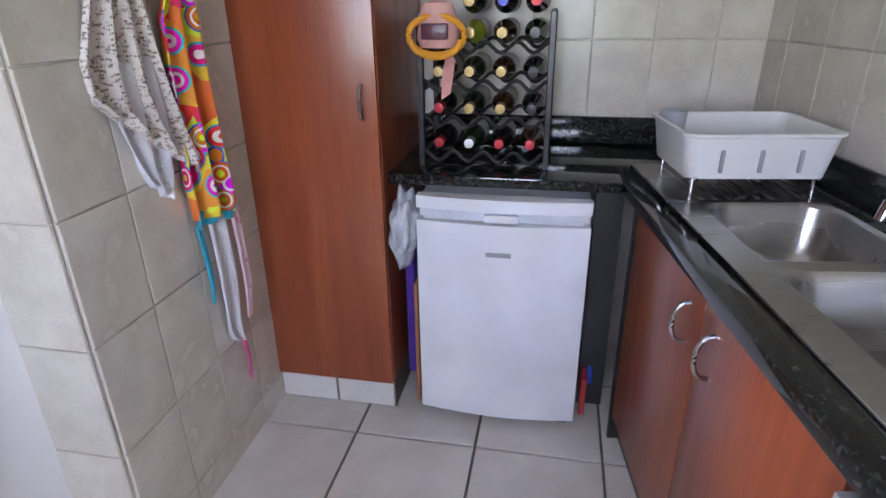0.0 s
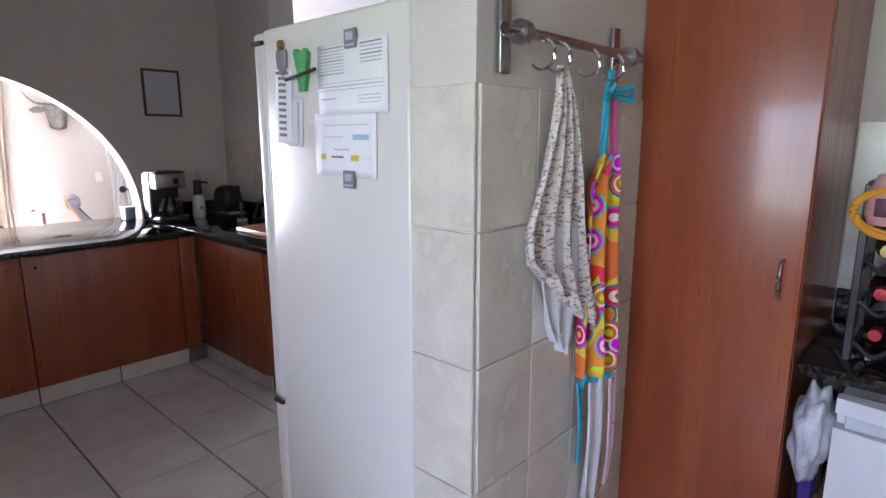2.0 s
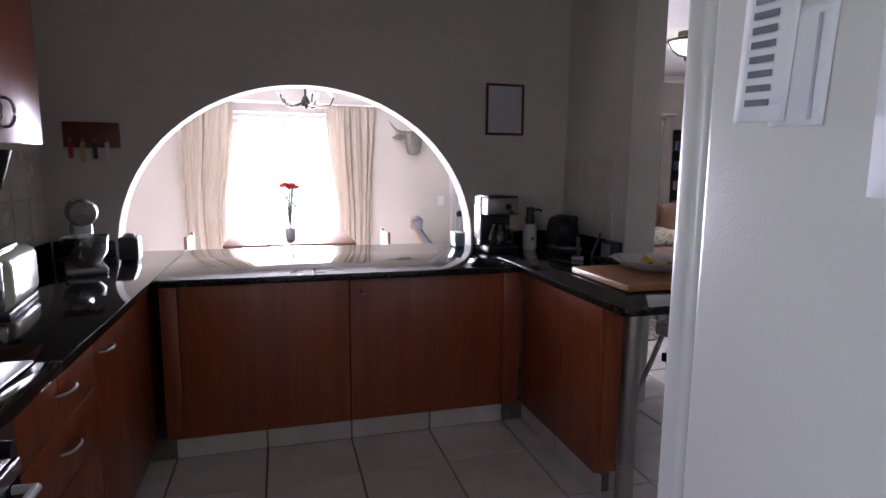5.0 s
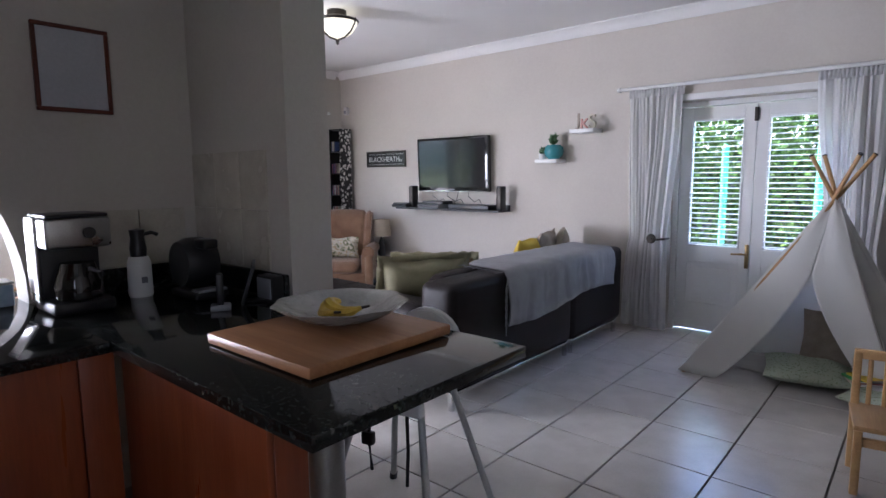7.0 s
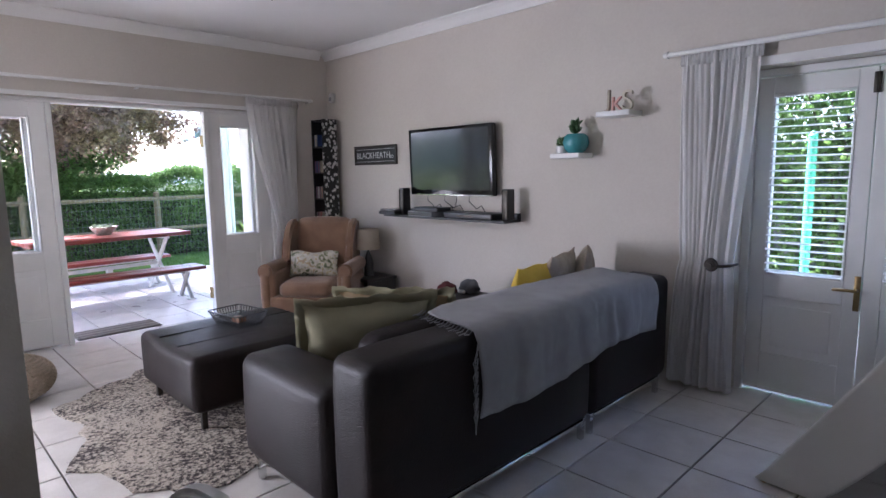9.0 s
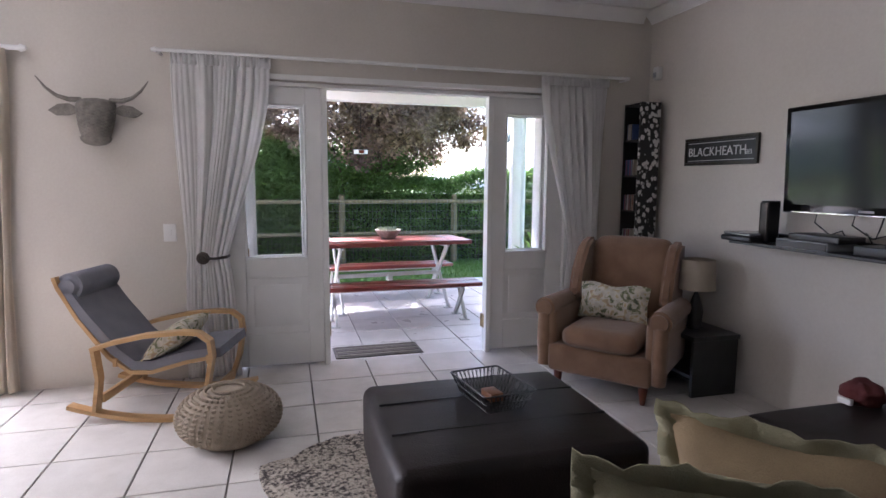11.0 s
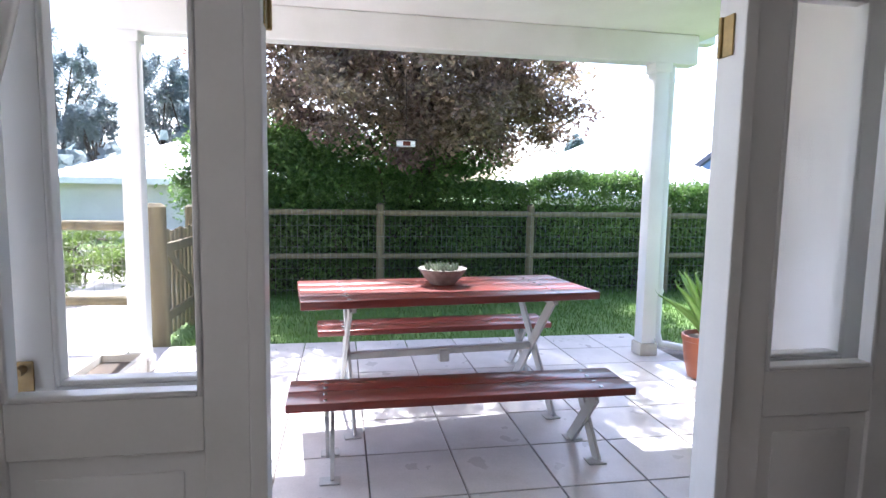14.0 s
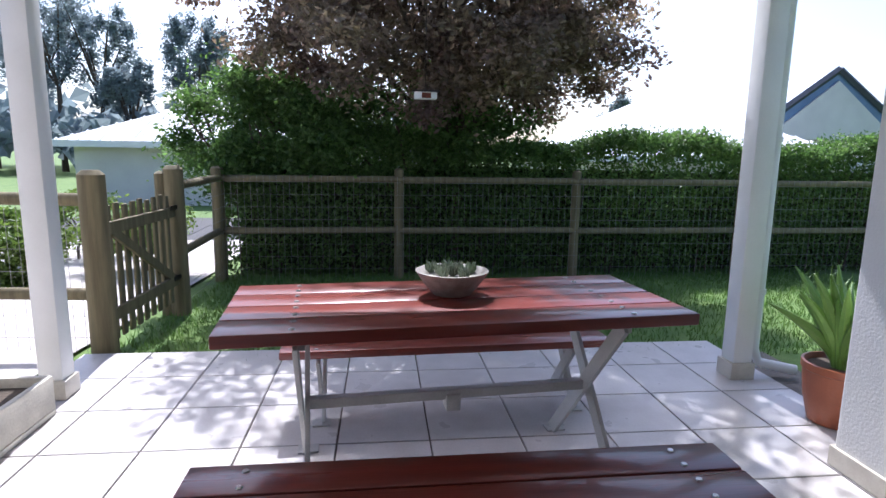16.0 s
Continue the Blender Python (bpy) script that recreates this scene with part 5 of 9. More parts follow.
def note(label, x0, x1, z0, z1, y, bars, tilt=0.0):
    e = thing("paper_note", label, "paper", ((x0 + x1) / 2, y, (z0 + z1) / 2), group="notes on the fridge")
    e.matrix_basis = e.matrix_basis @ Matrix.Rotation(radians(tilt), 4, "Y")
    w, h = x1 - x0, z1 - z0
    bm = bmesh.new()
    n = 8
    g = [[bm.verts.new((-w / 2 + w * i / n, -0.0015 - 0.004 * (i / n) ** 3 * (1 - j / n), -h / 2 + h * j / n)) for j in range(n + 1)] for i in range(n + 1)]
    for i in range(n):
        for j in range(n):
            bm.faces.new((g[i][j], g[i + 1][j], g[i + 1][j + 1], g[i][j + 1]))
    sheet = part("sheet", bm, PAPER, e)
    m = sheet.modifiers.new("thick", "SOLIDIFY")
    m.thickness = 0.0006
    for a, b, c, d, mt in bars:
        part("printed_line", boxed(-w / 2 + a * w, -w / 2 + b * w, -0.0072, -0.0066, -h / 2 + c * h, -h / 2 + d * h), mt, e)
    return e


bars = [(0.05, 0.42, 0.93 - i * 0.045, 0.94 - i * 0.045, INK if i % 4 == 0 else PALE_INK) for i in range(9)]
bars += [(0.66, 0.95, 0.93 - i * 0.05, 0.945 - i * 0.05, INK if i % 3 == 0 else PALE_INK) for i in range(6)] + [(0.03, 0.97, 0.44 - i * 0.05, 0.448 - i * 0.05, INK if i % 2 else PALE_INK) for i in range(3)]
bars += [(0.62, 0.92, 0.24 - i * 0.05, 0.25 - i * 0.05, PALE_INK) for i in range(3)] + [(0.06, 0.3, 0.22, 0.23, INK)]
note("printed white sheet with faint text held by magnets", -0.665, -0.40, 1.55, 1.718, 1.598, bars, -0.5)
note("pale printed form with a blue stamp", -0.69, -0.445, 1.395, 1.555, 1.599, [(0.2, 0.9, 0.80, 0.81, PALE_INK), (0.2, 0.5, 0.62, 0.63, PALE_INK), (0.66, 0.9, 0.58, 0.66, material("pale_blue_stamp", (0.35, 0.55, 0.62), 0.8)), (0.35, 0.6, 0.42, 0.44, PALE_INK), (0.12, 0.2, 0.27, 0.36, material("yellow_dot", (0.75, 0.6, 0.08), 0.7)), (0.30, 0.5, 0.30, 0.33, INK), (0.62, 0.74, 0.26, 0.35, material("bright_yellow_dot", (0.8, 0.66, 0.05), 0.7)), (0.78, 0.98, 0.30, 0.305, PALE_INK)])
note("narrow white list of emergency numbers", -0.865, -0.785, 1.478, 1.675, 1.597, [(0.25, 0.7, 0.86 - i * 0.085, 0.9 - i * 0.085, INK) for i in range(10)] + [(0.1, 0.85, 0.93, 0.97, INK)], 3)
note("narrow white slip of paper", -0.815, -0.74, 1.47, 1.60, 1.5985, [(0.75, 0.8, 0.05, 0.9, PALE_INK)], 2)
GREENP = material("green_plastic", (0.02, 0.22, 0.06), 0.4, 0, (0.05, 0.35, 0.08), 25, 0.3, 90, 0.0)
mg = thing("fridge_magnet", "green crocodile clip magnet holding a pen", "magnet", (-0.728, 1.598, 1.662), group="fridge magnets")
bm = bmesh.new()
outline(bm, [(-0.028, 0.05), (-0.02, 0.058), (0, 0.045), (0.02, 0.056), (0.032, 0.045), (0.026, 0.0), (0.012, -0.05), (-0.01, -0.05), (-0.014, 0.0)], -0.014, 0, "y")
part("clip", bm, GREENP, mg)
part("pen", cyled((-0.06, -0.019, -0.018), (0.075, -0.019, 0.0), 0.0045, n=10), DARK_METAL, mg, "dark brown pen")
mg = thing("fridge_magnet", "dark heart-shaped photo magnet", "magnet", (-0.822, 1.595, 1.692), group="fridge magnets")
bm = bmesh.new()
outline(bm, [(-0.024, 0.02), (-0.02, 0.034), (0.0, 0.03), (0.02, 0.034), (0.024, 0.02), (0.02, -0.012), (0, -0.034), (-0.02, -0.012)], -0.006, 0, "y")
part("plate", bm, INK, mg)
part("bow", cyled((0.0, -0.008, 0.045), (0, 0.0, 0.045), 0.014, n=12), BRASS, mg)
for x, z in ((-0.526, 1.722), (-0.547, 1.391)):
    mg = thing("fridge_magnet", "small square dark photo magnet", "magnet", (x, 1.5945, z), group="fridge magnets")
    part("plate", boxed(-0.022, 0.022, -0.006, 0, -0.022, 0.022, 0.002, 1), INK, mg)
    part("print_line", boxed(-0.016, 0.016, -0.0068, -0.006, -0.017, -0.012), PALE_INK, mg)
    part("print_line", boxed(-0.013, 0.013, -0.0068, -0.006, -0.004, 0.014), PALE_INK, mg)

# towel rail, towel, apron
rail = thing("towel_rail", "brushed steel towel rail with hooks on the tiled wall", "towel rail", (-0.15, 1.91, 1.695))
part("bar", cyled((0.06, -0.30, 0), (0.06, 0.30, 0), 0.011, n=16), STEEL, rail)
for y in (-0.24, 0.24):
    part("bracket", boxed(0.008, 0.02, y - 0.018, y + 0.018, -0.075, 0.075, 0.003), STEEL, rail)
    part("arm", cyled((0.018, y, 0), (0.062, y, 0), 0.012, n=12), STEEL, rail)
    part("boss", cyled((0.056, y - 0.012, 0), (0.056, y + 0.012, 0), 0.024, n=20), STEEL, rail)
for y in (-0.17, -0.11, 0.02, 0.14):
    part("hook", tubed(arc((0.06, y, -0.035), 0.03, 100, -140, 12), 0.0035, 8), CHROME, rail)


def spotted(name, base, dot, scale, thr, rings=False, stretch=1.0):
    m = bpy.data.materials.new(name)
    m.use_nodes = True
    N, L = m.node_tree.nodes, m.node_tree.links
    co, vo, cr = N.new("ShaderNodeTexCoord"), N.new("ShaderNodeTexVoronoi"), N.new("ShaderNodeValToRGB")
    vo.inputs["Scale"].default_value = scale
    L.new(co.outputs["Object"], vo.inputs["Vector"])
    b = N["Principled BSDF"]
    b.inputs["Roughness"].default_value = 0.9
    L.new(vo.outputs["Distance"], cr.inputs[0])
    cr.color_ramp.interpolation = "CONSTANT" if rings else "LINEAR"
    if rings:
        el = cr.color_ramp.elements
        el[0].color, el[1].color, el[1].position = (0.75, 0.6, 0.03, 1), (*base, 1), 0.50
        for p, c in ((0.14, (0.65, 0.02, 0.16)), (0.26, (0.8, 0.75, 0.7)), (0.33, (0.7, 0.04, 0.2)), (0.44, (0.05, 0.35, 0.5))):
            k = el.new(p)
            k.color = (*c, 1)
        mx, hs = N.new("ShaderNodeMix"), N.new("ShaderNodeHueSaturation")
        sp = N.new("ShaderNodeSeparateColor")
        L.new(vo.outputs["Color"], sp.inputs[0])
        mr = N.new("ShaderNodeMapRange")
        mr.inputs["To Min"].default_value, mr.inputs["To Max"].default_value = 0.36, 0.60
        L.new(sp.outputs[0], mr.inputs[0])
        L.new(mr.outputs[0], hs.inputs["Hue"])
        hs.inputs["Saturation"].default_value = 1.05
        L.new(cr.outputs[0], hs.inputs["Color"])
        L.new(hs.outputs[0], b.inputs["Base Color"])
    else:
        cr.color_ramp.elements[0].color, cr.color_ramp.elements[1].color = (*dot, 1), (*base, 1)
        cr.color_ramp.elements[0].position, cr.color_ramp.elements[1].position = thr, thr + 0.08
        mp = N.new("ShaderNodeMapping")
        mp.inputs["Scale"].default_value = (1, 1, stretch)
        L.new(co.outputs["Object"], mp.inputs[0])
        nz = N.new("ShaderNodeTexNoise")
        nz.inputs["Scale"].default_value = scale * 0.5
        mx = N.new("ShaderNodeMix")
        mx.inputs[0].default_value = 0.03
        mx.data_type = "VECTOR"
        L.new(mp.outputs[0], mx.inputs[4])
        L.new(nz.outputs["Color"], mx.inputs[5])
        L.new(mx.outputs[1], vo.inputs["Vector"])
        L.new(cr.outputs[0], b.inputs["Base Color"])
    return m


LEOPARD = spotted("leopard_print", (0.66, 0.61, 0.56), (0.20, 0.14, 0.11), 62, 0.34, False, 2.3)
FLORAL = spotted("floral_print", (0.72, 0.50, 0.06), (0, 0, 0), 13, 0.3, True)
CLOTH_WHITE = material("white_towelling", (0.72, 0.72, 0.74), 0.95, 0, (0.66, 0.66, 0.69), 8, 0.3, 200, 0.25, sheen=0.2)
TURQ = material("turquoise_ribbon", (0.04, 0.42, 0.58), 0.8)
PINK = material("pink_cloth", (0.62, 0.12, 0.30), 0.9, 0, (0.5, 0.09, 0.25), 20, 0.4, 120, 0.1)


def hanging(name, rows, mat, parent, folds=3.0, depth=0.025, label="", x=-0.105, seed=0):
    """A hanging cloth: rows of (z, y0, y1, lift) from the top down."""
    bm = bmesh.new()
    n = 26
    grid = []
    for k in range(len(rows) * 4 - 3):
        i, f = divmod(k, 4)
        a, b = rows[i], rows[min(i + 1, len(rows) - 1)]
        f /= 4
        z, y0, y1, lift = [p + (q - p) * f for p, q in zip(a, b)]
        row = []
        for j in range(n + 1):
            u = j / n
            w = depth * math.sin(2 * math.pi * folds * u + seed + k * 0.06) * min(1, 0.35 + k * 0.05)
            row.append(bm.verts.new((x + w + 0.008 * math.sin(k * 0.4 + seed), y0 + (y1 - y0) * u, z + lift * (u - 0.5) + 0.004 * math.sin(9 * u + k))))
        grid.append(row)
    for p, q in zip(grid, grid[1:]):
        for j in range(n):
            bm.faces.new((p[j], p[j + 1], q[j + 1], q[j]))
    ob = part(name, bm, mat, parent, label)
    m = ob.modifiers.new("thick", "SOLIDIFY")
    m.thickness = 0.004
    return ob


tw = thing("kitchen_towel", "leopard-print cotton towel hanging from a hook", "towel", (0, -0.035, -0.01))
hanging("cloth", [(1.655, 1.868, 1.892, 0), (1.56, 1.845, 1.925, 0), (1.40, 1.80, 1.985, -0.02), (1.26, 1.755, 2.03, -0.10), (1.17, 1.745, 2.06, -0.16), (1.10, 1.80, 2.07, -0.20)], LEOPARD, tw, 3.4, 0.022)
hanging("lining", [(1.30, 1.83, 1.98, 0), (1.15, 1.83, 2.0, -0.05), (1.04, 1.87, 1.99, -0.09), (0.98, 1.91, 1.97, -0.06)], CLOTH_WHITE, tw, 2.2, 0.015, "white towel back", -0.118, 1.0)
ap = thing("apron", "bright floral apron hanging from a hook", "apron", (0, -0.055, 0))
hanging("bib", [(1.45, 2.09, 2.17, 0), (1.38, 2.05, 2.22, 0), (1.15, 2.05, 2.23, 0), (0.95, 2.03, 2.23, -0.02), (0.86, 2.04, 2.22, -0.02)], FLORAL, ap, 2.4, 0.03, "", -0.10, 2.0)
hanging("hem", [(0.875, 2.035, 2.225, -0.02), (0.835, 2.04, 2.22, -0.02)], TURQ, ap, 2.4, 0.03, "turquoise hem", -0.098, 2.0)
hanging("skirt", [(0.85, 2.09, 2.19, 0), (0.65, 2.09, 2.20, 0), (0.48, 2.10, 2.19, -0.02), (0.42, 2.13, 2.19, -0.02)], CLOTH_WHITE, ap, 1.6, 0.018, "white cotton lining", -0.11, 0.5)
hanging("side_strip", [(0.85, 2.19, 2.235, 0), (0.6, 2.195, 2.235, 0), (0.48, 2.195, 2.225, 0)], spotted("pink_print", (0.72, 0.55, 0.60), (0.6, 0.05, 0.2), 40, 0.2), ap, 1.0, 0.01, "", -0.10, 0.3)
hanging("tie", [(0.43, 2.16, 2.185, 0), (0.34, 2.165, 2.19, 0), (0.26, 2.17, 2.195, -0.03)], PINK, ap, 0.6, 0.006, "pink apron string", -0.112, 0.1)
hanging("tie", [(0.84, 2.05, 2.075, 0), (0.68, 2.055, 2.08, 0), (0.60, 2.06, 2.085, 0)], TURQ, ap, 0.6, 0.006, "turquoise apron string", -0.115, 0.1)
for s in (0.0, 0.02):
    part("neck_loop", tubed([(-0.10, 2.125 + s, 1.655), (-0.098, 2.10 + s * 2, 1.58), (-0.1, 2.10 + s * 3, 1.44)], 0.010, 6), TURQ if s == 0 else PINK, ap)
part("bow", (lambda bm: ([tube(bm, [(-0.095, 2.125, 1.60), (-0.07, 2.125 + d * 0.05, 1.615), (-0.075, 2.125 + d * 0.07, 1.585), (-0.095, 2.125, 1.595)], 0.009, 6) for d in (-1, 1)], bm)[1])(bmesh.new()), TURQ, ap)

# wine rack and bottles
rackt = thing("wine_rack", "black slotted wine rack on the granite worktop", "wine rack", (0.605, 2.62, 0.9))
rackt.matrix_basis = rackt.matrix_basis @ Matrix.Diagonal((0.79, 1, 1, 1))
for sx in (-0.255, 0.255):
    for y in (-0.10, 0.14):
        part("upright", boxed(sx - 0.012, sx + 0.012, y - 0.012, y + 0.012, 0, 0.475, 0.003, 1), BLACK, rackt)
    for k in range(5):
        part("side_rung", boxed(sx - 0.009, sx + 0.009, -0.085, 0.125, 0.02 + k * 0.11, 0.04 + k * 0.11, 0.002, 1), BLACK, rackt)
for k in range(4):
    for y in (-0.10, 0.14):
        pts = [(-0.25 + 0.5 * i / 32, y, 0.035 + k * 0.113 + 0.016 * math.cos(2 * math.pi * i / 8)) for i in range(33)]
        part("cradle", tubed(pts, 0.007, 6), BLACK, rackt)
BOTTLE = {k: material("bottle_" + k, c, 0.12, 0, None, 3, 0.1, 50, 0, spec=0.6, rough_var=0.03) for k, c in (("dark_green", (0.012, 0.022, 0.008)), ("brown", (0.045, 0.022, 0.006)), ("black", (0.008, 0.008, 0.008)), ("lime", (0.32, 0.38, 0.02)))}
CAPS = {k: material("foil_" + k, c, 0.35, 0.3) for k, c in (("red", (0.45, 0.02, 0.03)), ("white", (0.7, 0.7, 0.68)), ("gold", (0.5, 0.36, 0.12)), ("blue", (0.05, 0.06, 0.35)), ("black", (0.02, 0.02, 0.02)))}
LABEL_P = material("bottle_label", (0.62, 0.60, 0.55), 0.8)
proto = {}


def bottle(x, z, y, glass_k, cap_k, label):
    key = (glass_k, cap_k)
    m = Matrix.Translation((x, y, z)) @ Matrix.Rotation(radians(90), 4, "X")
    if key in proto:
        o = copy_thing(proto[key], m)
        o["label"] = label
        return o
    e = thing("wine_bottle", label, "bottle", group="bottles in the wine rack")
    part("glass", lathed([(0.0, -0.215), (0.034, -0.214), (0.0375, -0.208), (0.0375, -0.03), (0.034, -0.005), (0.018, 0.03), (0.0145, 0.045), (0.0145, 0.085)], 20), BOTTLE[glass_k], e)
    part("paper_label", lathed([(0.0381, -0.16), (0.0381, -0.06)], 20), LABEL_P, e, "pale paper label")
    part("foil_cap", lathed([(0.0155, 0.03), (0.0155, 0.088), (0.0, 0.089)], 16), CAPS[cap_k], e, cap_k + " foil cap")
    e.matrix_basis = m
    proto[key] = e
    return e


cols = [-0.1485, -0.0494, 0.0494, 0.1485]
plan = [("black", "red"), ("dark_green", "white"), ("black", "red"), ("brown", "red"), ("black", "red"), ("dark_green", "gold"), ("brown", "gold"), ("black", "black"), ("dark_green", "gold"), ("dark_green", "gold"), ("brown", "gold"), ("black", "black"), ("brown", "gold"), ("lime", "gold"), ("brown", "gold"), ("dark_green", "black")]
for i, (g_, c_) in enumerate(plan):
    k, j = divmod(i, 4)
    bottle(0.605 + cols[j], 0.9 + 0.075 + k * 0.113, 2.62, g_, c_, f"{g_.replace('_', ' ')} wine bottle, {c_} foil, in the rack")
for x, g_, c_ in ((-0.05, "dark_green", "gold"), (0.05, "black", "blue"), (0.1485, "black", "red")):
    bottle(0.605 + x, 0.9 + 0.052 + 4 * 0.113, 2.62, g_, c_, f"{g_.replace('_', ' ')} wine bottle, {c_} foil, atop the rack")
bottle(0.605 - 0.09, 0.9 + 0.110 + 4 * 0.113, 2.66, "black", "black", "black wine bottle, black foil, atop the rack")
bottle(0.605 + 0.10, 0.9 + 0.110 + 4 * 0.113, 2.66, "black", "white", "black wine bottle, white foil, atop the rack")
bag = thing("gift_bag", "orange and pink glittery bottle bag with yellow handles", "bag", (0.465, 2.50, 1.27))
OR, PK = material("orange_cord", (0.75, 0.33, 0.01), 0.6), material("pale_pink_cloth", (0.68, 0.38, 0.33), 0.8)
part("handle", tubed([(0.085 * math.cos(t), -0.03, 0.055 + 0.055 * math.sin(t) - 0.015) for t in np.linspace(0, 2 * math.pi, 25)[:-1]], 0.010, 8, True), OR, bag)
part("handle", tubed([(0.075 * math.cos(t), -0.045, 0.03 + 0.05 * math.sin(t)) for t in np.linspace(math.pi, 2 * math.pi, 14)], 0.009, 8), OR, bag)
part("pouch", lathed([(0.0, 0.0), (0.055, 0.005), (0.065, 0.03), (0.06, 0.09), (0.045, 0.13), (0.0, 0.14)], 20, squash=0.7), PK, bag)
part("window", boxed(-0.04, 0.04, -0.062, -0.05, 0.03, 0.075, 0.004), material("purple_sheen", (0.10, 0.03, 0.05), 0.3), bag)
rib = thing("ribbon", "pink ribbon dangling from the rack", "ribbon", (0.49, 2.50, 1.12))
part("ribbon_tail", (lambda bm: (outline(bm, [(-0.015, 0.0), (0.015, 0.02), (0.03, 0.12), (0.005, 0.15), (-0.012, 0.08)], -0.012, -0.008, "y"), bm)[1])(bmesh.new()), material("coral_ribbon", (0.62, 0.28, 0.24), 0.6), rib)

# dish rack on the drainer
dish = thing("dish_rack", "white plastic dish tub on a wire stand beside the sink", "dish rack", (1.345, 2.40, 0.9085))
bm = bmesh.new()
outer = rounded(0, 0, 0.40, 0.33, 0.04)
loops = [(0.37, 0.30, 0.05), (0.40, 0.33, 0.16), (0.415, 0.345, 0.165), (0.415, 0.345, 0.172), (0.392, 0.322, 0.172), (0.362, 0.292, 0.06)]
rings = [[bm.verts.new((px, py, z)) for px, py in rounded(0, 0, a, b, 0.04)] for a, b, z in loops]
for p, q in zip(rings, rings[1:]):
    for i in range(len(p)):
        bm.faces.new((p[i], p[(i + 1) % len(p)], q[(i + 1) % len(p)], q[i]))
bm.faces.new(rings[0])
bm.faces.new(rings[-1])
tub = part("tub", bm, WHITE_PLASTIC, dish)
for i in range(3):
    part("slot", boxed(-0.11 + i * 0.1, -0.10 + i * 0.1, -0.168, -0.158, 0.07, 0.13, 0.002, 1), GREY_PLASTIC, tub)
for x in (-0.16, 0.16):
    for y in (-0.13, 0.13):
        part("leg", cyled((x, y, 0), (x, y, 0.055), 0.006, n=10), CHROME, dish)
    part("runner", cyled((x, -0.16, 0.05), (x, 0.16, 0.05), 0.005, n=8), CHROME, dish)
for i in range(7):
    part("wire", cyled((-0.17, -0.13 + i * 0.043, 0.051), (0.17, -0.13 + i * 0.043, 0.051), 0.003, n=6), CHROME, dish)
caddy = thing("cutlery_caddy", "grey cutlery caddy on the corner of the dish tub", "caddy", (1.19, 2.51, 1.075))
part("cup", lathed([(0.025, -0.07), (0.035, -0.07), (0.04, 0.02), (0.036, 0.02), (0.03, -0.06)], 18), GREY_PLASTIC, caddy)
spoon = thing("serving_spoon", "steel serving spoon drying under the rack", "spoon", (1.36, 2.28, 0.909), 40)
part("handle", boxed(-0.10, 0.0, -0.005, 0.005, 0.002, 0.006, 0.001, 1), STEEL, spoon)
part("spoon_bowl", lathed([(0.0, 0.0), (0.014, 0.002), (0.022, 0.009)], 16, (0.025, 0, 0)), STEEL, spoon)

# things beside the small fridge
PURPLE = material("purple_fabric", (0.06, 0.02, 0.22), 0.9, 0, (0.08, 0.03, 0.27), 9, 0.4, 120, 0.2)
ib = thing("ironing_board", "folded purple-covered ironing board beside the fridge", "ironing board", (0.352, 2.46, 0))
part("cover", boxed(-0.012, 0.022, 0, 0.3, 0.1, 0.72, 0.01), PURPLE, ib)
part("leg", boxed(0.024, 0.034, 0.02, 0.06, 0, 0.7, 0.003, 1), BLACK, ib)
tr = thing("wooden_tray", "wooden tray standing beside the fridge", "tray", (0.386, 2.42, 0))
part("board", boxed(-0.006, 0.006, 0, 0.36, 0.004, 0.50, 0.003), wood("tray_wood", (0.42, 0.18, 0.06), (0.32, 0.13, 0.04), 0.4), tr)
CLEAR = material("crinkled_plastic_bag", (0.55, 0.58, 0.62), 0.25, 0, (0.3, 0.32, 0.36), 12, 0.6, 60, 0.4, 30)
pb = thing("plastic_bags", "crumpled clear plastic bags stuffed beside the fridge", "bags", (0.365, 2.40, 0.60))
bm = bmesh.new()
bmesh.ops.create_icosphere(bm, subdivisions=4, radius=1.0)
for w in bm.verts:
    k = 1 + 0.35 * noise.noise(w.co * 2.2)
    w.co = Vector((w.co.x * 0.045 * k, w.co.y * 0.09 * k, 0.12 + w.co.z * 0.13 * k))
part("bag", bm, CLEAR, pb)
br = thing("dustpan", "red and blue dustpan and brush beside the sink unit", "dustpan", (1.01, 2.46, 0))
part("pan", boxed(-0.03, -0.01, -0.02, 0.2, 0.004, 0.16, 0.006), material("red_plastic", (0.40, 0.03, 0.03), 0.4), br, "red plastic pan")
part("handle", cyled((0.0, 0.05, 0.1), (0.0, 0.12, 0.32), 0.012, n=10), material("blue_plastic", (0.02, 0.06, 0.45), 0.4), br, "blue plastic handle")
# plain black sheets across the fridge gap and the sink unit's end
structure("panel_fridge_gap", boxed(0.975, 1.064, 2.52, 2.53, 0.0, 0.864), BLACK, "black sheet across the gap beside the fridge", "panel")
structure("panel_sink_end", boxed(1.065, 1.59, 2.335, 2.352, 0.0, 0.864), BLACK, "black sheet across the end of the sink unit", "panel")

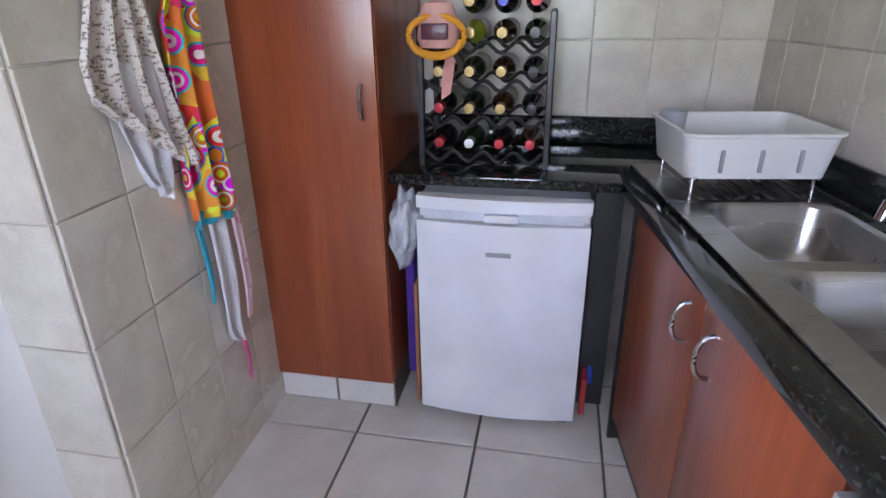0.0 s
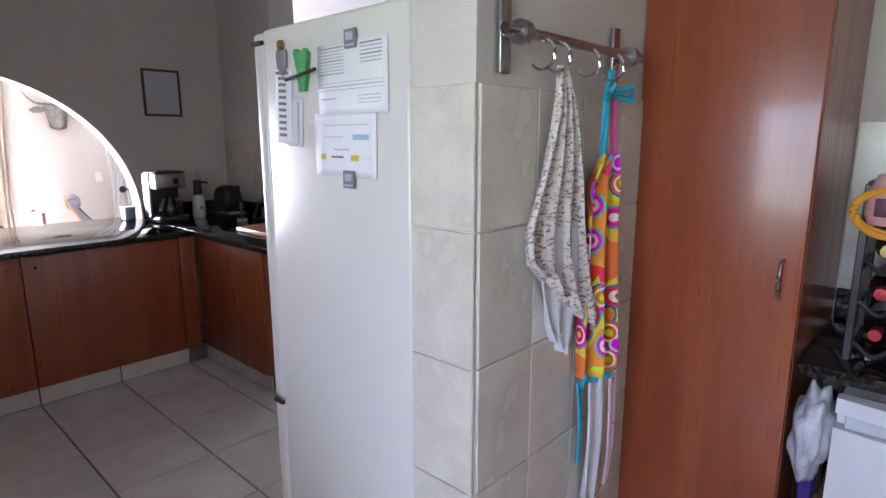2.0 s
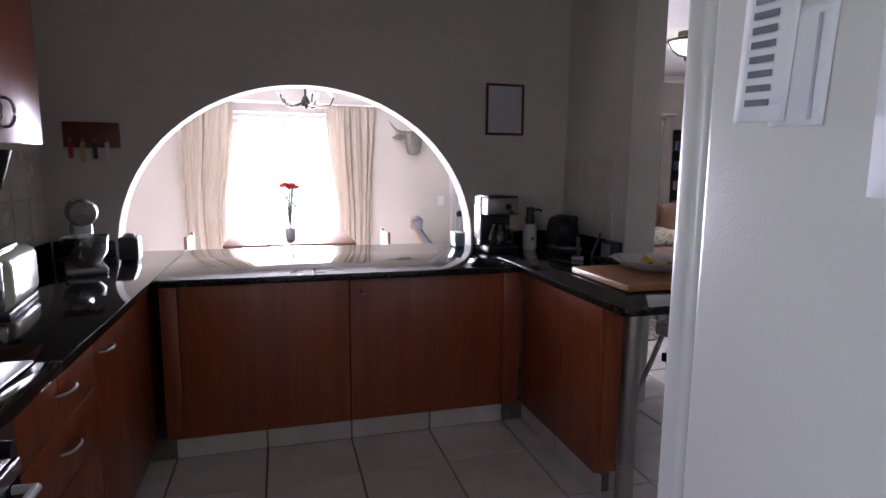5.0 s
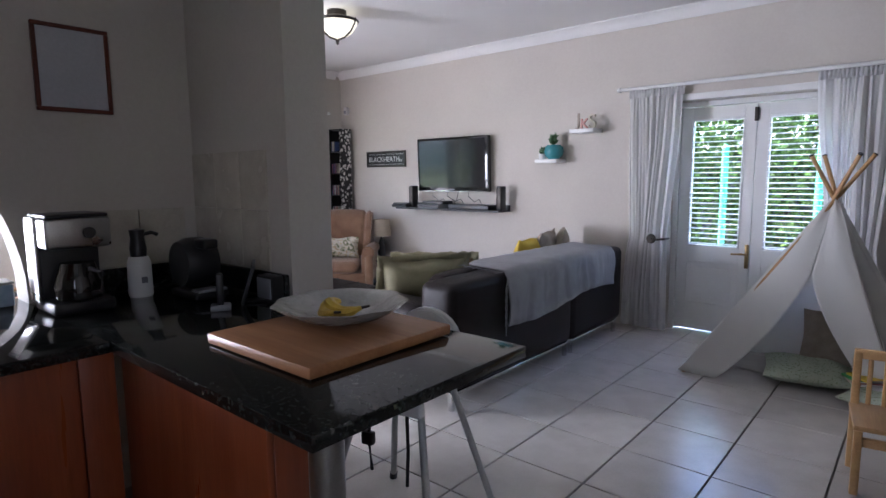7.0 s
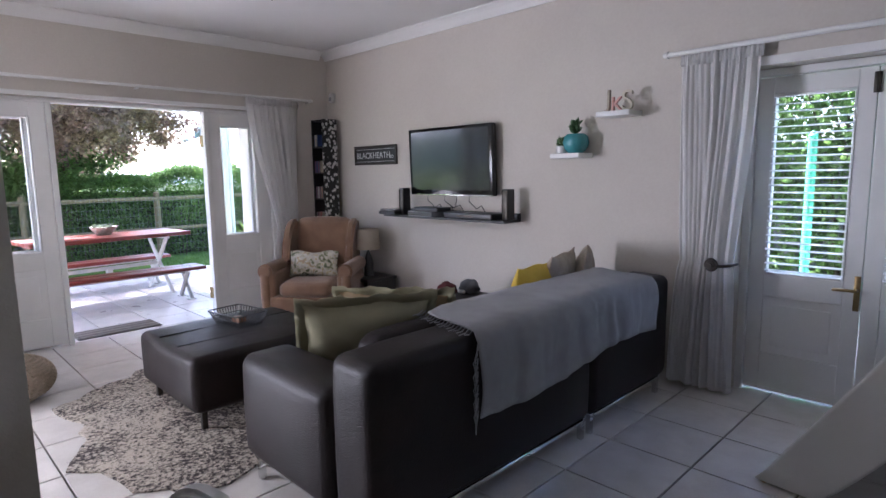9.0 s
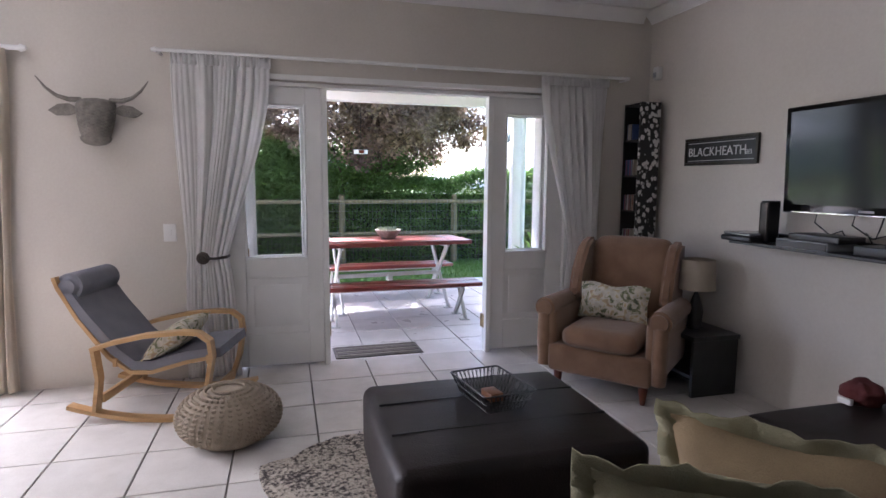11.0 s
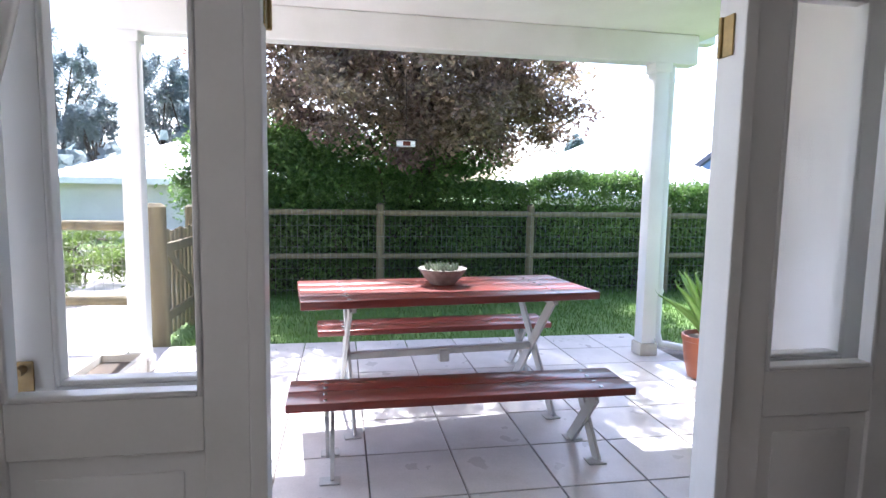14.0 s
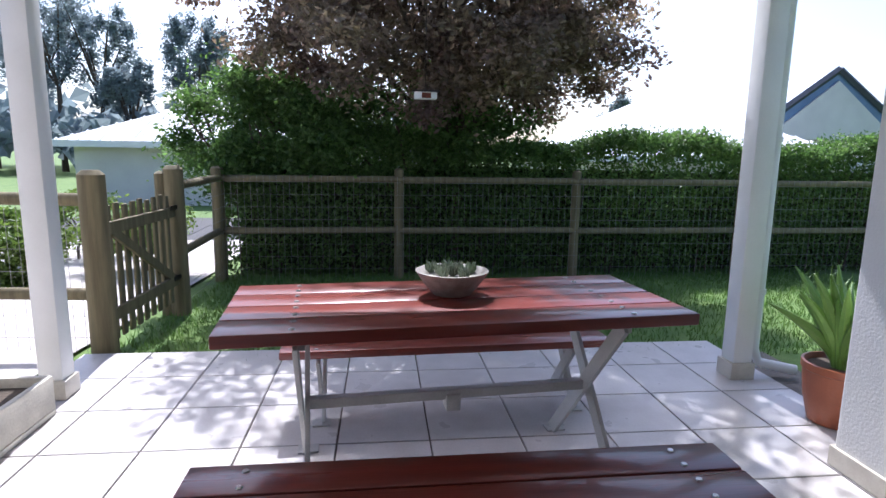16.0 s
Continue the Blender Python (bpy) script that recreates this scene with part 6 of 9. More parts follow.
# electrical board
db = thing("distribution_board", "white electrical distribution board high on the wall", "fuse box", (0.87, 2.948, 1.66))
part("cover", boxed(-0.23, 0.23, -0.018, 0, 0, 0.42, 0.005), WHITE_PLASTIC, db)
part("switch_window", boxed(-0.17, 0.17, -0.022, -0.017, 0.16, 0.24, 0.003), GREY_PLASTIC, db)
for i in range(9):
    part("breaker", boxed(-0.155 + i * 0.035, -0.125 + i * 0.035, -0.03, -0.021, 0.17, 0.23, 0.002, 1), BLACK, db)
for x in (-0.2, 0.2):
    part("screw", cyled((x, -0.022, 0.06), (x, -0.017, 0.06), 0.008, n=12), GREY_PLASTIC, db)

# hob, oven, hood
CREAM_ENAMEL = material("cream_green_enamel", (0.60, 0.63, 0.48), 0.25, 0, (0.57, 0.60, 0.45), 3, 0.2, 90, 0.01, coat=0.3)
hob = thing("hob", "stainless steel hob with four black hotplates", "hob", (0, 0, 0.9))
part("tray", boxed(-1.952, -1.272, -0.098, 0.398, 0.0005, 0.010, 0.004), STEEL, hob)
IRON = material("cast_iron_plate", (0.02, 0.018, 0.017), 0.5, 0.3, (0.04, 0.025, 0.02), 8, 0.5, 90, 0.1)
for x, y, r in ((-1.78, 0.25, 0.085), (-1.78, 0.02, 0.075), (-1.45, 0.25, 0.085), (-1.45, 0.02, 0.075)):
    p = part("hotplate", lathed([(r, 0.010), (r, 0.022), (r * 0.96, 0.025), (r * 0.3, 0.024), (0.0, 0.021)], 36, (x, y, 0)), IRON, hob)
    part("ring", lathed([(r * 1.0, 0.010), (r * 1.12, 0.011), (r * 1.12, 0.013), (r * 1.0, 0.015)], 36, (x, y, 0)), CHROME, p)
oven = thing("oven", "built-in steel oven with black glass door and knobs", "oven", (0, 0, 0))
part("body", boxed(-1.716, -1.104, YK + 0.01, 0.415, 0.10, 0.862), BLACK, oven)
panel = part("control_panel", boxed(-1.714, -1.106, 0.416, 0.436, 0.76, 0.86, 0.003), STEEL, oven)
for i in range(6):
    k = part("knob", cyled((-1.63 + i * 0.085, 0.436, 0.81), (-1.63 + i * 0.085, 0.466, 0.81), 0.021, 0.018, 20), BLACK, panel)
    part("knob_ring", cyled((-1.63 + i * 0.085, 0.4362, 0.81), (-1.63 + i * 0.085, 0.440, 0.81), 0.026, 0.026, 20), CHROME, k)
dd = part("door", boxed(-1.714, -1.106, 0.416, 0.44, 0.16, 0.755, 0.004), material("black_oven_glass", (0.006, 0.006, 0.007), 0.05, 0, None, 3, 0.1, 50, 0, rough_var=0.02), oven, "black glass oven door")
part("door_trim", boxed(-1.714, -1.106, 0.437, 0.444, 0.715, 0.753, 0.002, 1), STEEL, dd)
bm = bmesh.new()
tube(bm, [(-1.66, 0.444, 0.70), (-1.66, 0.49, 0.70), (-1.16, 0.49, 0.70), (-1.16, 0.444, 0.70)], 0.011, 10)
part("handle", bm, WHITE_PLASTIC, dd, "white bar handle")
FLOWER_CLOTH = spotted("flowered_tea_towel", (0.55, 0.64, 0.58), (0.55, 0.10, 0.13), 22, 0.16)
tt = thing("tea_towel", "pale green flowered tea towel over the oven handle", "tea towel")
bm = bmesh.new()
prof = [(0.500, 0.30), (0.503, 0.5), (0.504, 0.69), (0.497, 0.706), (0.49, 0.712), (0.483, 0.706), (0.478, 0.69), (0.476, 0.4)]
rows = [[bm.verts.new((-1.56 + 0.24 * i / 14, y + 0.006 * math.sin(i * 0.9 + z * 6), z)) for y, z in prof] for i in range(15)]
for p, q in zip(rows, rows[1:]):
    for j in range(len(prof) - 1):
        bm.faces.new((p[j], q[j], q[j + 1], p[j + 1]))
part("cloth", bm, FLOWER_CLOTH, tt).modifiers.new("thick", "SOLIDIFY").thickness = 0.003
hood = thing("extractor_hood", "white and steel extractor hood under the wall cabinet", "cooker hood", (0, 0, 0))
bm = bmesh.new()
outline(bm, [(YK + 0.005, 1.86), (0.12, 1.86), (0.27, 1.79), (0.275, 1.70), (0.25, 1.66), (YK + 0.005, 1.66)], -2.155, -1.455, "x")
part("casing", bm, material("silver_paint", (0.55, 0.55, 0.56), 0.3, 0.5), hood, smooth=False)
part("visor", boxed(-2.15, -1.46, 0.10, 0.262, 1.64, 1.659, 0.004), STEEL, hood)
for i in range(3):
    part("switch", boxed(-2.08 + i * 0.05, -2.045 + i * 0.05, 0.2735, 0.281, 1.742, 1.765, 0.003), BLACK, hood)
part("filter", boxed(-2.14, -1.47, YK + 0.03, 0.098, 1.645, 1.659, 0.003), STEEL, hood)

# things on the hob worktop
kt = thing("kettle", "cream enamel kettle with a black handle", "kettle", (-2.22, 0.02, 0.9))
part("base", lathed([(0.0, 0), (0.10, 0), (0.104, 0.01), (0.10, 0.022), (0.0, 0.024)], 32), BLACK, kt)
part("body", lathed([(0.0, 0.024), (0.10, 0.024), (0.102, 0.03), (0.092, 0.10), (0.066, 0.175), (0.05, 0.20), (0.03, 0.21), (0.0, 0.213)], 36), CREAM_ENAMEL, kt)
part("band", lathed([(0.053, 0.196), (0.056, 0.20), (0.05, 0.206)], 32), CHROME, kt)
part("handle", tubed([(0.0, -0.055, 0.185), (0, -0.06, 0.24), (0, -0.03, 0.275), (0, 0.03, 0.275), (0, 0.075, 0.24), (0, 0.10, 0.17), (0, 0.095, 0.10)], 0.012, 10), BLACK, kt)
part("spout", tubed([(0.0, -0.07, 0.14), (0, -0.10, 0.17), (0, -0.12, 0.18)], [0.022, 0.018, 0.014], 10), CREAM_ENAMEL, kt)
part("lid_knob", lathed([(0.0, 0.213), (0.008, 0.215), (0.014, 0.228), (0.0, 0.236)], 16), BLACK, kt)
to = thing("toaster", "cream enamel two-slot toaster with a chrome end", "toaster", (-2.64, 0.03, 0.9), 8)
to.matrix_basis = to.matrix_basis @ Matrix.Diagonal((1.4, 1.15, 1.05, 1))
part("shell", boxed(-0.16, 0.145, -0.09, 0.09, 0.02, 0.205, 0.04, 5), CREAM_ENAMEL, to)
part("end_panel", boxed(-0.163, -0.15, -0.075, 0.075, 0.03, 0.19, 0.005), CHROME, to)
part("end_panel", boxed(0.143, 0.156, -0.075, 0.075, 0.03, 0.19, 0.005), CHROME, to)
part("top_plate", boxed(-0.14, 0.13, -0.055, 0.055, 0.203, 0.21, 0.003), CHROME, to)
for y in (-0.028, 0.028):
    part("slot", boxed(-0.12, 0.11, y - 0.013, y + 0.013, 0.2101, 0.2125), BLACK, to)
for y in (-0.035, 0.035):
    part("lever", boxed(0.156, 0.175, y - 0.012, y + 0.012, 0.12, 0.14, 0.004), CHROME, to)
    part("dial", cyled((0.156, y, 0.07), (0.17, y, 0.07), 0.014, n=16), CHROME, to)
part("base", boxed(-0.15, 0.14, -0.08, 0.08, 0, 0.022, 0.004), BLACK, to)
mx_ = thing("stand_mixer", "silver stand mixer with a steel bowl", "mixer", (-3.42, 0.10, 0.9), 20)
SILVER = material("silver_enamel", (0.42, 0.42, 0.41), 0.25, 0.4)
part("base", boxed(-0.17, 0.13, -0.09, 0.09, 0, 0.035, 0.016, 3), SILVER, mx_)
part("column", boxed(-0.165, -0.085, -0.05, 0.05, 0.03, 0.24, 0.025, 3), SILVER, mx_)
part("head", lathed([(0.0, -0.19), (0.045, -0.18), (0.068, -0.1), (0.07, 0.02), (0.055, 0.11), (0.0, 0.135)], 28), SILVER, mx_).matrix_basis = Matrix.Translation((0.0, 0, 0.295)) @ Matrix.Rotation(radians(90), 4, "Y")
part("mixing_bowl", lathed([(0.05, 0.04), (0.06, 0.045), (0.095, 0.10), (0.105, 0.18), (0.109, 0.182), (0.101, 0.182), (0.09, 0.1), (0.0, 0.06)], 32, (0.055, 0, 0)), STEEL, mx_)
part("bowl_handle", tubed([(0.15, -0.02, 0.16), (0.2, -0.03, 0.15), (0.2, -0.03, 0.10), (0.15, -0.02, 0.08)], 0.007, 8), STEEL, mx_)
kr = thing("key_rack", "dark wooden key rack with hanging keys", "key rack", (XA, 0.03, 1.59))
part("board", boxed(0.002, 0.02, -0.13, 0.15, -0.07, 0.07, 0.004), CHERRY_EDGE, kr)
for i, c in enumerate(("red", "gold", "black", "white")):
    y = -0.09 + i * 0.06
    part("hook", tubed([(0.02, y, -0.03), (0.04, y, -0.04), (0.045, y, -0.02)], 0.003, 6), BRASS, kr)
    part("key", boxed(0.036, 0.042, y - 0.012, y + 0.012, -0.13 - 0.02 * (i % 2), -0.04, 0.003), CAPS[c], kr)
fn = thing("funnel", "dark conical utensil hanging from the wall cabinet", "utensil", (-2.98, -0.05, 1.34))
part("cone", lathed([(0.004, -0.02), (0.012, 0.02), (0.05, 0.14), (0.0, 0.145)], 20), DARK_METAL, fn)
for y0, lab in ((-0.06, "small dark jar behind the mixer"), (0.22, "small dark speaker box beside the arch")):
    e = thing("canister", lab, "canister", (-3.78, y0, 0.9))
    part("body", boxed(-0.05, 0.05, -0.05, 0.05, 0, 0.13, 0.012, 3) if y0 > 0 else lathed([(0.0, 0), (0.045, 0), (0.05, 0.01), (0.05, 0.12), (0.03, 0.14), (0.0, 0.14)], 24), BLACK, e)
    part("lid", lathed([(0.0, 0.13), (0.03, 0.131), (0.028, 0.145), (0.0, 0.15)], 20), GREY_PLASTIC, e)
sk = thing("wall_socket", "white double wall socket above the worktop", "socket", (-2.25, YK + 0.03, 1.12))
part("plate", boxed(-0.075, 0.075, -0.02, 0.0, -0.045, 0.045, 0.004), WHITE_PLASTIC, sk)
for x in (-0.035, 0.035):
    part("switch", boxed(x - 0.012, x + 0.012, 0.0, 0.006, -0.015, 0.015, 0.002, 1), WHITE_PLASTIC, sk)

# things on the counter beside the arch
cm = thing("coffee_maker", "steel and black filter coffee maker", "coffee maker", (-3.66, 2.37, 0.9), 0)
part("base", boxed(-0.11, 0.12, -0.10, 0.10, 0, 0.045, 0.01, 3), BLACK, cm)
part("tower", boxed(-0.115, -0.02, -0.10, 0.10, 0.04, 0.26, 0.008, 2), BLACK, cm)
part("head", boxed(-0.115, 0.11, -0.105, 0.105, 0.235, 0.345, 0.012, 3), STEEL, cm)
part("lid", boxed(-0.11, 0.105, -0.1, 0.1, 0.345, 0.358, 0.006, 2), BLACK, cm)
part("side_panel", boxed(-0.117, 0.0, -0.112, -0.1, 0.03, 0.345, 0.004), STEEL, cm)
part("carafe", lathed([(0.05, 0.047), (0.075, 0.05), (0.08, 0.10), (0.06, 0.16), (0.055, 0.18), (0.0, 0.185)], 28, (0.055, 0, 0)), material("dark_carafe_glass", (0.012, 0.010, 0.009), 0.06, 0, None, 3, 0.1, 50, 0, rough_var=0.02), cm)
part("carafe_handle", tubed([(0.12, 0.02, 0.16), (0.17, 0.04, 0.15), (0.17, 0.04, 0.08), (0.125, 0.02, 0.07)], 0.009, 8), BLACK, cm)
part("dial", cyled((0.108, 0.03, 0.29), (0.12, 0.03, 0.29), 0.02, n=20), BLACK, cm)
fb = thing("bottle_warmer", "white baby bottle warmer with a dark lid", "bottle warmer", (-3.70, 2.62, 0.9))
part("body", lathed([(0.0, 0), (0.042, 0), (0.047, 0.01), (0.045, 0.14), (0.036, 0.165), (0.0, 0.168)], 24), WHITE_PLASTIC, fb)
part("lid", lathed([(0.03, 0.165), (0.032, 0.2), (0.026, 0.24), (0.03, 0.275), (0.0, 0.28)], 20), BLACK, fb)
part("spout", tubed([(0, 0.0, 0.25), (0.02, 0.05, 0.262), (0.03, 0.07, 0.25)], 0.008, 8), BLACK, fb)
part("logo_bar", boxed(0.044, 0.0475, -0.012, 0.012, 0.06, 0.085, 0.002, 1), INK, fb)
cf = thing("capsule_machine", "round black capsule coffee machine", "coffee machine", (-3.55, 2.78, 0.9))
part("body", lathed([(0.0, -0.07), (0.09, -0.066), (0.105, -0.03), (0.105, 0.03), (0.09, 0.066), (0.0, 0.07)], 36), BLACK, cf).matrix_basis = Matrix.Translation((0, 0, 0.135)) @ Matrix.Rotation(radians(90), 4, "X")
part("foot", boxed(-0.08, 0.14, -0.07, 0.07, 0, 0.03, 0.01, 3), BLACK, cf)
part("nozzle", boxed(0.06, 0.15, -0.03, 0.03, 0.2, 0.24, 0.01, 3), BLACK, cf)
part("drip_tray", boxed(0.08, 0.15, -0.06, 0.06, 0.03, 0.04, 0.004), GREY_PLASTIC, cf)
tb = thing("tablet", "grey tablet leaning against the upstand", "tablet", (-3.27, 2.83, 0.9), -32)
m = Matrix.Translation((0, 0, 0.004)) @ Matrix.Rotation(radians(-18), 4, "X")
part("case", boxed(-0.10, 0.10, -0.006, 0.006, 0, 0.155, 0.005, 2, m), BLACK, tb)
part("screen", boxed(-0.088, 0.088, -0.0078, -0.0058, 0.012, 0.143, 0, 2, m), material("grey_screen", (0.12, 0.12, 0.135), 0.15, 0, None, 3, 0.1, 50, 0), tb)
part("stand", boxed(-0.03, 0.03, 0.0, 0.09, 0, 0.006, 0.002, 1), BLACK, tb)
ph = thing("cordless_phone", "black cordless phone on a charging cradle", "phone", (-3.20, 2.70, 0.9), -30)
part("cradle", boxed(-0.03, 0.03, -0.035, 0.035, 0, 0.022, 0.006, 2), GREY_PLASTIC, ph)
part("handset", boxed(-0.022, 0.022, -0.012, 0.012, 0.018, 0.135, 0.006, 2), BLACK, ph)
bx = thing("speaker", "black box speaker at the end of the short wall", "speaker", (-3.21, 2.915, 0.9))
part("case", boxed(-0.055, 0.055, -0.028, 0.028, 0.0, 0.10, 0.008, 2), BLACK, bx)
part("grille", boxed(-0.048, 0.048, -0.031, -0.027, 0.01, 0.09, 0.003), GREY_PLASTIC, bx)
ic = thing("glass_box", "clear plastic box beside the arch, caught blue light in its colour", "box", (-3.95, 2.20, 0.9))
# the blue light caught by the clear box is put into its base colour
part("box", boxed(-0.06, 0.06, -0.035, 0.035, 0.0, 0.085, 0.006, 2), material("plastic_with_blue_light", (0.42, 0.55, 0.68), 0.12, 0, (0.35, 0.48, 0.62), 20, 0.5, 60, 0.0), ic)
part("lid", boxed(-0.063, 0.063, -0.038, 0.038, 0.085, 0.095, 0.003), WHITE_PLASTIC, ic)

# chopping board, fruit bowl, bananas
BOARD = wood("oak_board", (0.36, 0.17, 0.065), (0.27, 0.115, 0.04), 0.45, "x", 5, 0.0)
cb = thing("chopping_board", "thick oiled wooden chopping board on the counter", "chopping board", (-2.57, 2.71, 0.9))
part("board", boxed(-0.245, 0.245, -0.26, 0.26, 0.004, 0.036, 0.007, 2), BOARD, cb)
for x in (-0.2, 0.2):
    for y in (-0.2, 0.2):
        part("foot", cyled((x, y, 0), (x, y, 0.006), 0.012, n=10), BLACK, cb)
fbowl = thing("fruit_bowl", "white hammered glass bowl with a wavy rim", "bowl", (-2.62, 2.79, 0.936))
MILK = material("milky_glass", (0.62, 0.62, 0.58), 0.12, 0, (0.55, 0.55, 0.51), 14, 0.4, 60, 0.25, 45, trans=0.35)
wav = lambda a, k: 1 + 0.035 * (k / 6) ** 2 * math.sin(9 * a + 0.5) + 0.02 * (k / 6) * math.sin(5 * a)
part("bowl", lathed([(0.0, 0.0), (0.07, 0.0), (0.09, 0.004), (0.135, 0.018), (0.175, 0.040), (0.202, 0.058), (0.206, 0.061), (0.199, 0.062), (0.17, 0.047), (0.13, 0.026), (0.085, 0.012), (0.0, 0.009)], 64, wave=lambda a, k: wav(a, min(k, 6))), MILK, fbowl)
BANANA = material("ripe_banana", (0.62, 0.42, 0.04), 0.5, 0, (0.45, 0.28, 0.03), 14, 0.5, 90, 0.03)
for i in range(2):
    e = thing("banana", "ripe yellow banana in the glass bowl", "banana", (-2.64 + 0.035 * i, 2.76 + 0.03 * i, 0.958 + 0.006 * i), 150 + 48 * i, "bananas")
    arcp = [(0.085 * math.cos(t), 0.085 * math.sin(t) - 0.07, 0.012 + 0.01 * math.sin(3 * t)) for t in np.linspace(0.3, 2.3, 12)]
    part("fruit", tubed(arcp, [0.008, 0.014, 0.019, 0.021, 0.022, 0.022, 0.022, 0.021, 0.019, 0.016, 0.010, 0.006], 8), BANANA, e)
    part("stalk", tubed([arcp[-1], tuple(Vector(arcp[-1]) + Vector((-0.02, -0.015, 0.004)))], [0.005, 0.004], 6), DARK_METAL, e, "dark banana stalk")


# pictures
def picture(name, label, wall_axis, at, w, h, frame_mat, inner, border, depth=0.02):
    e = thing(name, label, "picture", at)
    if wall_axis == "y":
        e.matrix_basis = Matrix.Translation(at)
    else:
        e.matrix_basis = Matrix.Translation(at) @ Matrix.Rotation(radians(90), 4, "Z")
    for a, b, c, d in ((-w / 2, w / 2, h / 2 - border, h / 2), (-w / 2, w / 2, -h / 2, -h / 2 + border), (-w / 2, -w / 2 + border, -h / 2 + border, h / 2 - border), (w / 2 - border, w / 2, -h / 2 + border, h / 2 - border)):
        part("frame_bar", boxed(a, b, -depth, -0.001, c, d, 0.003, 1), frame_mat, e)
    part("backing", boxed(-w / 2 + border, w / 2 - border, -depth * 0.6, -0.001, -h / 2 + border, h / 2 - border), inner, e)
    return e


picture("framed_print", "dark framed pale print on the arch wall", "x", (XA + 0.0015, 2.50, 1.815), 0.27, 0.335, CHERRY_EDGE, material("pale_print", (0.46, 0.47, 0.49), 0.5, 0, (0.5, 0.5, 0.52), 5, 0.3, 80, 0), 0.016)

# high chair below the breakfast counter
hc = thing("high_chair", "white plastic high chair on splayed grey legs", "high chair", (-2.74, 3.20, 0), 12)
part("seat", boxed(-0.15, 0.15, -0.14, 0.16, 0.56, 0.62, 0.03, 4), WHITE_PLASTIC, hc)
bm = bmesh.new()
outline(bm, [(-0.15, 0.60)] + [(0.15 * math.cos(t), 0.71 + 0.14 * math.sin(t)) for t in np.linspace(math.pi, 0, 15)] + [(0.15, 0.60)], 0.15, 0.19, "y")
bmesh.ops.bevel(bm, geom=bm.edges[:], offset=0.01, segments=2, affect="EDGES")
part("backrest", bm, WHITE_PLASTIC, hc)
part("apron", boxed(-0.16, 0.16, -0.17, -0.135, 0.53, 0.60, 0.012, 3), WHITE_PLASTIC, hc)
for sx in (-1, 1):
    part("arm", boxed(sx * 0.16 - 0.015, sx * 0.16 + 0.015, -0.16, 0.17, 0.6, 0.70, 0.012, 3), WHITE_PLASTIC, hc)
    for sy in (-1, 1):
        lg = part("leg", cyled((sx * 0.13, sy * 0.12, 0.56), (sx * 0.25, sy * 0.26, 0.01), 0.014, n=12), GREY_STEEL, hc)
        part("rubber_foot", cyled((sx * 0.246, sy * 0.256, 0.03), (sx * 0.252, sy * 0.262, 0.0), 0.018, n=12), BLACK, lg)
part("strap", tubed([(-0.05, -0.17, 0.55), (-0.06, -0.18, 0.42), (-0.05, -0.175, 0.3)], 0.007, 6), BLACK, hc, "dark hanging strap")
part("strap", tubed([(0.09, -0.15, 0.55), (0.1, -0.16, 0.4), (0.09, -0.155, 0.26)], 0.007, 6), BLACK, hc, "dark hanging strap")
part("buckle", boxed(-0.085, -0.035, -0.195, -0.165, 0.40, 0.45, 0.008, 2), BLACK, hc)

# scullery window behind
sw = thing("window_1", "white framed scullery window", "window", kind="structure")
for a, b, c, d in ((-0.15, -0.10, 0.95, 2.15), (1.10, 1.15, 0.95, 2.15), (-0.10, 1.10, 0.95, 1.0), (-0.10, 1.10, 2.1, 2.15), (0.48, 0.52, 1.0, 2.1)):
    part("window_frame", boxed(a, b, -1.16, -1.11, c + 0.001, d - 0.001, 0.004), WHITE, sw)
p = part("pane", boxed(-0.10, 1.10, -1.137, -1.133, 1.0, 2.1), GLASS, sw, "clear glass", False)
p.visible_shadow = False

# ---- living room ----
def soft_box(x0, x1, y0, y1, z0, z1, r=0.04, puff=0.012, seed=0):
    """An upholstered block: rounded edges and a slight swell."""
    bm = bmesh.new()
    box(bm, x0, x1, y0, y1, z0, z1, r, 4)
    bmesh.ops.subdivide_edges(bm, edges=[e for e in bm.edges if e.calc_length() > 0.12], cuts=5, use_grid_fill=True)
    c = Vector(((x0 + x1) / 2, (y0 + y1) / 2, (z0 + z1) / 2))
    h = Vector(((x1 - x0) / 2, (y1 - y0) / 2, (z1 - z0) / 2))
    for v in bm.verts:
        d = v.co - c
        u = [abs(d[i]) / h[i] for i in range(3)]
        i = max(range(3), key=lambda q: u[q])
        o = [1 - u[q] ** 3 for q in range(3) if q != i]
        v.co[i] += math.copysign(puff * max(0, o[0]) ** 0.5 * max(0, o[1]) ** 0.5, d[i]) + 0.004 * noise.noise(v.co * 6 + Vector((seed, 0, 0)))
    return bm


sofa = thing("sofa", "dark brown leather corner sofa module with one arm", "sofa", group="corner sofa modules")
part("back", soft_box(-3.53, -3.27, 4.12, 5.545, 0.12, 0.755, 0.045, 0.012, 1), LEATHER, sofa)
part("arm", soft_box(-4.24, -3.535, 4.10, 4.36, 0.12, 0.60, 0.05, 0.014, 2), LEATHER, sofa)
part("seat_base", soft_box(-4.22, -3.535, 4.365, 5.54, 0.12, 0.30, 0.02, 0.004, 3), LEATHER, sofa)
for a, b in ((4.365, 4.95), (4.955, 5.54)):
    part("seat_cushion", soft_box(-4.24, -3.54, a, b, 0.30, 0.43, 0.04, 0.014, a), LEATHER, sofa)
    part("back_cushion", soft_box(-3.70, -3.545, a, b, 0.43, 0.74, 0.05, 0.02, b), LEATHER, sofa)
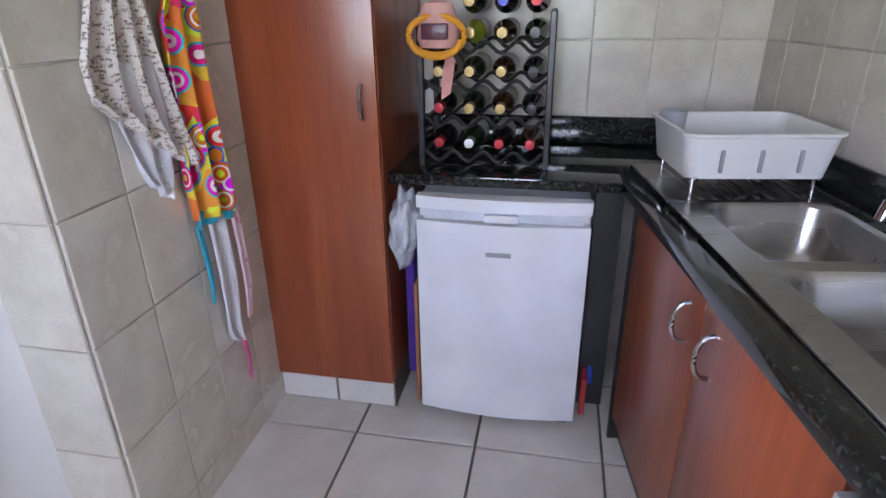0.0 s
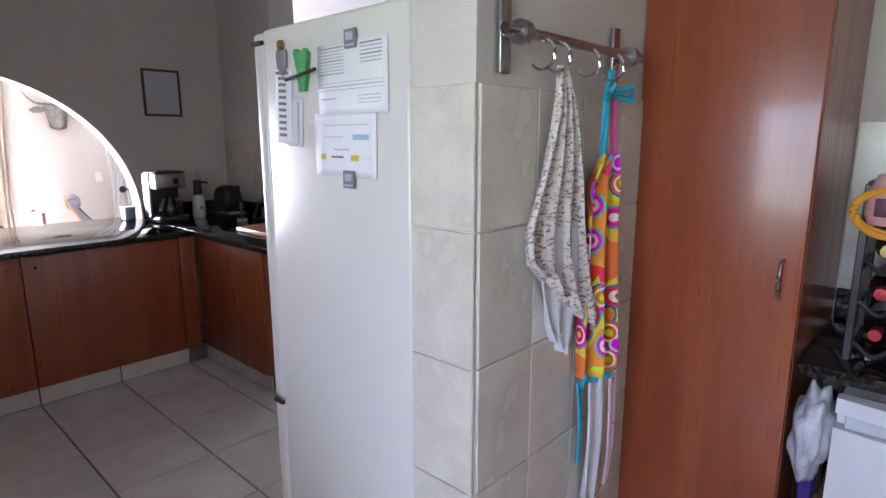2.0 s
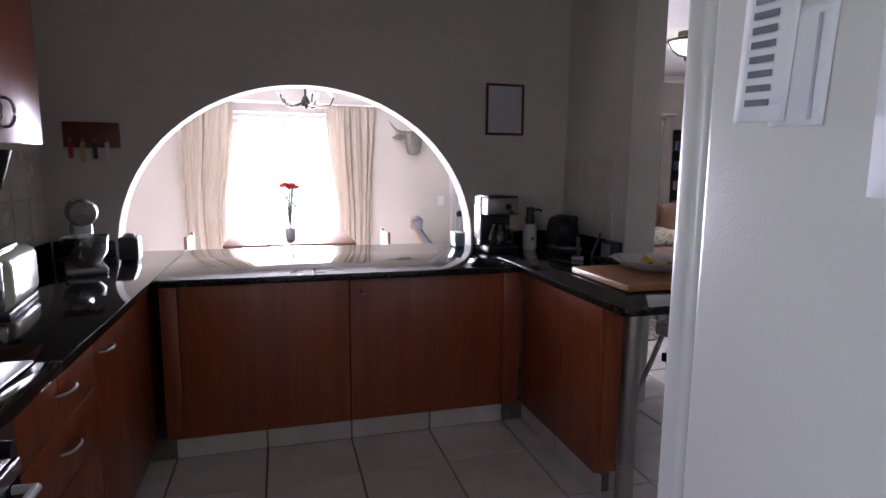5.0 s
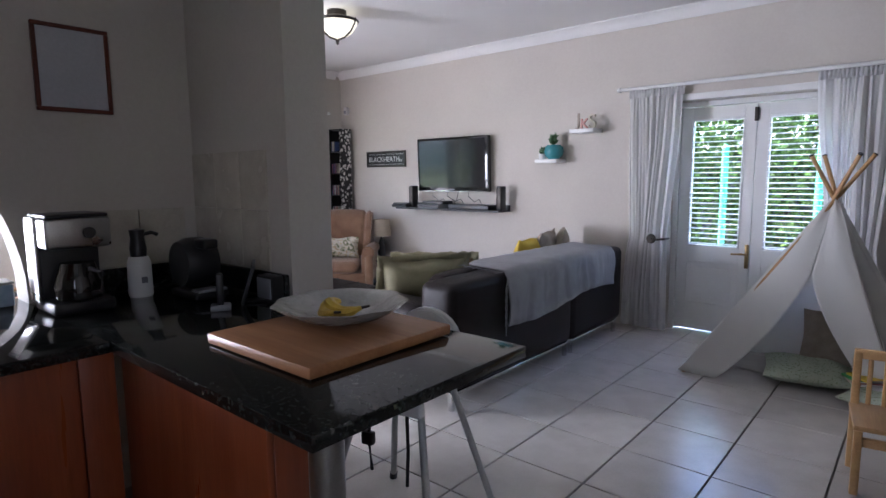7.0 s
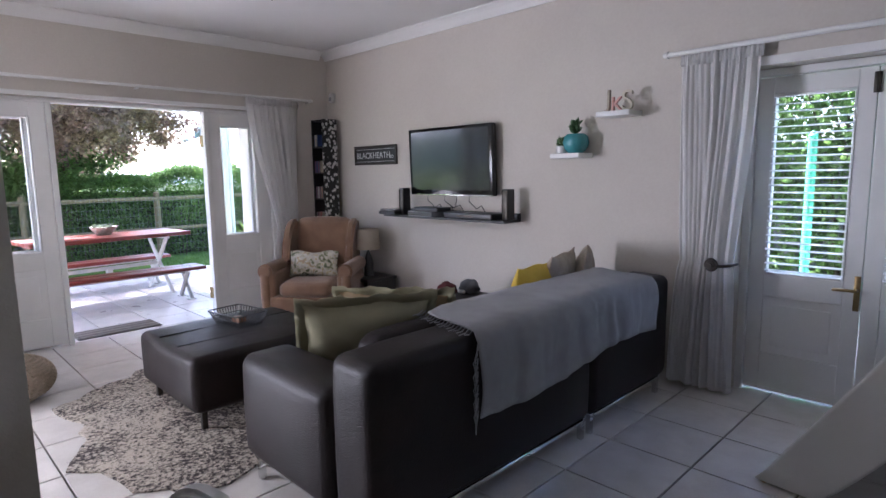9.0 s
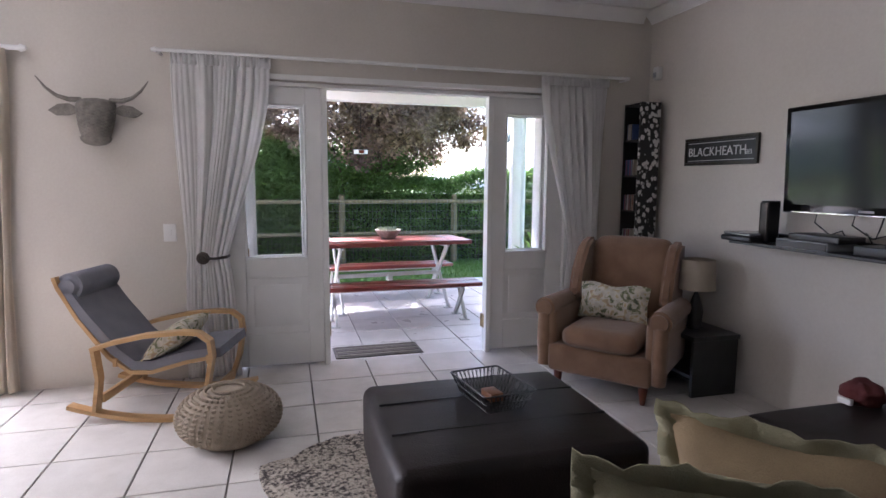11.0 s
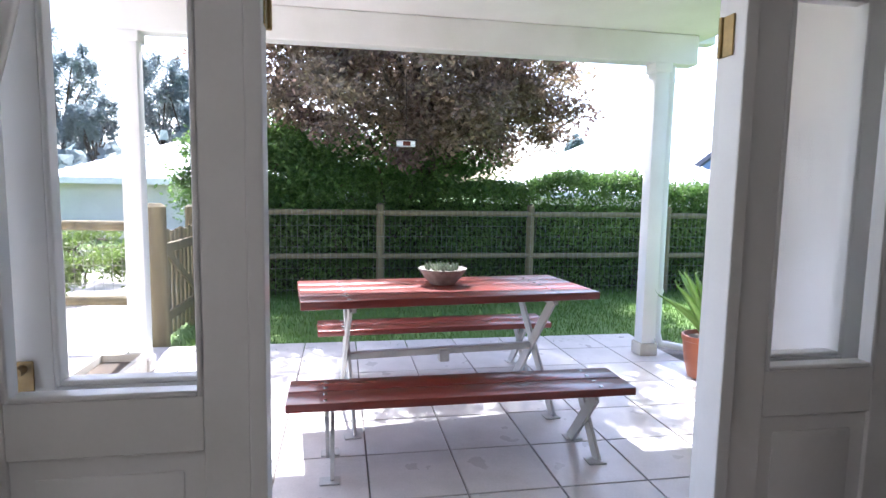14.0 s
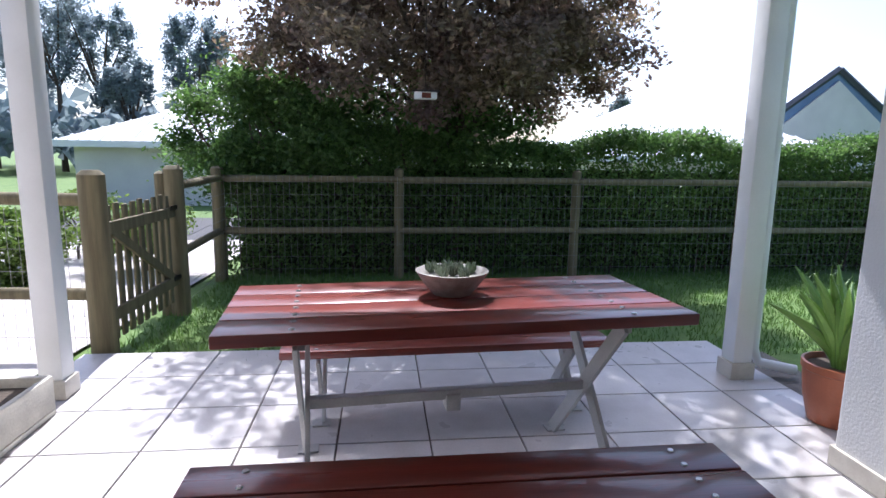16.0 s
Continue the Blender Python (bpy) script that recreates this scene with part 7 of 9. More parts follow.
bm = bmesh.new()
for q in ((-4.2, -3.29, 4.13, 4.16), (-4.2, -3.29, 5.50, 5.53), (-3.31, -3.28, 4.16, 5.50)):
    box(bm, *q, 0.10, 0.119, 0.002, 1)
part("chrome_rail", bm, CHROME, sofa, "polished chrome base rail")
for x in (-4.18, -3.31):
    for y in (4.15, 5.51):
        part("leg", boxed(x - 0.015, x + 0.015, y - 0.015, y + 0.015, 0, 0.11, 0.003, 1), CHROME, sofa)
chaise = thing("sofa", "dark brown leather chaise module of the corner sofa", "sofa", group="corner sofa modules")
part("back", soft_box(-3.53, -3.27, 5.56, 6.46, 0.12, 0.755, 0.045, 0.012, 5), LEATHER, chaise)
part("seat_base", soft_box(-4.95, -3.535, 5.56, 6.44, 0.12, 0.30, 0.02, 0.004, 6), LEATHER, chaise)
part("seat_cushion", soft_box(-4.97, -3.54, 5.56, 6.45, 0.30, 0.44, 0.045, 0.016, 7), LEATHER, chaise)
part("back_cushion", soft_box(-3.70, -3.545, 5.57, 6.44, 0.44, 0.74, 0.05, 0.02, 8), LEATHER, chaise)
bm = bmesh.new()
for q in ((-4.93, -3.29, 5.58, 5.61), (-4.93, -3.29, 6.38, 6.41), (-3.31, -3.28, 5.61, 6.38)):
    box(bm, *q, 0.10, 0.119, 0.002, 1)
part("chrome_rail", bm, CHROME, chaise, "polished chrome base rail")
for x in (-4.9, -3.31):
    for y in (5.60, 6.39):
        part("leg", boxed(x - 0.015, x + 0.015, y - 0.015, y + 0.015, 0, 0.11, 0.003, 1), CHROME, chaise)

# throw over the sofa back
THROW = material("grey_woven_throw", (0.29, 0.285, 0.29), 0.95, 0, (0.245, 0.24, 0.245), 12, 0.4, 240, 0.3, sheen=0.3)
throw = thing("throw_blanket", "grey fringed cotton throw over the sofa back", "throw")
verts, faces = [], []
nu, y0, y1 = 90, 4.63, 6.22
for i in range(nu + 1):
    u = i / nu
    y = y0 + (y1 - y0) * u
    drop = 0.31 - 0.06 * u + 0.025 * math.sin(7 * u)
    prof = [(-3.74, 0.70), (-3.715, 0.755), (-3.67, 0.785), (-3.6, 0.79), (-3.53, 0.782), (-3.45, 0.782), (-3.36, 0.782), (-3.275, 0.775), (-3.243, 0.735)] + [(-3.238 + 0.006 * math.sin(5 * y + k), 0.735 - drop * k / 6) for k in range(1, 7)]
    for j, (x, z) in enumerate(prof):
        wr = noise.noise(Vector((x * 4, y * 9 + x * 3, z * 2.5)))
        verts.append((x + ((0.014 + 0.014 * wr) * abs(math.sin(13 * y + 2 * wr)) if j > 8 else 0), y + 0.03 * (j / 14) * math.sin(3 * u) + (0.22 * (1 - u) if j < 3 else 0.10 * (1 - u) * (1 - j / 8) if j < 8 else 0), z + (0.004 + 0.012 * max(0, wr) if j < 9 else 0.0)))
m_ = 15
for i in range(nu):
    for j in range(m_ - 1):
        q = i * m_ + j
        faces.append((q, q + 1, q + m_ + 1, q + m_))
ob = raw_mesh("cloth", verts, faces, THROW, throw, True)
ob.modifiers.new("thick", "SOLIDIFY").thickness = 0.005
bm = bmesh.new()
for k in range(34):
    if k < 17:
        z = 0.735 - 0.31 * k / 17
        tube(bm, [(-3.236, 4.62, z), (-3.225, 4.60 - 0.01 * (k % 3), z - 0.03), (-3.228, 4.595, z - 0.07 - 0.02 * (k % 2))], 0.0028, 4)
    else:
        x = -3.27 - 0.42 * (k - 17) / 17
        yy = 4.63 + 0.10 * (k - 17) / 17
        tube(bm, [(x, yy, 0.788), (x + 0.01, yy - 0.035, 0.778), (x + 0.006 * (k % 3), yy - 0.065, 0.772 + 0.005 * (k % 3))], 0.0028, 4)
part("fringe", bm, THROW, throw)["kind"] = "stuff"

SAGE = material("sage_linen", (0.30, 0.275, 0.17), 0.95, 0, (0.25, 0.23, 0.14), 8, 0.4, 260, 0.2)
TAN_LINEN = material("tan_linen", (0.30, 0.22, 0.12), 0.95, 0, (0.25, 0.18, 0.10), 8, 0.4, 260, 0.2)
YELLOW = material("yellow_cotton", (0.66, 0.46, 0.06), 0.95, 0, (0.58, 0.40, 0.05), 8, 0.4, 260, 0.2)
BEIGE = material("beige_weave", (0.42, 0.36, 0.29), 0.95, 0, (0.34, 0.29, 0.23), 14, 0.5, 220, 0.2)


def botanical(name):
    """Faded leaves and blossom printed on cream linen."""
    m = material(name, (0.58, 0.54, 0.44), 0.9, 0, (0.52, 0.48, 0.38), 6, 0.3, 240, 0.15)
    N, L = m.node_tree.nodes, m.node_tree.links
    co, n1, n2 = N.new("ShaderNodeTexCoord"), N.new("ShaderNodeTexNoise"), N.new("ShaderNodeTexVoronoi")
    n1.inputs["Scale"].default_value, n1.inputs["Detail"].default_value, n1.inputs["Distortion"].default_value = 17, 4, 1.2
    n2.inputs["Scale"].default_value = 26
    cr = N.new("ShaderNodeValToRGB")
    el = cr.color_ramp.elements
    el[0].position, el[0].color = 0.34, (0.10, 0.12, 0.075, 1)
    el[1].position, el[1].color = 0.66, (0.42, 0.30, 0.20, 1)
    for p, c in ((0.41, (0.24, 0.25, 0.13)), (0.46, (0.58, 0.54, 0.44)), (0.56, (0.60, 0.56, 0.46)), (0.61, (0.50, 0.43, 0.24))):
        k = el.new(p)
        k.color = (*c, 1)
    mx = N.new("ShaderNodeMix")
    mx.data_type, mx.blend_type = "RGBA", "MULTIPLY"
    mx.inputs[0].default_value = 0.35
    L.new(co.outputs["Object"], n1.inputs["Vector"])
    L.new(co.outputs["Object"], n2.inputs["Vector"])
    L.new(n1.outputs[0], cr.inputs[0])
    L.new(cr.outputs[0], mx.inputs[6])
    L.new(n2.outputs["Distance"], mx.inputs[7])
    L.new(mx.outputs[2], N["Principled BSDF"].inputs["Base Color"])
    return m


BOTANIC = botanical("botanical_print")


def cushion(label, at, rz, lean, w, h, t, mat, seed, piping=None):
    e = thing("cushion", label, "cushion", at, rz, "loose cushions")
    e.matrix_basis = e.matrix_basis @ Matrix.Rotation(radians(lean), 4, "X")
    c = part("cover", pillow(w, h, t, seed=seed), mat, e)
    if piping:
        # a flat ruffled border of doubled cloth
        k, fv, ff = 96, [], []
        for i in range(k):
            a = 2 * math.pi * i / k
            u, v = max(-1, min(1, 1.42 * math.cos(a))), max(-1, min(1, 1.42 * math.sin(a)))
            for out in (0.93, 1.04, 1.12):
                f = 0 if out < 1 else (out - 0.97) / 0.15
                fv.append((u * (w / 2 + (out - 1) * 0.32), f * (0.012 * math.sin(i * 0.9 + seed) + 0.008 * math.sin(i * 2.3)), h / 2 + v * (h / 2 + (out - 1) * 0.32)))
        for i in range(k):
            p, q = 3 * i, 3 * ((i + 1) % k)
            ff += [(p, q, q + 1, p + 1), (p + 1, q + 1, q + 2, p + 2)]
        raw_mesh("flange", fv, ff, piping, c, True).modifiers.new("thick", "SOLIDIFY").thickness = 0.004
    return e


cushion("sage green flanged linen cushion on the leather sofa", (-4.05, 4.68, 0.435), 58, 22, 0.60, 0.40, 0.22, SAGE, 1, SAGE)
cushion("tan flanged linen cushion on the leather sofa", (-4.20, 5.03, 0.435), 38, 22, 0.60, 0.36, 0.18, TAN_LINEN, 2, SAGE)
cushion("yellow cotton cushion on the chaise", (-3.84, 5.74, 0.45), -84, -10, 0.42, 0.42, 0.16, YELLOW, 3)
cushion("beige patterned cushion on the chaise", (-3.85, 6.02, 0.45), -74, -10, 0.46, 0.46, 0.15, BEIGE, 4)
cushion("beige patterned cushion on the chaise", (-3.82, 6.28, 0.45), -60, -8, 0.42, 0.46, 0.13, BEIGE, 5)

# ottoman, wire basket, hide rug, pouffe
ot = thing("ottoman", "large dark brown leather ottoman with stitched seams", "ottoman")
part("body", soft_box(-5.67, -4.82, 4.10, 5.04, 0.12, 0.437, 0.04, 0.012, 11), LEATHER, ot)
for x in (-5.39, -5.10):
    part("seam", boxed(x - 0.002, x + 0.002, 4.13, 5.01, 0.441, 0.4505, 0.001, 1), BLACK, ot)
for x in (-5.60, -4.89):
    for y in (4.17, 4.97):
        part("leg", boxed(x - 0.015, x + 0.015, y - 0.015, y + 0.015, 0, 0.125, 0.002, 1), DARK_METAL, ot)
wb = thing("wire_basket", "black wire basket on the ottoman", "basket", (-5.32, 4.60, 0.451), 8)
for k, (w, h, z) in enumerate(((0.20, 0.13, 0.006), (0.23, 0.155, 0.045), (0.25, 0.175, 0.085))):
    part("ring", tubed([(px, py, z) for px, py in rounded(0, 0, w * 1.35, h * 1.35, 0.015, 3)], 0.004 if k == 2 else 0.0025, 6, True), BLACK, wb)
bm = bmesh.new()
lo, hi = rounded(0, 0, 0.27, 0.176, 0.015, 1), rounded(0, 0, 0.3375, 0.236, 0.015, 1)
for i in range(4):
    for k in range(11):
        f = k / 10
        a, b = Vector((*lo[(2 * i + 1) % 8], 0.006)), Vector((*lo[(2 * i + 2) % 8], 0.006))
        c, d = Vector((*hi[(2 * i + 1) % 8], 0.085)), Vector((*hi[(2 * i + 2) % 8], 0.085))
        tube(bm, [tuple(a.lerp(b, f)), tuple(c.lerp(d, min(1, f + 0.07)))], 0.0018, 4)
        tube(bm, [tuple(a.lerp(b, f)), tuple(c.lerp(d, max(0, f - 0.07)))], 0.0018, 4)
for k in range(9):
    tube(bm, [(-0.13 + k * 0.0325, -0.088, 0.006), (-0.13 + k * 0.0325, 0.088, 0.006)], 0.0018, 4)
part("wires", bm, BLACK, wb)
part("coaster", boxed(-0.04, 0.05, -0.03, 0.03, 0.01, 0.045, 0.004), wood("coaster_wood", (0.20, 0.08, 0.03), (0.14, 0.05, 0.02)), wb)

HIDE = bpy.data.materials.new("speckled_hide")
HIDE.use_nodes = True
N, L = HIDE.node_tree.nodes, HIDE.node_tree.links
co, n1, n2, cr, mp = N.new("ShaderNodeTexCoord"), N.new("ShaderNodeTexNoise"), N.new("ShaderNodeTexNoise"), N.new("ShaderNodeValToRGB"), N.new("ShaderNodeMath")
n1.inputs["Scale"].default_value, n2.inputs["Scale"].default_value = 2.2, 55
n2.inputs["Detail"].default_value = 6
L.new(co.outputs["Object"], n1.inputs["Vector"])
L.new(co.outputs["Object"], n2.inputs["Vector"])
mp.operation = "MULTIPLY_ADD"
mp.inputs[1].default_value = 0.55
L.new(n1.outputs[0], mp.inputs[0])
L.new(n2.outputs[0], mp.inputs[2])
L.new(mp.outputs[0], cr.inputs[0])
cr.color_ramp.elements[0].position, cr.color_ramp.elements[1].position = 0.70, 0.88
cr.color_ramp.elements[0].color, cr.color_ramp.elements[1].color = (0.50, 0.44, 0.36, 1), (0.045, 0.035, 0.032, 1)
L.new(cr.outputs[0], N["Principled BSDF"].inputs["Base Color"])
N["Principled BSDF"].inputs["Roughness"].default_value = 0.9
bp = N.new("ShaderNodeBump")
bp.inputs["Strength"].default_value, bp.inputs["Distance"].default_value = 0.7, 0.01
L.new(n2.outputs[0], bp.inputs["Height"])
L.new(bp.outputs[0], N["Principled BSDF"].inputs["Normal"])
rug = thing("hide_rug", "speckled black and cream cowhide rug under the ottoman", "rug", (-5.15, 4.55, 0.0))
pts = []
for a in np.linspace(0, 2 * math.pi, 97)[:-1]:
    r = 1.0 + 0.07 * math.sin(5 * a + 0.6) + 0.05 * math.sin(9 * a + 2) + 0.03 * math.sin(17 * a) + 0.015 * math.sin(31 * a)
    pts.append((1.12 * r * math.cos(a), 0.98 * r * math.sin(a)))
bm = bmesh.new()
outline(bm, pts, 0.002, 0.010)
part("hide", bm, HIDE, rug, smooth=False)
HAIR = material("hide_hair", (0.48, 0.42, 0.34), 0.8, 0, (0.07, 0.055, 0.05), 6, 0.6, 40, 0, vary=0.5, island=True, ramp=(0.47, 0.55))
k = 16000
a_, q_ = rng.uniform(0, 2 * math.pi, k), np.sqrt(rng.uniform(0.0, 1, k))
rr = 1.0 + 0.07 * np.sin(5 * a_ + 0.6) + 0.05 * np.sin(9 * a_ + 2) + 0.03 * np.sin(17 * a_)
b0 = np.stack([1.12 * rr * q_ * np.cos(a_), 0.98 * rr * q_ * np.sin(a_), np.full(k, 0.009)], 1)
d_ = np.stack([rng.normal(0.012, 0.012, k), rng.normal(-0.008, 0.012, k), rng.uniform(0.004, 0.012, k)], 1)
s_ = np.cross(d_, [0, 0, 1.0])
s_ *= 0.0022 / np.linalg.norm(s_, axis=1)[:, None]
vv = np.stack([b0 - s_, b0 + s_, b0 + d_], 1).reshape(-1, 3)
raw_mesh("hair", vv.tolist(), (np.arange(k)[:, None] * 3 + [0, 1, 2]).tolist(), HAIR, rug)["kind"] = "stuff"

KNIT = material("beige_knit_cotton", (0.40, 0.33, 0.25), 0.95, 0, (0.34, 0.28, 0.21), 10, 0.4, 200, 0.3)
pf = thing("pouffe", "round beige knitted pouffe on the tiles", "pouffe", (-6.24, 3.46, 0))
part("core", lathed([(0.0, 0.0), (0.16, 0.0), (0.24, 0.06), (0.262, 0.13), (0.235, 0.2), (0.15, 0.255), (0.0, 0.27)], 40), KNIT, pf)
for i in range(34):
    a = 2 * math.pi * i / 34
    bm = bmesh.new()
    for k in range(15):
        t = k / 14
        th = -0.42 * math.pi / 2 + t * 1.38 * math.pi / 2
        r, z = 0.262 * math.cos(th) ** 0.8 if math.cos(th) > 0 else 0, 0.13 + 0.145 * math.sin(th)
        if r < 0.03:
            continue
        a2 = a + 0.12 * math.sin(t * 3)
        for s in (-1, 1):
            p = Vector((r * math.cos(a2), r * math.sin(a2), z))
            tg = Vector((-math.sin(a2), math.cos(a2), 0))
            q = p + tg * s * 0.013 * (r / 0.262) + Vector((0, 0, 0.011))
            tube(bm, [tuple(p - tg * s * 0.004), tuple(p.lerp(q, 0.5) + p.xy.normalized().to_3d() * 0.006), tuple(q)], [0.006, 0.008, 0.005], 5)
    part("knit_rib", bm, KNIT, pf)

# wing armchair
TAN = material("tan_corduroy", (0.235, 0.135, 0.075), 0.85, 0, (0.185, 0.10, 0.055), 7, 0.5, 180, 0.25, sheen=0.3)
ac = thing("wing_armchair", "tan fabric wing armchair with rolled arms", "armchair", (-6.50, 5.95, 0), 40)
ac.matrix_basis = ac.matrix_basis @ Matrix.Scale(0.94, 4)
part("seat_base", soft_box(-0.36, 0.36, -0.40, 0.30, 0.13, 0.33, 0.03, 0.006, 21), TAN, ac)
part("seat_cushion", soft_box(-0.25, 0.25, -0.42, 0.22, 0.33, 0.46, 0.05, 0.02, 22), TAN, ac)
bm = soft_box(-0.29, 0.29, 0.17, 0.34, 0.33, 1.04, 0.06, 0.03, 23)
bmesh.ops.transform(bm, matrix=Matrix.Translation((0, 0.2, 0.33)) @ Matrix.Rotation(radians(-9), 4, "X") @ Matrix.Translation((0, -0.2, -0.33)), verts=bm.verts)
part("backrest", bm, TAN, ac)
for s in (-1, 1):
    bm = soft_box(s * 0.37 - 0.06, s * 0.37 + 0.06, -0.38, 0.26, 0.20, 0.56, 0.03, 0.008, 24)
    part("arm", bm, TAN, ac)
    bm = bmesh.new()
    cyl(bm, (s * 0.395, -0.40, 0.575), (s * 0.395, 0.24, 0.575), 0.075, 0.07, 24)
    bmesh.ops.bevel(bm, geom=[e for e in bm.edges if len(e.link_faces) == 2 and e.calc_face_angle(0) > 1], offset=0.02, segments=3, affect="EDGES")
    part("arm_roll", bm, TAN, ac)
    bm = bmesh.new()
    outline(bm, [(0.36, 0.50), (0.36, 1.03), (0.26, 1.04), (0.15, 0.98), (0.05, 0.80), (-0.02, 0.64), (0.02, 0.58)], s * 0.33 - 0.045, s * 0.33 + 0.045, "x")
    bmesh.ops.bevel(bm, geom=bm.edges[:], offset=0.025, segments=3, affect="EDGES")
    part("wing", bm, TAN, ac)
    part("skirt_roll", lathed([(0.045, -0.20), (0.055, 0.0), (0.05, 0.18)], 16, (s * 0.40, -0.36, 0.36)), TAN, ac)
    for y in (-0.34, 0.24):
        part("leg", lathed([(0.016, 0.0), (0.022, 0.03), (0.03, 0.09), (0.034, 0.135)], 14, (s * 0.30, y, 0)), CHERRY_EDGE, ac, "dark turned leg")
cu = cushion("cream botanical print cushion on the armchair", (-6.50, 5.91, 0.435), 40, -14, 0.48, 0.25, 0.13, BOTANIC, 6)

# rocking chair
BIRCH = wood("pale_birch", (0.52, 0.33, 0.15), (0.44, 0.26, 0.11), 0.4, "y", 5)
GREY_CLOTH = material("slate_grey_cloth", (0.22, 0.22, 0.25), 0.95, 0, (0.19, 0.19, 0.22), 8, 0.4, 240, 0.2)
rc = thing("rocking_chair", "bent birch rocking chair with grey cushions", "rocking chair", (-6.85, 3.06, 0), -14)


def strip(pts, x0, x1, t):
    """A bent wooden strip that follows (y, z) points."""
    bm = bmesh.new()
    up = []
    for i, p in enumerate(pts):
        a, b = pts[max(0, i - 1)], pts[min(len(pts) - 1, i + 1)]
        d = Vector((b[0] - a[0], b[1] - a[1])).normalized()
        up.append((-d.y * t / 2, d.x * t / 2))
    ring = [[bm.verts.new(q) for q in ((x0, p[0] + u[0], p[1] + u[1]), (x1, p[0] + u[0], p[1] + u[1]), (x1, p[0] - u[0], p[1] - u[1]), (x0, p[0] - u[0], p[1] - u[1]))] for p, u in zip(pts, up)]
    for a, b in zip(ring, ring[1:]):
        for i in range(4):
            bm.faces.new((a[i], a[(i + 1) % 4], b[(i + 1) % 4], b[i]))
    bm.faces.new(ring[0])
    bm.faces.new(ring[-1])
    return bm


for x in (-0.30, 0.24):
    rock = [(-0.45 + 0.9 * i / 14, 0.012 + 0.075 * ((i - 8) / 8) ** 2) for i in range(15)]
    part("runner", strip(rock, x, x + 0.06, 0.024), BIRCH, rc)
    loop = [(0.28, 0.05), (0.34, 0.22), (0.37, 0.38), (0.36, 0.47), (0.30, 0.515), (0.20, 0.52), (0.0, 0.50), (-0.18, 0.46), (-0.30, 0.42)]
    part("arm_frame", strip(loop, x, x + 0.06, 0.024), BIRCH, rc)
    back = [(0.36, 0.36), (0.20, 0.33), (0.0, 0.27), (-0.12, 0.27), (-0.24, 0.36), (-0.40, 0.58), (-0.50, 0.76), (-0.52, 0.82)]
    part("seat_frame", strip(back, x + 0.07 if x < 0 else x - 0.05, x + 0.11 if x < 0 else x - 0.01, 0.022), BIRCH, rc)
    part("rear_stay", strip([(-0.30, 0.05), (-0.27, 0.25), (-0.29, 0.43)], x, x + 0.06, 0.022), BIRCH, rc)
for y, z in ((0.30, 0.10), (-0.28, 0.12), (0.33, 0.35), (-0.2, 0.33)):
    part("cross_bar", boxed(-0.24, 0.24, y - 0.012, y + 0.012, z - 0.025, z + 0.025, 0.004), BIRCH, rc)
pad = [(0.40, 0.39), (0.2, 0.365), (0.02, 0.31), (-0.10, 0.31), (-0.21, 0.40), (-0.37, 0.60), (-0.47, 0.75)]
part("pad", strip(pad, -0.225, 0.225, 0.055), GREY_CLOTH, rc)
bm = bmesh.new()
cyl(bm, (-0.225, -0.45, 0.765), (0.225, -0.45, 0.765), 0.075, 0.075, 20)
bmesh.ops.bevel(bm, geom=[e for e in bm.edges if len(e.link_faces) == 2 and e.calc_face_angle(0) > 1], offset=0.03, segments=3, affect="EDGES")
part("head_cushion", bm, GREY_CLOTH, rc)
cushion("floral print cushion lying on the rocking chair", (-6.83, 3.01, 0.345), -14, -52, 0.44, 0.30, 0.12, BOTANIC, 7)

# trophy basket head on the wall
WICKER = material("grey_wicker", (0.24, 0.22, 0.19), 0.95, 0, (0.16, 0.145, 0.125), 25, 0.7, 120, 0.4)
bh = thing("woven_bull_head", "grey woven bull head ornament with two long horns", "wall ornament", (XP, 2.64, 1.78))


def woven_head():
    """A tapered muzzle whose surface is laid in rows of small woven bumps."""
    bm = bmesh.new()
    rows, n = 30, 48
    grid = []
    for k in range(rows + 1):
        t = k / rows
        z = 0.10 - 0.30 * t
        half = 0.115 - 0.055 * t + 0.012 * math.sin(math.pi * t) + (0.012 if t > 0.82 else 0)
        cx, depth = 0.055 + 0.05 * t, 0.06 + 0.05 * math.sin(math.pi * (0.2 + 0.7 * t))
        cap = math.sqrt(max(0.02, 1 - (2 * t - 1) ** 10))
        ring = []
        for i in range(n):
            a = 2 * math.pi * i / n
            bumpy = 1 + 0.045 * math.sin(a * 12 + (math.pi if k % 2 else 0)) + 0.02 * noise.noise(Vector((a * 3, t * 9, 0)))
            ring.append(bm.verts.new((cx + depth * cap * bumpy * math.cos(a), half * cap * bumpy * math.sin(a), z)))
        grid.append(ring)
    for p, q in zip(grid, grid[1:]):
        for i in range(n):
            bm.faces.new((p[i], p[(i + 1) % n], q[(i + 1) % n], q[i]))
    bm.faces.new(grid[0])
    bm.faces.new(grid[-1])
    return bm


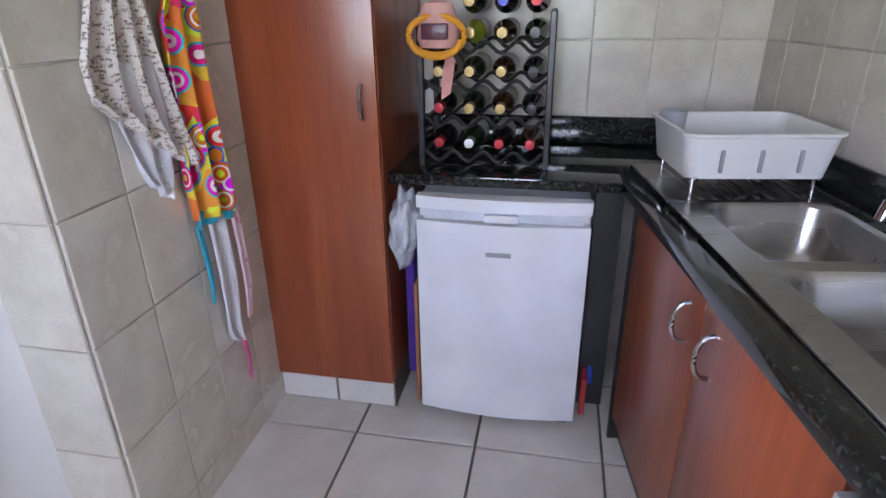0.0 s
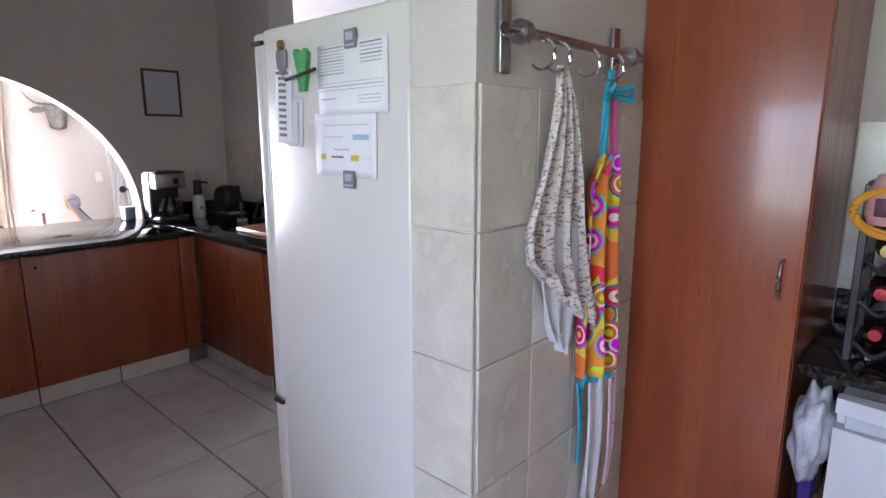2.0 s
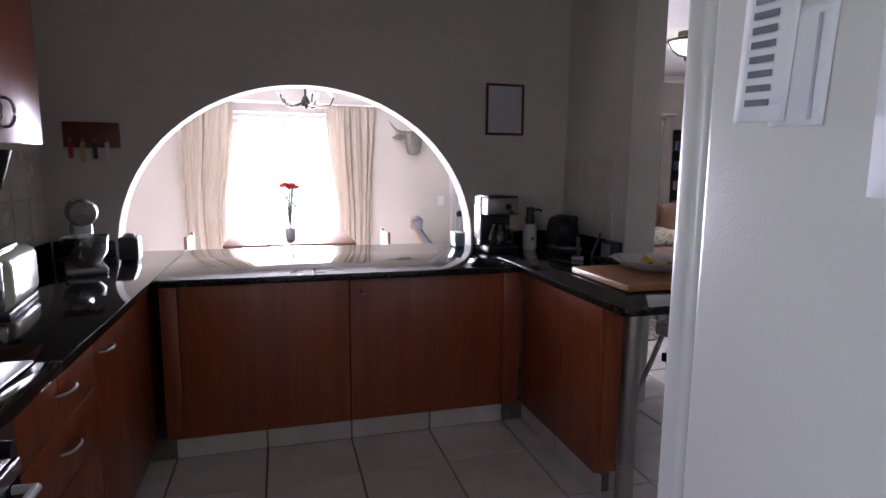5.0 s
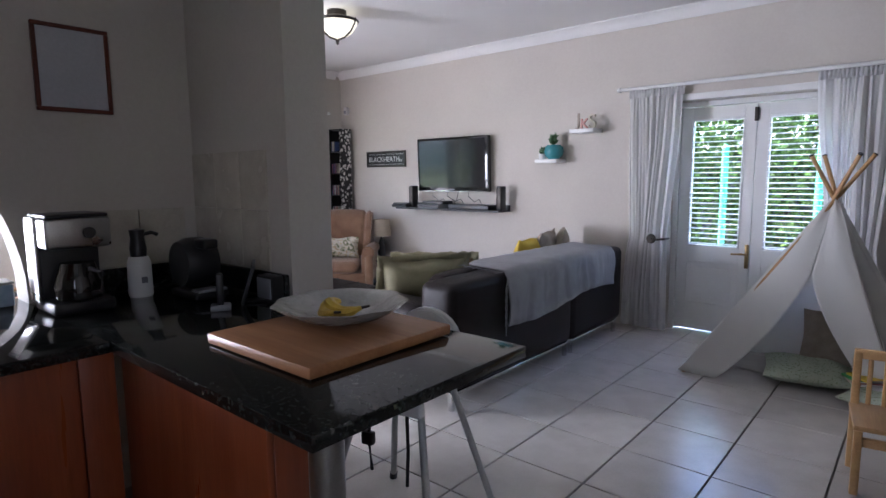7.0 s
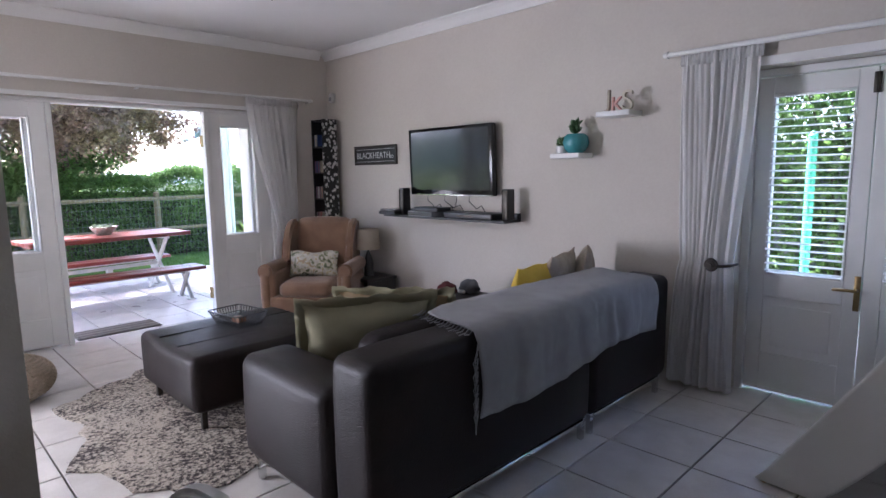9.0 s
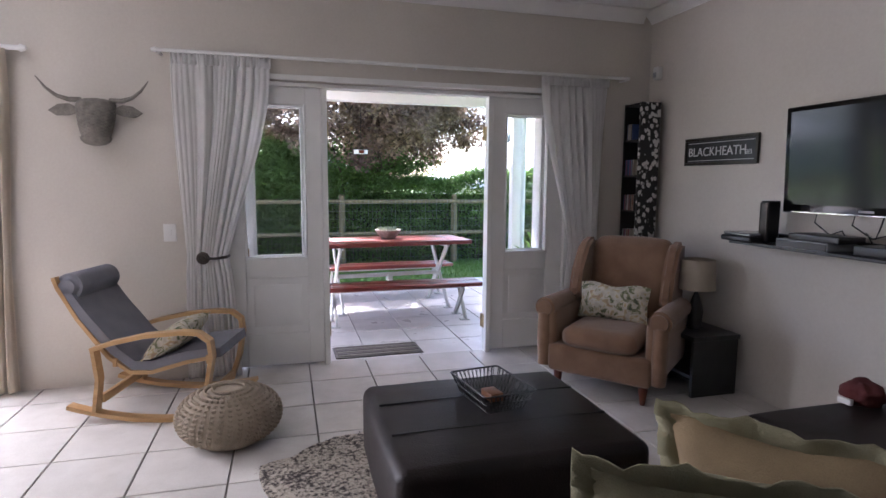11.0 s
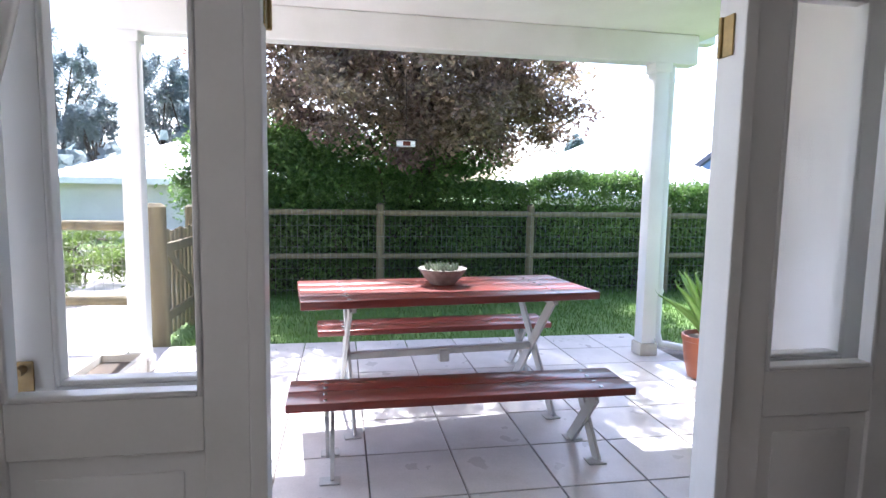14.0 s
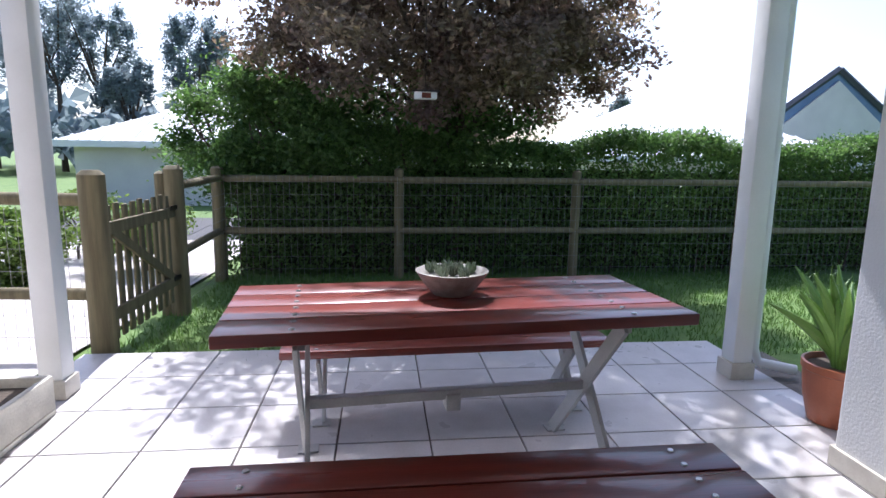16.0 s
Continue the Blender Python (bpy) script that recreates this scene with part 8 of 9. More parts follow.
part("head", woven_head(), WICKER, bh)
for s in (-1, 1):
    horn = [(0.07, s * 0.08, 0.085), (0.075, s * 0.15, 0.085), (0.08, s * 0.21, 0.105), (0.085, s * 0.265, 0.15), (0.09, s * 0.312, 0.215)]
    part("horn", tubed(horn, [0.017, 0.015, 0.012, 0.008, 0.003], 10), WICKER, bh)
    bm = bmesh.new()
    outline(bm, [(s * 0.10, 0.035), (s * 0.15, 0.062), (s * 0.21, 0.055), (s * 0.265, 0.015), (s * 0.22, -0.015), (s * 0.15, -0.01), (s * 0.10, 0.01)], 0.055, 0.07, "x")
    part("ear", bm, WICKER, bh)
sw_ = thing("light_switch", "white light switch on the beige wall", "switch", (XP, 3.02, 1.02))
part("plate", boxed(0.001, 0.012, -0.04, 0.04, -0.06, 0.06, 0.003), WHITE_PLASTIC, sw_)
part("rocker", boxed(0.012, 0.017, -0.012, 0.012, -0.02, 0.02, 0.002, 1), WHITE_PLASTIC, sw_)
pir = thing("motion_detector", "small white alarm motion detector in the corner", "sensor", (-7.16, YT - 0.01, 2.24))
part("case", boxed(-0.03, 0.03, -0.045, 0.008, -0.05, 0.05, 0.012, 3), WHITE_PLASTIC, pir)
part("lens", boxed(-0.02, 0.02, -0.05, -0.044, -0.035, 0.005, 0.004, 2), GREY_PLASTIC, pir)

# compact disc tower
BW = spotted("black_white_flower_print", (0.03, 0.03, 0.03), (0.62, 0.60, 0.56), 26, 0.42)
cd = thing("cd_tower", "black compact disc tower with a flowered side", "shelf", (-7.27, 6.44, 0))
part("back", boxed(0.0, 0.2, 0.17, 0.185, 0.0, 2.0), BLACK, cd)
part("side", boxed(0.0, 0.014, 0.0, 0.17, 0.0, 2.0), BLACK, cd)
part("side", boxed(0.2, 0.216, 0.0, 0.185, 0.0, 2.0, 0.002, 1), BW, cd, "black and white flower-print side panel")
for k in range(8):
    part("shelf", boxed(0.014, 0.2, 0.0, 0.17, 0.02 + k * 0.28, 0.034 + k * 0.28), BLACK, cd)
SPINES = [material("disc_case_" + nme, c, 0.3) for nme, c in (("white", (0.6, 0.6, 0.58)), ("grey", (0.25, 0.25, 0.27)), ("black", (0.03, 0.03, 0.035)), ("red", (0.3, 0.04, 0.04)), ("blue", (0.06, 0.10, 0.25)), ("cream", (0.5, 0.45, 0.35)))]
rnd = random.Random(3)
for k in range(7):
    x = 0.018
    for i in range(rnd.randint(8, 14)):
        w = 0.0104
        if x + w > 0.197:
            break
        e = thing("compact_disc", "compact disc case standing in the tower", "disc case", (-7.27 + x, 6.455, 0.0345 + k * 0.28), group="compact discs")
        part("case", boxed(0, w - 0.0012, 0, 0.142, 0, 0.125), rnd.choice(SPINES), e)
        x += w

# television, shelf and electronics
tv = thing("television", "black flat-screen television on a wall bracket", "television", (-5.325, 6.615, 1.51))
tilt = Matrix.Rotation(radians(2), 4, "X")
part("bezel", boxed(-0.505, 0.505, -0.03, 0.03, -0.299, 0.299, 0.008, 3, tilt), material("piano_black", (0.006, 0.006, 0.006), 0.08, 0, None, 3, 0.1, 50, 0, rough_var=0.02), tv)
part("screen", boxed(-0.47, 0.47, -0.0325, -0.0295, -0.25, 0.272, 0, 2, tilt), material("dark_screen", (0.012, 0.012, 0.014), 0.12, 0, None, 3, 0.1, 50, 0, rough_var=0.03), tv)
part("logo_bar", boxed(-0.04, 0.04, -0.032, -0.0297, -0.28, -0.268, 0, 2, tilt), GREY_PLASTIC, tv)
part("lower_trim", boxed(-0.50, 0.50, -0.0335, -0.028, -0.297, -0.289, 0.001, 1, tilt), CHROME, tv)
part("bracket", boxed(-0.2, 0.2, 0.028, 0.062, -0.15, 0.15), BLACK, tv)
sh = thing("media_shelf", "long black floating shelf below the television", "shelf", (-5.34, YT, 1.005))
part("board", boxed(-0.745, 0.745, -0.22, -0.001, 0.0, 0.02, 0.003, 1), BLACK, sh)
part("back_rail", boxed(-0.745, 0.745, -0.02, -0.001, 0.02, 0.07, 0.003, 1), BLACK, sh)
for x, lab in ((-5.87, "black satellite speaker on the media shelf"), (-4.625, "black satellite speaker on the media shelf")):
    e = thing("speaker", lab, "speaker", (x, 6.55, 1.0255), group="speakers on the shelf")
    part("case", boxed(-0.032, 0.032, -0.045, 0.045, 0, 0.25, 0.01, 3), BLACK, e)
    part("grille", boxed(-0.027, 0.027, -0.049, -0.044, 0.012, 0.238, 0.006, 2), DARK_METAL, e)
gc = thing("games_console", "glossy black games console on the media shelf", "console", (-5.965, 6.52, 1.0255))
part("case", boxed(-0.14, 0.10, -0.11, 0.1, 0, 0.035, 0.012, 3), BLACK, gc)
part("top_cover", boxed(-0.13, 0.09, -0.10, 0.09, 0.035, 0.055, 0.012, 3), material("silver_lid", (0.4, 0.4, 0.42), 0.2, 0.6), gc)
dc = thing("decoder", "silver and black satellite decoder on the media shelf", "decoder", (-5.55, 6.55, 1.0255))
part("case", boxed(-0.16, 0.16, -0.11, 0.09, 0, 0.045, 0.004, 2), GREY_PLASTIC, dc)
part("front", boxed(-0.155, 0.155, -0.115, -0.109, 0.005, 0.04, 0.002, 1), BLACK, dc)
dp = thing("disc_player", "slim black disc player stacked on the decoder", "player", (-5.49, 6.55, 1.0715))
part("case", boxed(-0.15, 0.15, -0.10, 0.08, 0, 0.035, 0.004, 2), BLACK, dp)
sb = thing("sound_bar", "low black amplifier on the media shelf", "amplifier", (-5.0, 6.55, 1.0255))
part("case", boxed(-0.27, 0.27, -0.09, 0.08, 0, 0.05, 0.006, 2), BLACK, sb)
part("display", boxed(-0.1, 0.06, -0.093, -0.089, 0.015, 0.035), DARK_METAL, sb)
for i, (xa, xb) in enumerate(((-5.62, -5.45), (-5.4, -5.2), (-5.25, -5.32), (-5.1, -4.95))):
    e = thing("cable", "loose black cable below the television", "cable", (0, 0, 0), group="loose cables")
    part("wire", tubed([(xa, 6.62, 1.22), (xa - 0.03, 6.64, 1.16), ((xa + xb) / 2, 6.62, 1.10), (xb, 6.6, 1.13), (xb + 0.02, 6.62, 1.08)], 0.004, 6), BLACK, e)

# sign and small shelves


def text_mesh(body, size, depth):
    cu_ = bpy.data.curves.new("lettering", "FONT")
    cu_.body, cu_.size, cu_.extrude, cu_.align_x, cu_.align_y = body, size, depth, "CENTER", "CENTER"
    tmp = bpy.data.objects.new("lettering_curve", cu_)
    me = bpy.data.meshes.new_from_object(tmp)
    bpy.data.objects.remove(tmp)
    bpy.data.curves.remove(cu_)
    return me


sg = picture("sign", "black framed station sign with white lettering", "y", (-6.455, YT - 0.0015, 1.60), 0.69, 0.195, DARK_METAL, BLACK, 0.022)
for body, x, z, size in (("BLACKHEATH", -0.03, -0.005, 0.088), ("SE3", 0.265, -0.02, 0.04)):
    me = text_mesh(body, size, 0.0008)
    me.materials.append(material("white_lettering", (0.7, 0.7, 0.68), 0.6))
    o = new("lettering", me)
    o.parent = sg
    o.matrix_basis = Matrix.Translation((x, -0.0135, z)) @ Matrix.Rotation(radians(90), 4, "X")
part("rule", boxed(-0.31, 0.31, -0.0136, -0.0125, 0.058, 0.062), SPINES[0], sg)
part("rule", boxed(-0.31, 0.31, -0.0136, -0.0125, -0.066, -0.062), SPINES[0], sg)
for x, z in ((-4.075, 1.50), (-3.71, 1.765)):
    e = thing("wall_shelf", "small white floating wall shelf", "shelf", (x, YT, z), group="small white shelves")
    part("board", boxed(-0.12, 0.12, -0.19, -0.001, 0, 0.035, 0.004), WHITE, e)
TEAL = material("teal_glaze", (0.07, 0.30, 0.32), 0.25, 0, (0.055, 0.25, 0.27), 6, 0.4, 60, 0.02)
JADE = material("jade_leaf", (0.06, 0.13, 0.05), 0.45, 0, (0.09, 0.17, 0.07), 8, 0.4, 60, 0.02)


def plant(label, x, y, z, potmat, r, h, n, size, rows):
    e = thing("potted_succulent", label, "plant", (x, y, z), group="plants on the shelf")
    part("pot", lathed(rows, 28, wave=lambda a, k: 1 + 0.015 * math.sin(16 * a)), potmat, e)
    part("soil", cyled((0, 0, rows[-1][1] - 0.01), (0, 0, rows[-1][1] - 0.004), r * 0.9, n=20), EARTH, e)
    g = random.Random(n)
    bm = bmesh.new()
    for i in range(n):
        a, t = g.uniform(0, 6.28), g.uniform(0.2, 1)
        b = Vector((0, 0, rows[-1][1] + h * g.uniform(0, 0.8)))
        d = Vector((math.cos(a) * t, math.sin(a) * t, g.uniform(0.1, 0.9))).normalized() * size
        tube(bm, [tuple(b), tuple(b + d * 0.6), tuple(b + d)], [size * 0.08, size * 0.2, size * 0.03], 5)
    tube(bm, [(0, 0, rows[-1][1] - 0.01), (0, 0, rows[-1][1] + h * 0.8)], 0.005, 6)
    part("foliage", bm, JADE, e)
    return e


plant("leafy succulent in a round teal ribbed pot", -4.035, YT - 0.10, 1.535, TEAL, 0.06, 0.09, 34, 0.06, [(0.05, 0), (0.08, 0.03), (0.092, 0.07), (0.085, 0.115), (0.062, 0.135), (0.058, 0.13)])
plant("small succulent in a white pot", -4.155, YT - 0.10, 1.535, WHITE_PLASTIC, 0.035, 0.04, 26, 0.05, [(0.03, 0), (0.036, 0.005), (0.04, 0.055), (0.036, 0.055)])
for ch, x, s, c in (("J", -3.775, 0.16, BEIGE), ("K", -3.715, 0.14, PK), ("S", -3.64, 0.19, material("cream_letter", (0.62, 0.57, 0.45), 0.7))):
    me = text_mesh(ch, s, 0.012)
    me.materials.append(c)
    lo = min(v.co.y for v in me.vertices)
    e = thing("decorative_letter", "freestanding painted wooden letter on the shelf", "letter", (x, YT - 0.11, 1.80), group="letters on the shelf")
    o = new("letter_form", me)
    o.parent = e
    o.matrix_basis = Matrix.Translation((0, 0, -lo)) @ Matrix.Rotation(radians(90), 4, "X")

# side table and lamp
st = thing("side_table", "low black side table in the corner", "side table", (-6.29, 6.43, 0))
part("top", boxed(-0.2, 0.2, -0.18, 0.18, 0.37, 0.40, 0.004), BLACK, st)
for x in (-0.18, 0.18):
    part("side", boxed(x - 0.012, x + 0.012, -0.17, 0.17, 0, 0.369), BLACK, st)
part("shelf", boxed(-0.167, 0.167, -0.17, 0.17, 0.12, 0.14), BLACK, st)
lp = thing("table_lamp", "table lamp with a dark base and beige drum shade", "lamp", (-6.31, 6.43, 0.40))
part("base", lathed([(0.05, 0), (0.055, 0.01), (0.045, 0.03), (0.05, 0.12), (0.03, 0.2), (0.014, 0.24), (0.012, 0.3), (0.0, 0.3)], 24), BLACK, lp)
part("shade", lathed([(0.12, 0.27), (0.11, 0.47), (0.107, 0.47), (0.117, 0.27)], 32), material("beige_shade", (0.42, 0.36, 0.28), 0.9, 0, None, 5, 0.3, 200, 0.1), lp)
for x, y, z, c, lab in ((-4.90, 6.12, 0.446, material("maroon_wool", (0.10, 0.02, 0.02), 0.95, 0, None, 6, 0.4, 60, 0.3), "folded maroon knit on the chaise"), (-4.84, 6.32, 0.446, material("grey_wool", (0.13, 0.13, 0.14), 0.95, 0, None, 6, 0.4, 60, 0.3), "bundled grey knit on the chaise")):
    e = thing("knitwear", lab, "clothing", (x, y, z))
    bm = bmesh.new()
    bmesh.ops.create_icosphere(bm, subdivisions=4, radius=1)
    for v in bm.verts:
        k = 1 + 0.3 * noise.noise(v.co * 1.8 + Vector((x * 9, 0, 0)))
        v.co = Vector((v.co.x * 0.085 * k, v.co.y * 0.075 * k, 0.045 + max(-0.045, v.co.z * 0.062 * k)))
    part("cloth", bm, c, e)
    part("white_tag", boxed(-0.03, 0.03, -0.1, -0.08, 0.01, 0.035, 0.003), WHITE_PLASTIC, e)

# ceiling lamp
cl = thing("ceiling_lamp", "alabaster glass ceiling lamp with dark iron straps", "ceiling lamp", (-5.08, 4.83, CEIL_Z))
cl.matrix_basis = cl.matrix_basis @ Matrix.Diagonal((1, 1, 1.45, 1))
ALAB = material("alabaster_glass", (0.72, 0.66, 0.46), 0.25, 0, (0.6, 0.53, 0.33), 7, 0.5, 60, 0.0)
ALAB.node_tree.nodes["Principled BSDF"].inputs["Emission Color"].default_value = (1.0, 0.9, 0.6, 1)
ALAB.node_tree.nodes["Principled BSDF"].inputs["Emission Strength"].default_value = 0.12
part("glass_bowl", lathed([(0.17, -0.06), (0.165, -0.075), (0.13, -0.115), (0.07, -0.145), (0.0, -0.155)], 40), ALAB, cl)
part("rim", tubed([(0.172 * math.cos(t), 0.172 * math.sin(t), -0.06) for t in np.linspace(0, 2 * math.pi, 41)[:-1]], 0.008, 8, True), DARK_METAL, cl)
part("ceiling_plate", cyled((0, 0, -0.03), (0, 0, -0.001), 0.08, n=28), DARK_METAL, cl)
part("stem", cyled((0, 0, -0.06), (0, 0, -0.03), 0.02, n=12), DARK_METAL, cl)
for k in range(3):
    a = k * 2 * math.pi / 3 + 0.3
    pr = [(0.18, -0.05), (0.17, -0.08), (0.132, -0.121), (0.07, -0.151), (0.005, -0.16)]
    part("strap", tubed([(r * math.cos(a), r * math.sin(a), z) for r, z in pr], 0.006, 6), DARK_METAL, cl)
part("finial", lathed([(0.0, -0.19), (0.012, -0.18), (0.016, -0.165), (0.0, -0.155)], 14), DARK_METAL, cl)

# play tent
CANVAS = voile("white_canvas", (0.84, 0.83, 0.80), 0.45)
tp = thing("play_tent", "white canvas play tent on crossed wooden poles", "tent")
apex = Vector((-1.70, 5.98, 1.25))
feet = [Vector((-2.52, 5.70, 0.0)), Vector((-1.26, 5.60, 0.0)), Vector((-1.12, 6.50, 0.0)), Vector((-2.30, 6.50, 0.0))]
for i, f in enumerate(feet):
    d = (apex - f)
    o = Vector((0.02 * math.cos(i * 1.6), 0.02 * math.sin(i * 1.6), 0))
    inn = Vector((-1.80, 6.05, 0))
    f0 = f.lerp(inn, 0.045)
    pl_ = part("pole", cyled(f0, f + d * 1.19 + o, 0.013, n=10), BIRCH, tp)
    part("pole_cap", cyled(f + d * 1.19 + o, f + d * 1.195 + o, 0.015, n=10), BLACK, pl_)


def canvas(name, a, b, c, s0=0.0, s1=1.0, bow=0.03, hem=None):
    """A sagging triangular panel from foot a and foot b up to c; s0..s1 part of its width."""
    bm = bmesh.new()
    n = 18
    grid = []
    nrm = (b - a).cross(c - a).normalized()
    for j in range(n + 1):
        t = j / n * 0.985
        row = []
        for i in range(n + 1):
            u = s0 + (s1 - s0) * i / n if hem is None else hem(t, i / n)
            p = a.lerp(b, u).lerp(c, t)
            p = p + nrm * (bow * math.sin(math.pi * u) * math.sin(math.pi * min(1, t * 1.1)) + 0.006 * math.sin(11 * u + 7 * t))
            p.z = max(p.z, 0.012)
            row.append(bm.verts.new(p))
        grid.append(row)
    for p, q in zip(grid, grid[1:]):
        for i in range(n):
            bm.faces.new((p[i], p[i + 1], q[i + 1], q[i]))
    ob = part(name, bm, CANVAS, tp)
    ob.modifiers.new("thick", "SOLIDIFY").thickness = 0.003
    return ob


canvas("back_panel", feet[2], feet[3], apex)
canvas("side_panel", feet[3], feet[0], apex)
canvas("side_panel", feet[1], feet[2], apex)
canvas("front_flap", feet[0], feet[1], apex, bow=0.02, hem=lambda t, i: i * (0.20 + 0.30 * min(1, t / 0.60) if t < 0.60 else 0.5))
canvas("front_flap", feet[0], feet[1], apex, bow=0.02, hem=lambda t, i: 1 - i * (0.06 + 0.44 * min(1, t / 0.60) ** 1.2 if t < 0.60 else 0.5))
GINGHAM = spotted("green_gingham", (0.45, 0.50, 0.38), (0.27, 0.33, 0.22), 60, 0.3)
for x, y, rz, lean, w, mat, lab, z in ((-1.75, 5.80, 10, -84, 0.50, GINGHAM, "green striped floor cushion in the tent", 0.07), (-1.38, 5.52, -25, -82, 0.46, GINGHAM, "green striped floor cushion at the tent opening", 0.07), (-1.60, 6.10, 5, -38, 0.50, BEIGE, "checked beige cushion inside the tent", 0.12)):
    cushion(lab, (x, y, z), rz, lean, w, 0.40, 0.12, mat, int(x * -10))
for i, (c, dx) in enumerate((("cream", 0), ("red", 0.02), ("white", -0.01), ("blue", 0.015))):
    e = thing("picture_book", "thin picture book stacked on the floor cushion", "book", (-1.44 + dx, 5.70, 0.16 + i * 0.013), 20 + 8 * i, "picture books")
    part("pages", boxed(-0.095, 0.093, -0.07, 0.07, 0.001, 0.010), PAPER, e)
    part("cover", (lambda bm: (box(bm, -0.1, 0.1, -0.075, 0.075, 0.010, 0.0122), box(bm, -0.1, -0.0965, -0.075, 0.075, 0.0, 0.010), bm)[2])(bmesh.new()), [SPINES[5], SPINES[3], GREENP, YELLOW][i], e)

# child's chair
kc = thing("child_chair", "small pale wooden child's chair with a slatted back", "chair", (-1.29, 4.74, 0), 8)
part("seat", boxed(-0.16, 0.16, -0.16, 0.16, 0.29, 0.315, 0.008, 2), BIRCH, kc)
for x in (-0.14, 0.14):
    for y in (-0.14, 0.14):
        part("leg", boxed(x - 0.016, x + 0.016, y - 0.016, y + 0.016, 0, 0.289 if y < 0 else 0.56, 0.004), BIRCH, kc)
part("top_rail", boxed(-0.155, 0.155, 0.126, 0.154, 0.53, 0.575, 0.006), BIRCH, kc)
for i in range(4):
    part("back_slat", boxed(-0.10 + i * 0.06, -0.08 + i * 0.06, 0.132, 0.148, 0.315, 0.53, 0.003), BIRCH, kc)
for y in (-0.14, 0.14):
    part("rail", boxed(-0.124, 0.124, y - 0.01, y + 0.01, 0.22, 0.26, 0.003), BIRCH, kc)

# dining room through the arch
dt = thing("dining_table", "dark wooden dining table before the bright doors", "dining table", (-5.75, 1.12, 0))
DARKWOOD = wood("dark_dining_wood", (0.14, 0.055, 0.025), (0.10, 0.038, 0.018), 0.35, "y", 4)
part("tabletop", boxed(-0.45, 0.45, -0.56, 0.56, 0.735, 0.765, 0.006), DARKWOOD, dt)
for x in (-0.38, 0.38):
    for y in (-0.48, 0.48):
        part("leg", boxed(x - 0.03, x + 0.03, y - 0.03, y + 0.03, 0, 0.734, 0.004), DARKWOOD, dt)
part("apron", boxed(-0.36, 0.36, -0.46, 0.46, 0.66, 0.734), DARKWOOD, dt)


def dining_chair():
    e = thing("dining_chair", "white-backed dining chair at the dark table", "chair", (0, 0, 0), 0, "dining chairs")
    part("seat", boxed(-0.2, 0.2, -0.2, 0.2, 0.43, 0.47, 0.012, 3), DARKWOOD, e)
    for x in (-0.18, 0.18):
        for y in (-0.18, 0.18):
            part("leg", boxed(x - 0.015, x + 0.015, y - 0.015, y + 0.015, 0, 0.429, 0.003), DARKWOOD, e)
        part("back_post", boxed(x - 0.015, x + 0.015, 0.165, 0.195, 0.47, 0.82, 0.003), DARKWOOD, e)
    part("backrest", boxed(-0.165, 0.165, 0.17, 0.19, 0.60, 0.80, 0.01, 2), CURTAIN, e, "white padded back")
    return e


d0 = dining_chair()
d0.matrix_basis = pose(-5.12, 1.12, 0, 0, 0, -90)
copy_thing(d0, pose(-5.75, 0.42, 0, 0, 0, 180))
copy_thing(d0, pose(-5.75, 1.84, 0, 0, 0, 0))
vs_ = thing("flower_vase", "red roses in a small grey vase on the dining table", "vase", (-5.62, 1.12, 0.765))
part("vase", lathed([(0.04, 0), (0.045, 0.005), (0.05, 0.06), (0.045, 0.10), (0.048, 0.11), (0.042, 0.11), (0.04, 0.02), (0.0, 0.015)], 24), GREY_PLASTIC, vs_)
ROSE = material("red_rose", (0.45, 0.03, 0.02), 0.7, 0, (0.35, 0.02, 0.02), 20, 0.4, 80, 0.1)
for i in range(9):
    a, r = i * 2.4, 0.02 + 0.007 * i
    p = (r * math.cos(a), r * math.sin(a), 0.47 + 0.012 * (i % 3))
    part("stem", tubed([(0, 0, 0.1), (p[0] * 0.4, p[1] * 0.4, 0.3), p], 0.004, 5), JADE, vs_)
    part("rose", lathed([(0.0, -0.012), (0.022, -0.004), (0.03, 0.012), (0.024, 0.028), (0.0, 0.03)], 12, p, wave=lambda a_, k: 1 + 0.1 * math.sin(5 * a_ + k)), ROSE, vs_)
bm = bmesh.new()
for i in range(40):
    p = Vector(rng.normal(0, 0.03, 3)) + Vector((0, 0, rng.uniform(0.22, 0.42)))
    d = Vector(rng.normal(0, 1, 3)).normalized() * 0.05
    s = d.cross(Vector((0, 0, 1))).normalized() * 0.014
    bm.faces.new([bm.verts.new(q) for q in (p, p + d * 0.5 + s, p + d, p + d * 0.5 - s)])
part("leaves", bm, JADE, vs_)
ch = thing("chandelier", "dark metal chandelier with white glass shades", "chandelier", (-5.62, 1.28, 0))
part("rod", cyled((0, 0, 2.05), (0, 0, CEIL_Z - 0.001), 0.01, n=10), DARK_METAL, ch)
part("hub", lathed([(0.0, 1.94), (0.03, 1.96), (0.04, 2.0), (0.02, 2.05), (0.0, 2.06)], 20), DARK_METAL, ch)
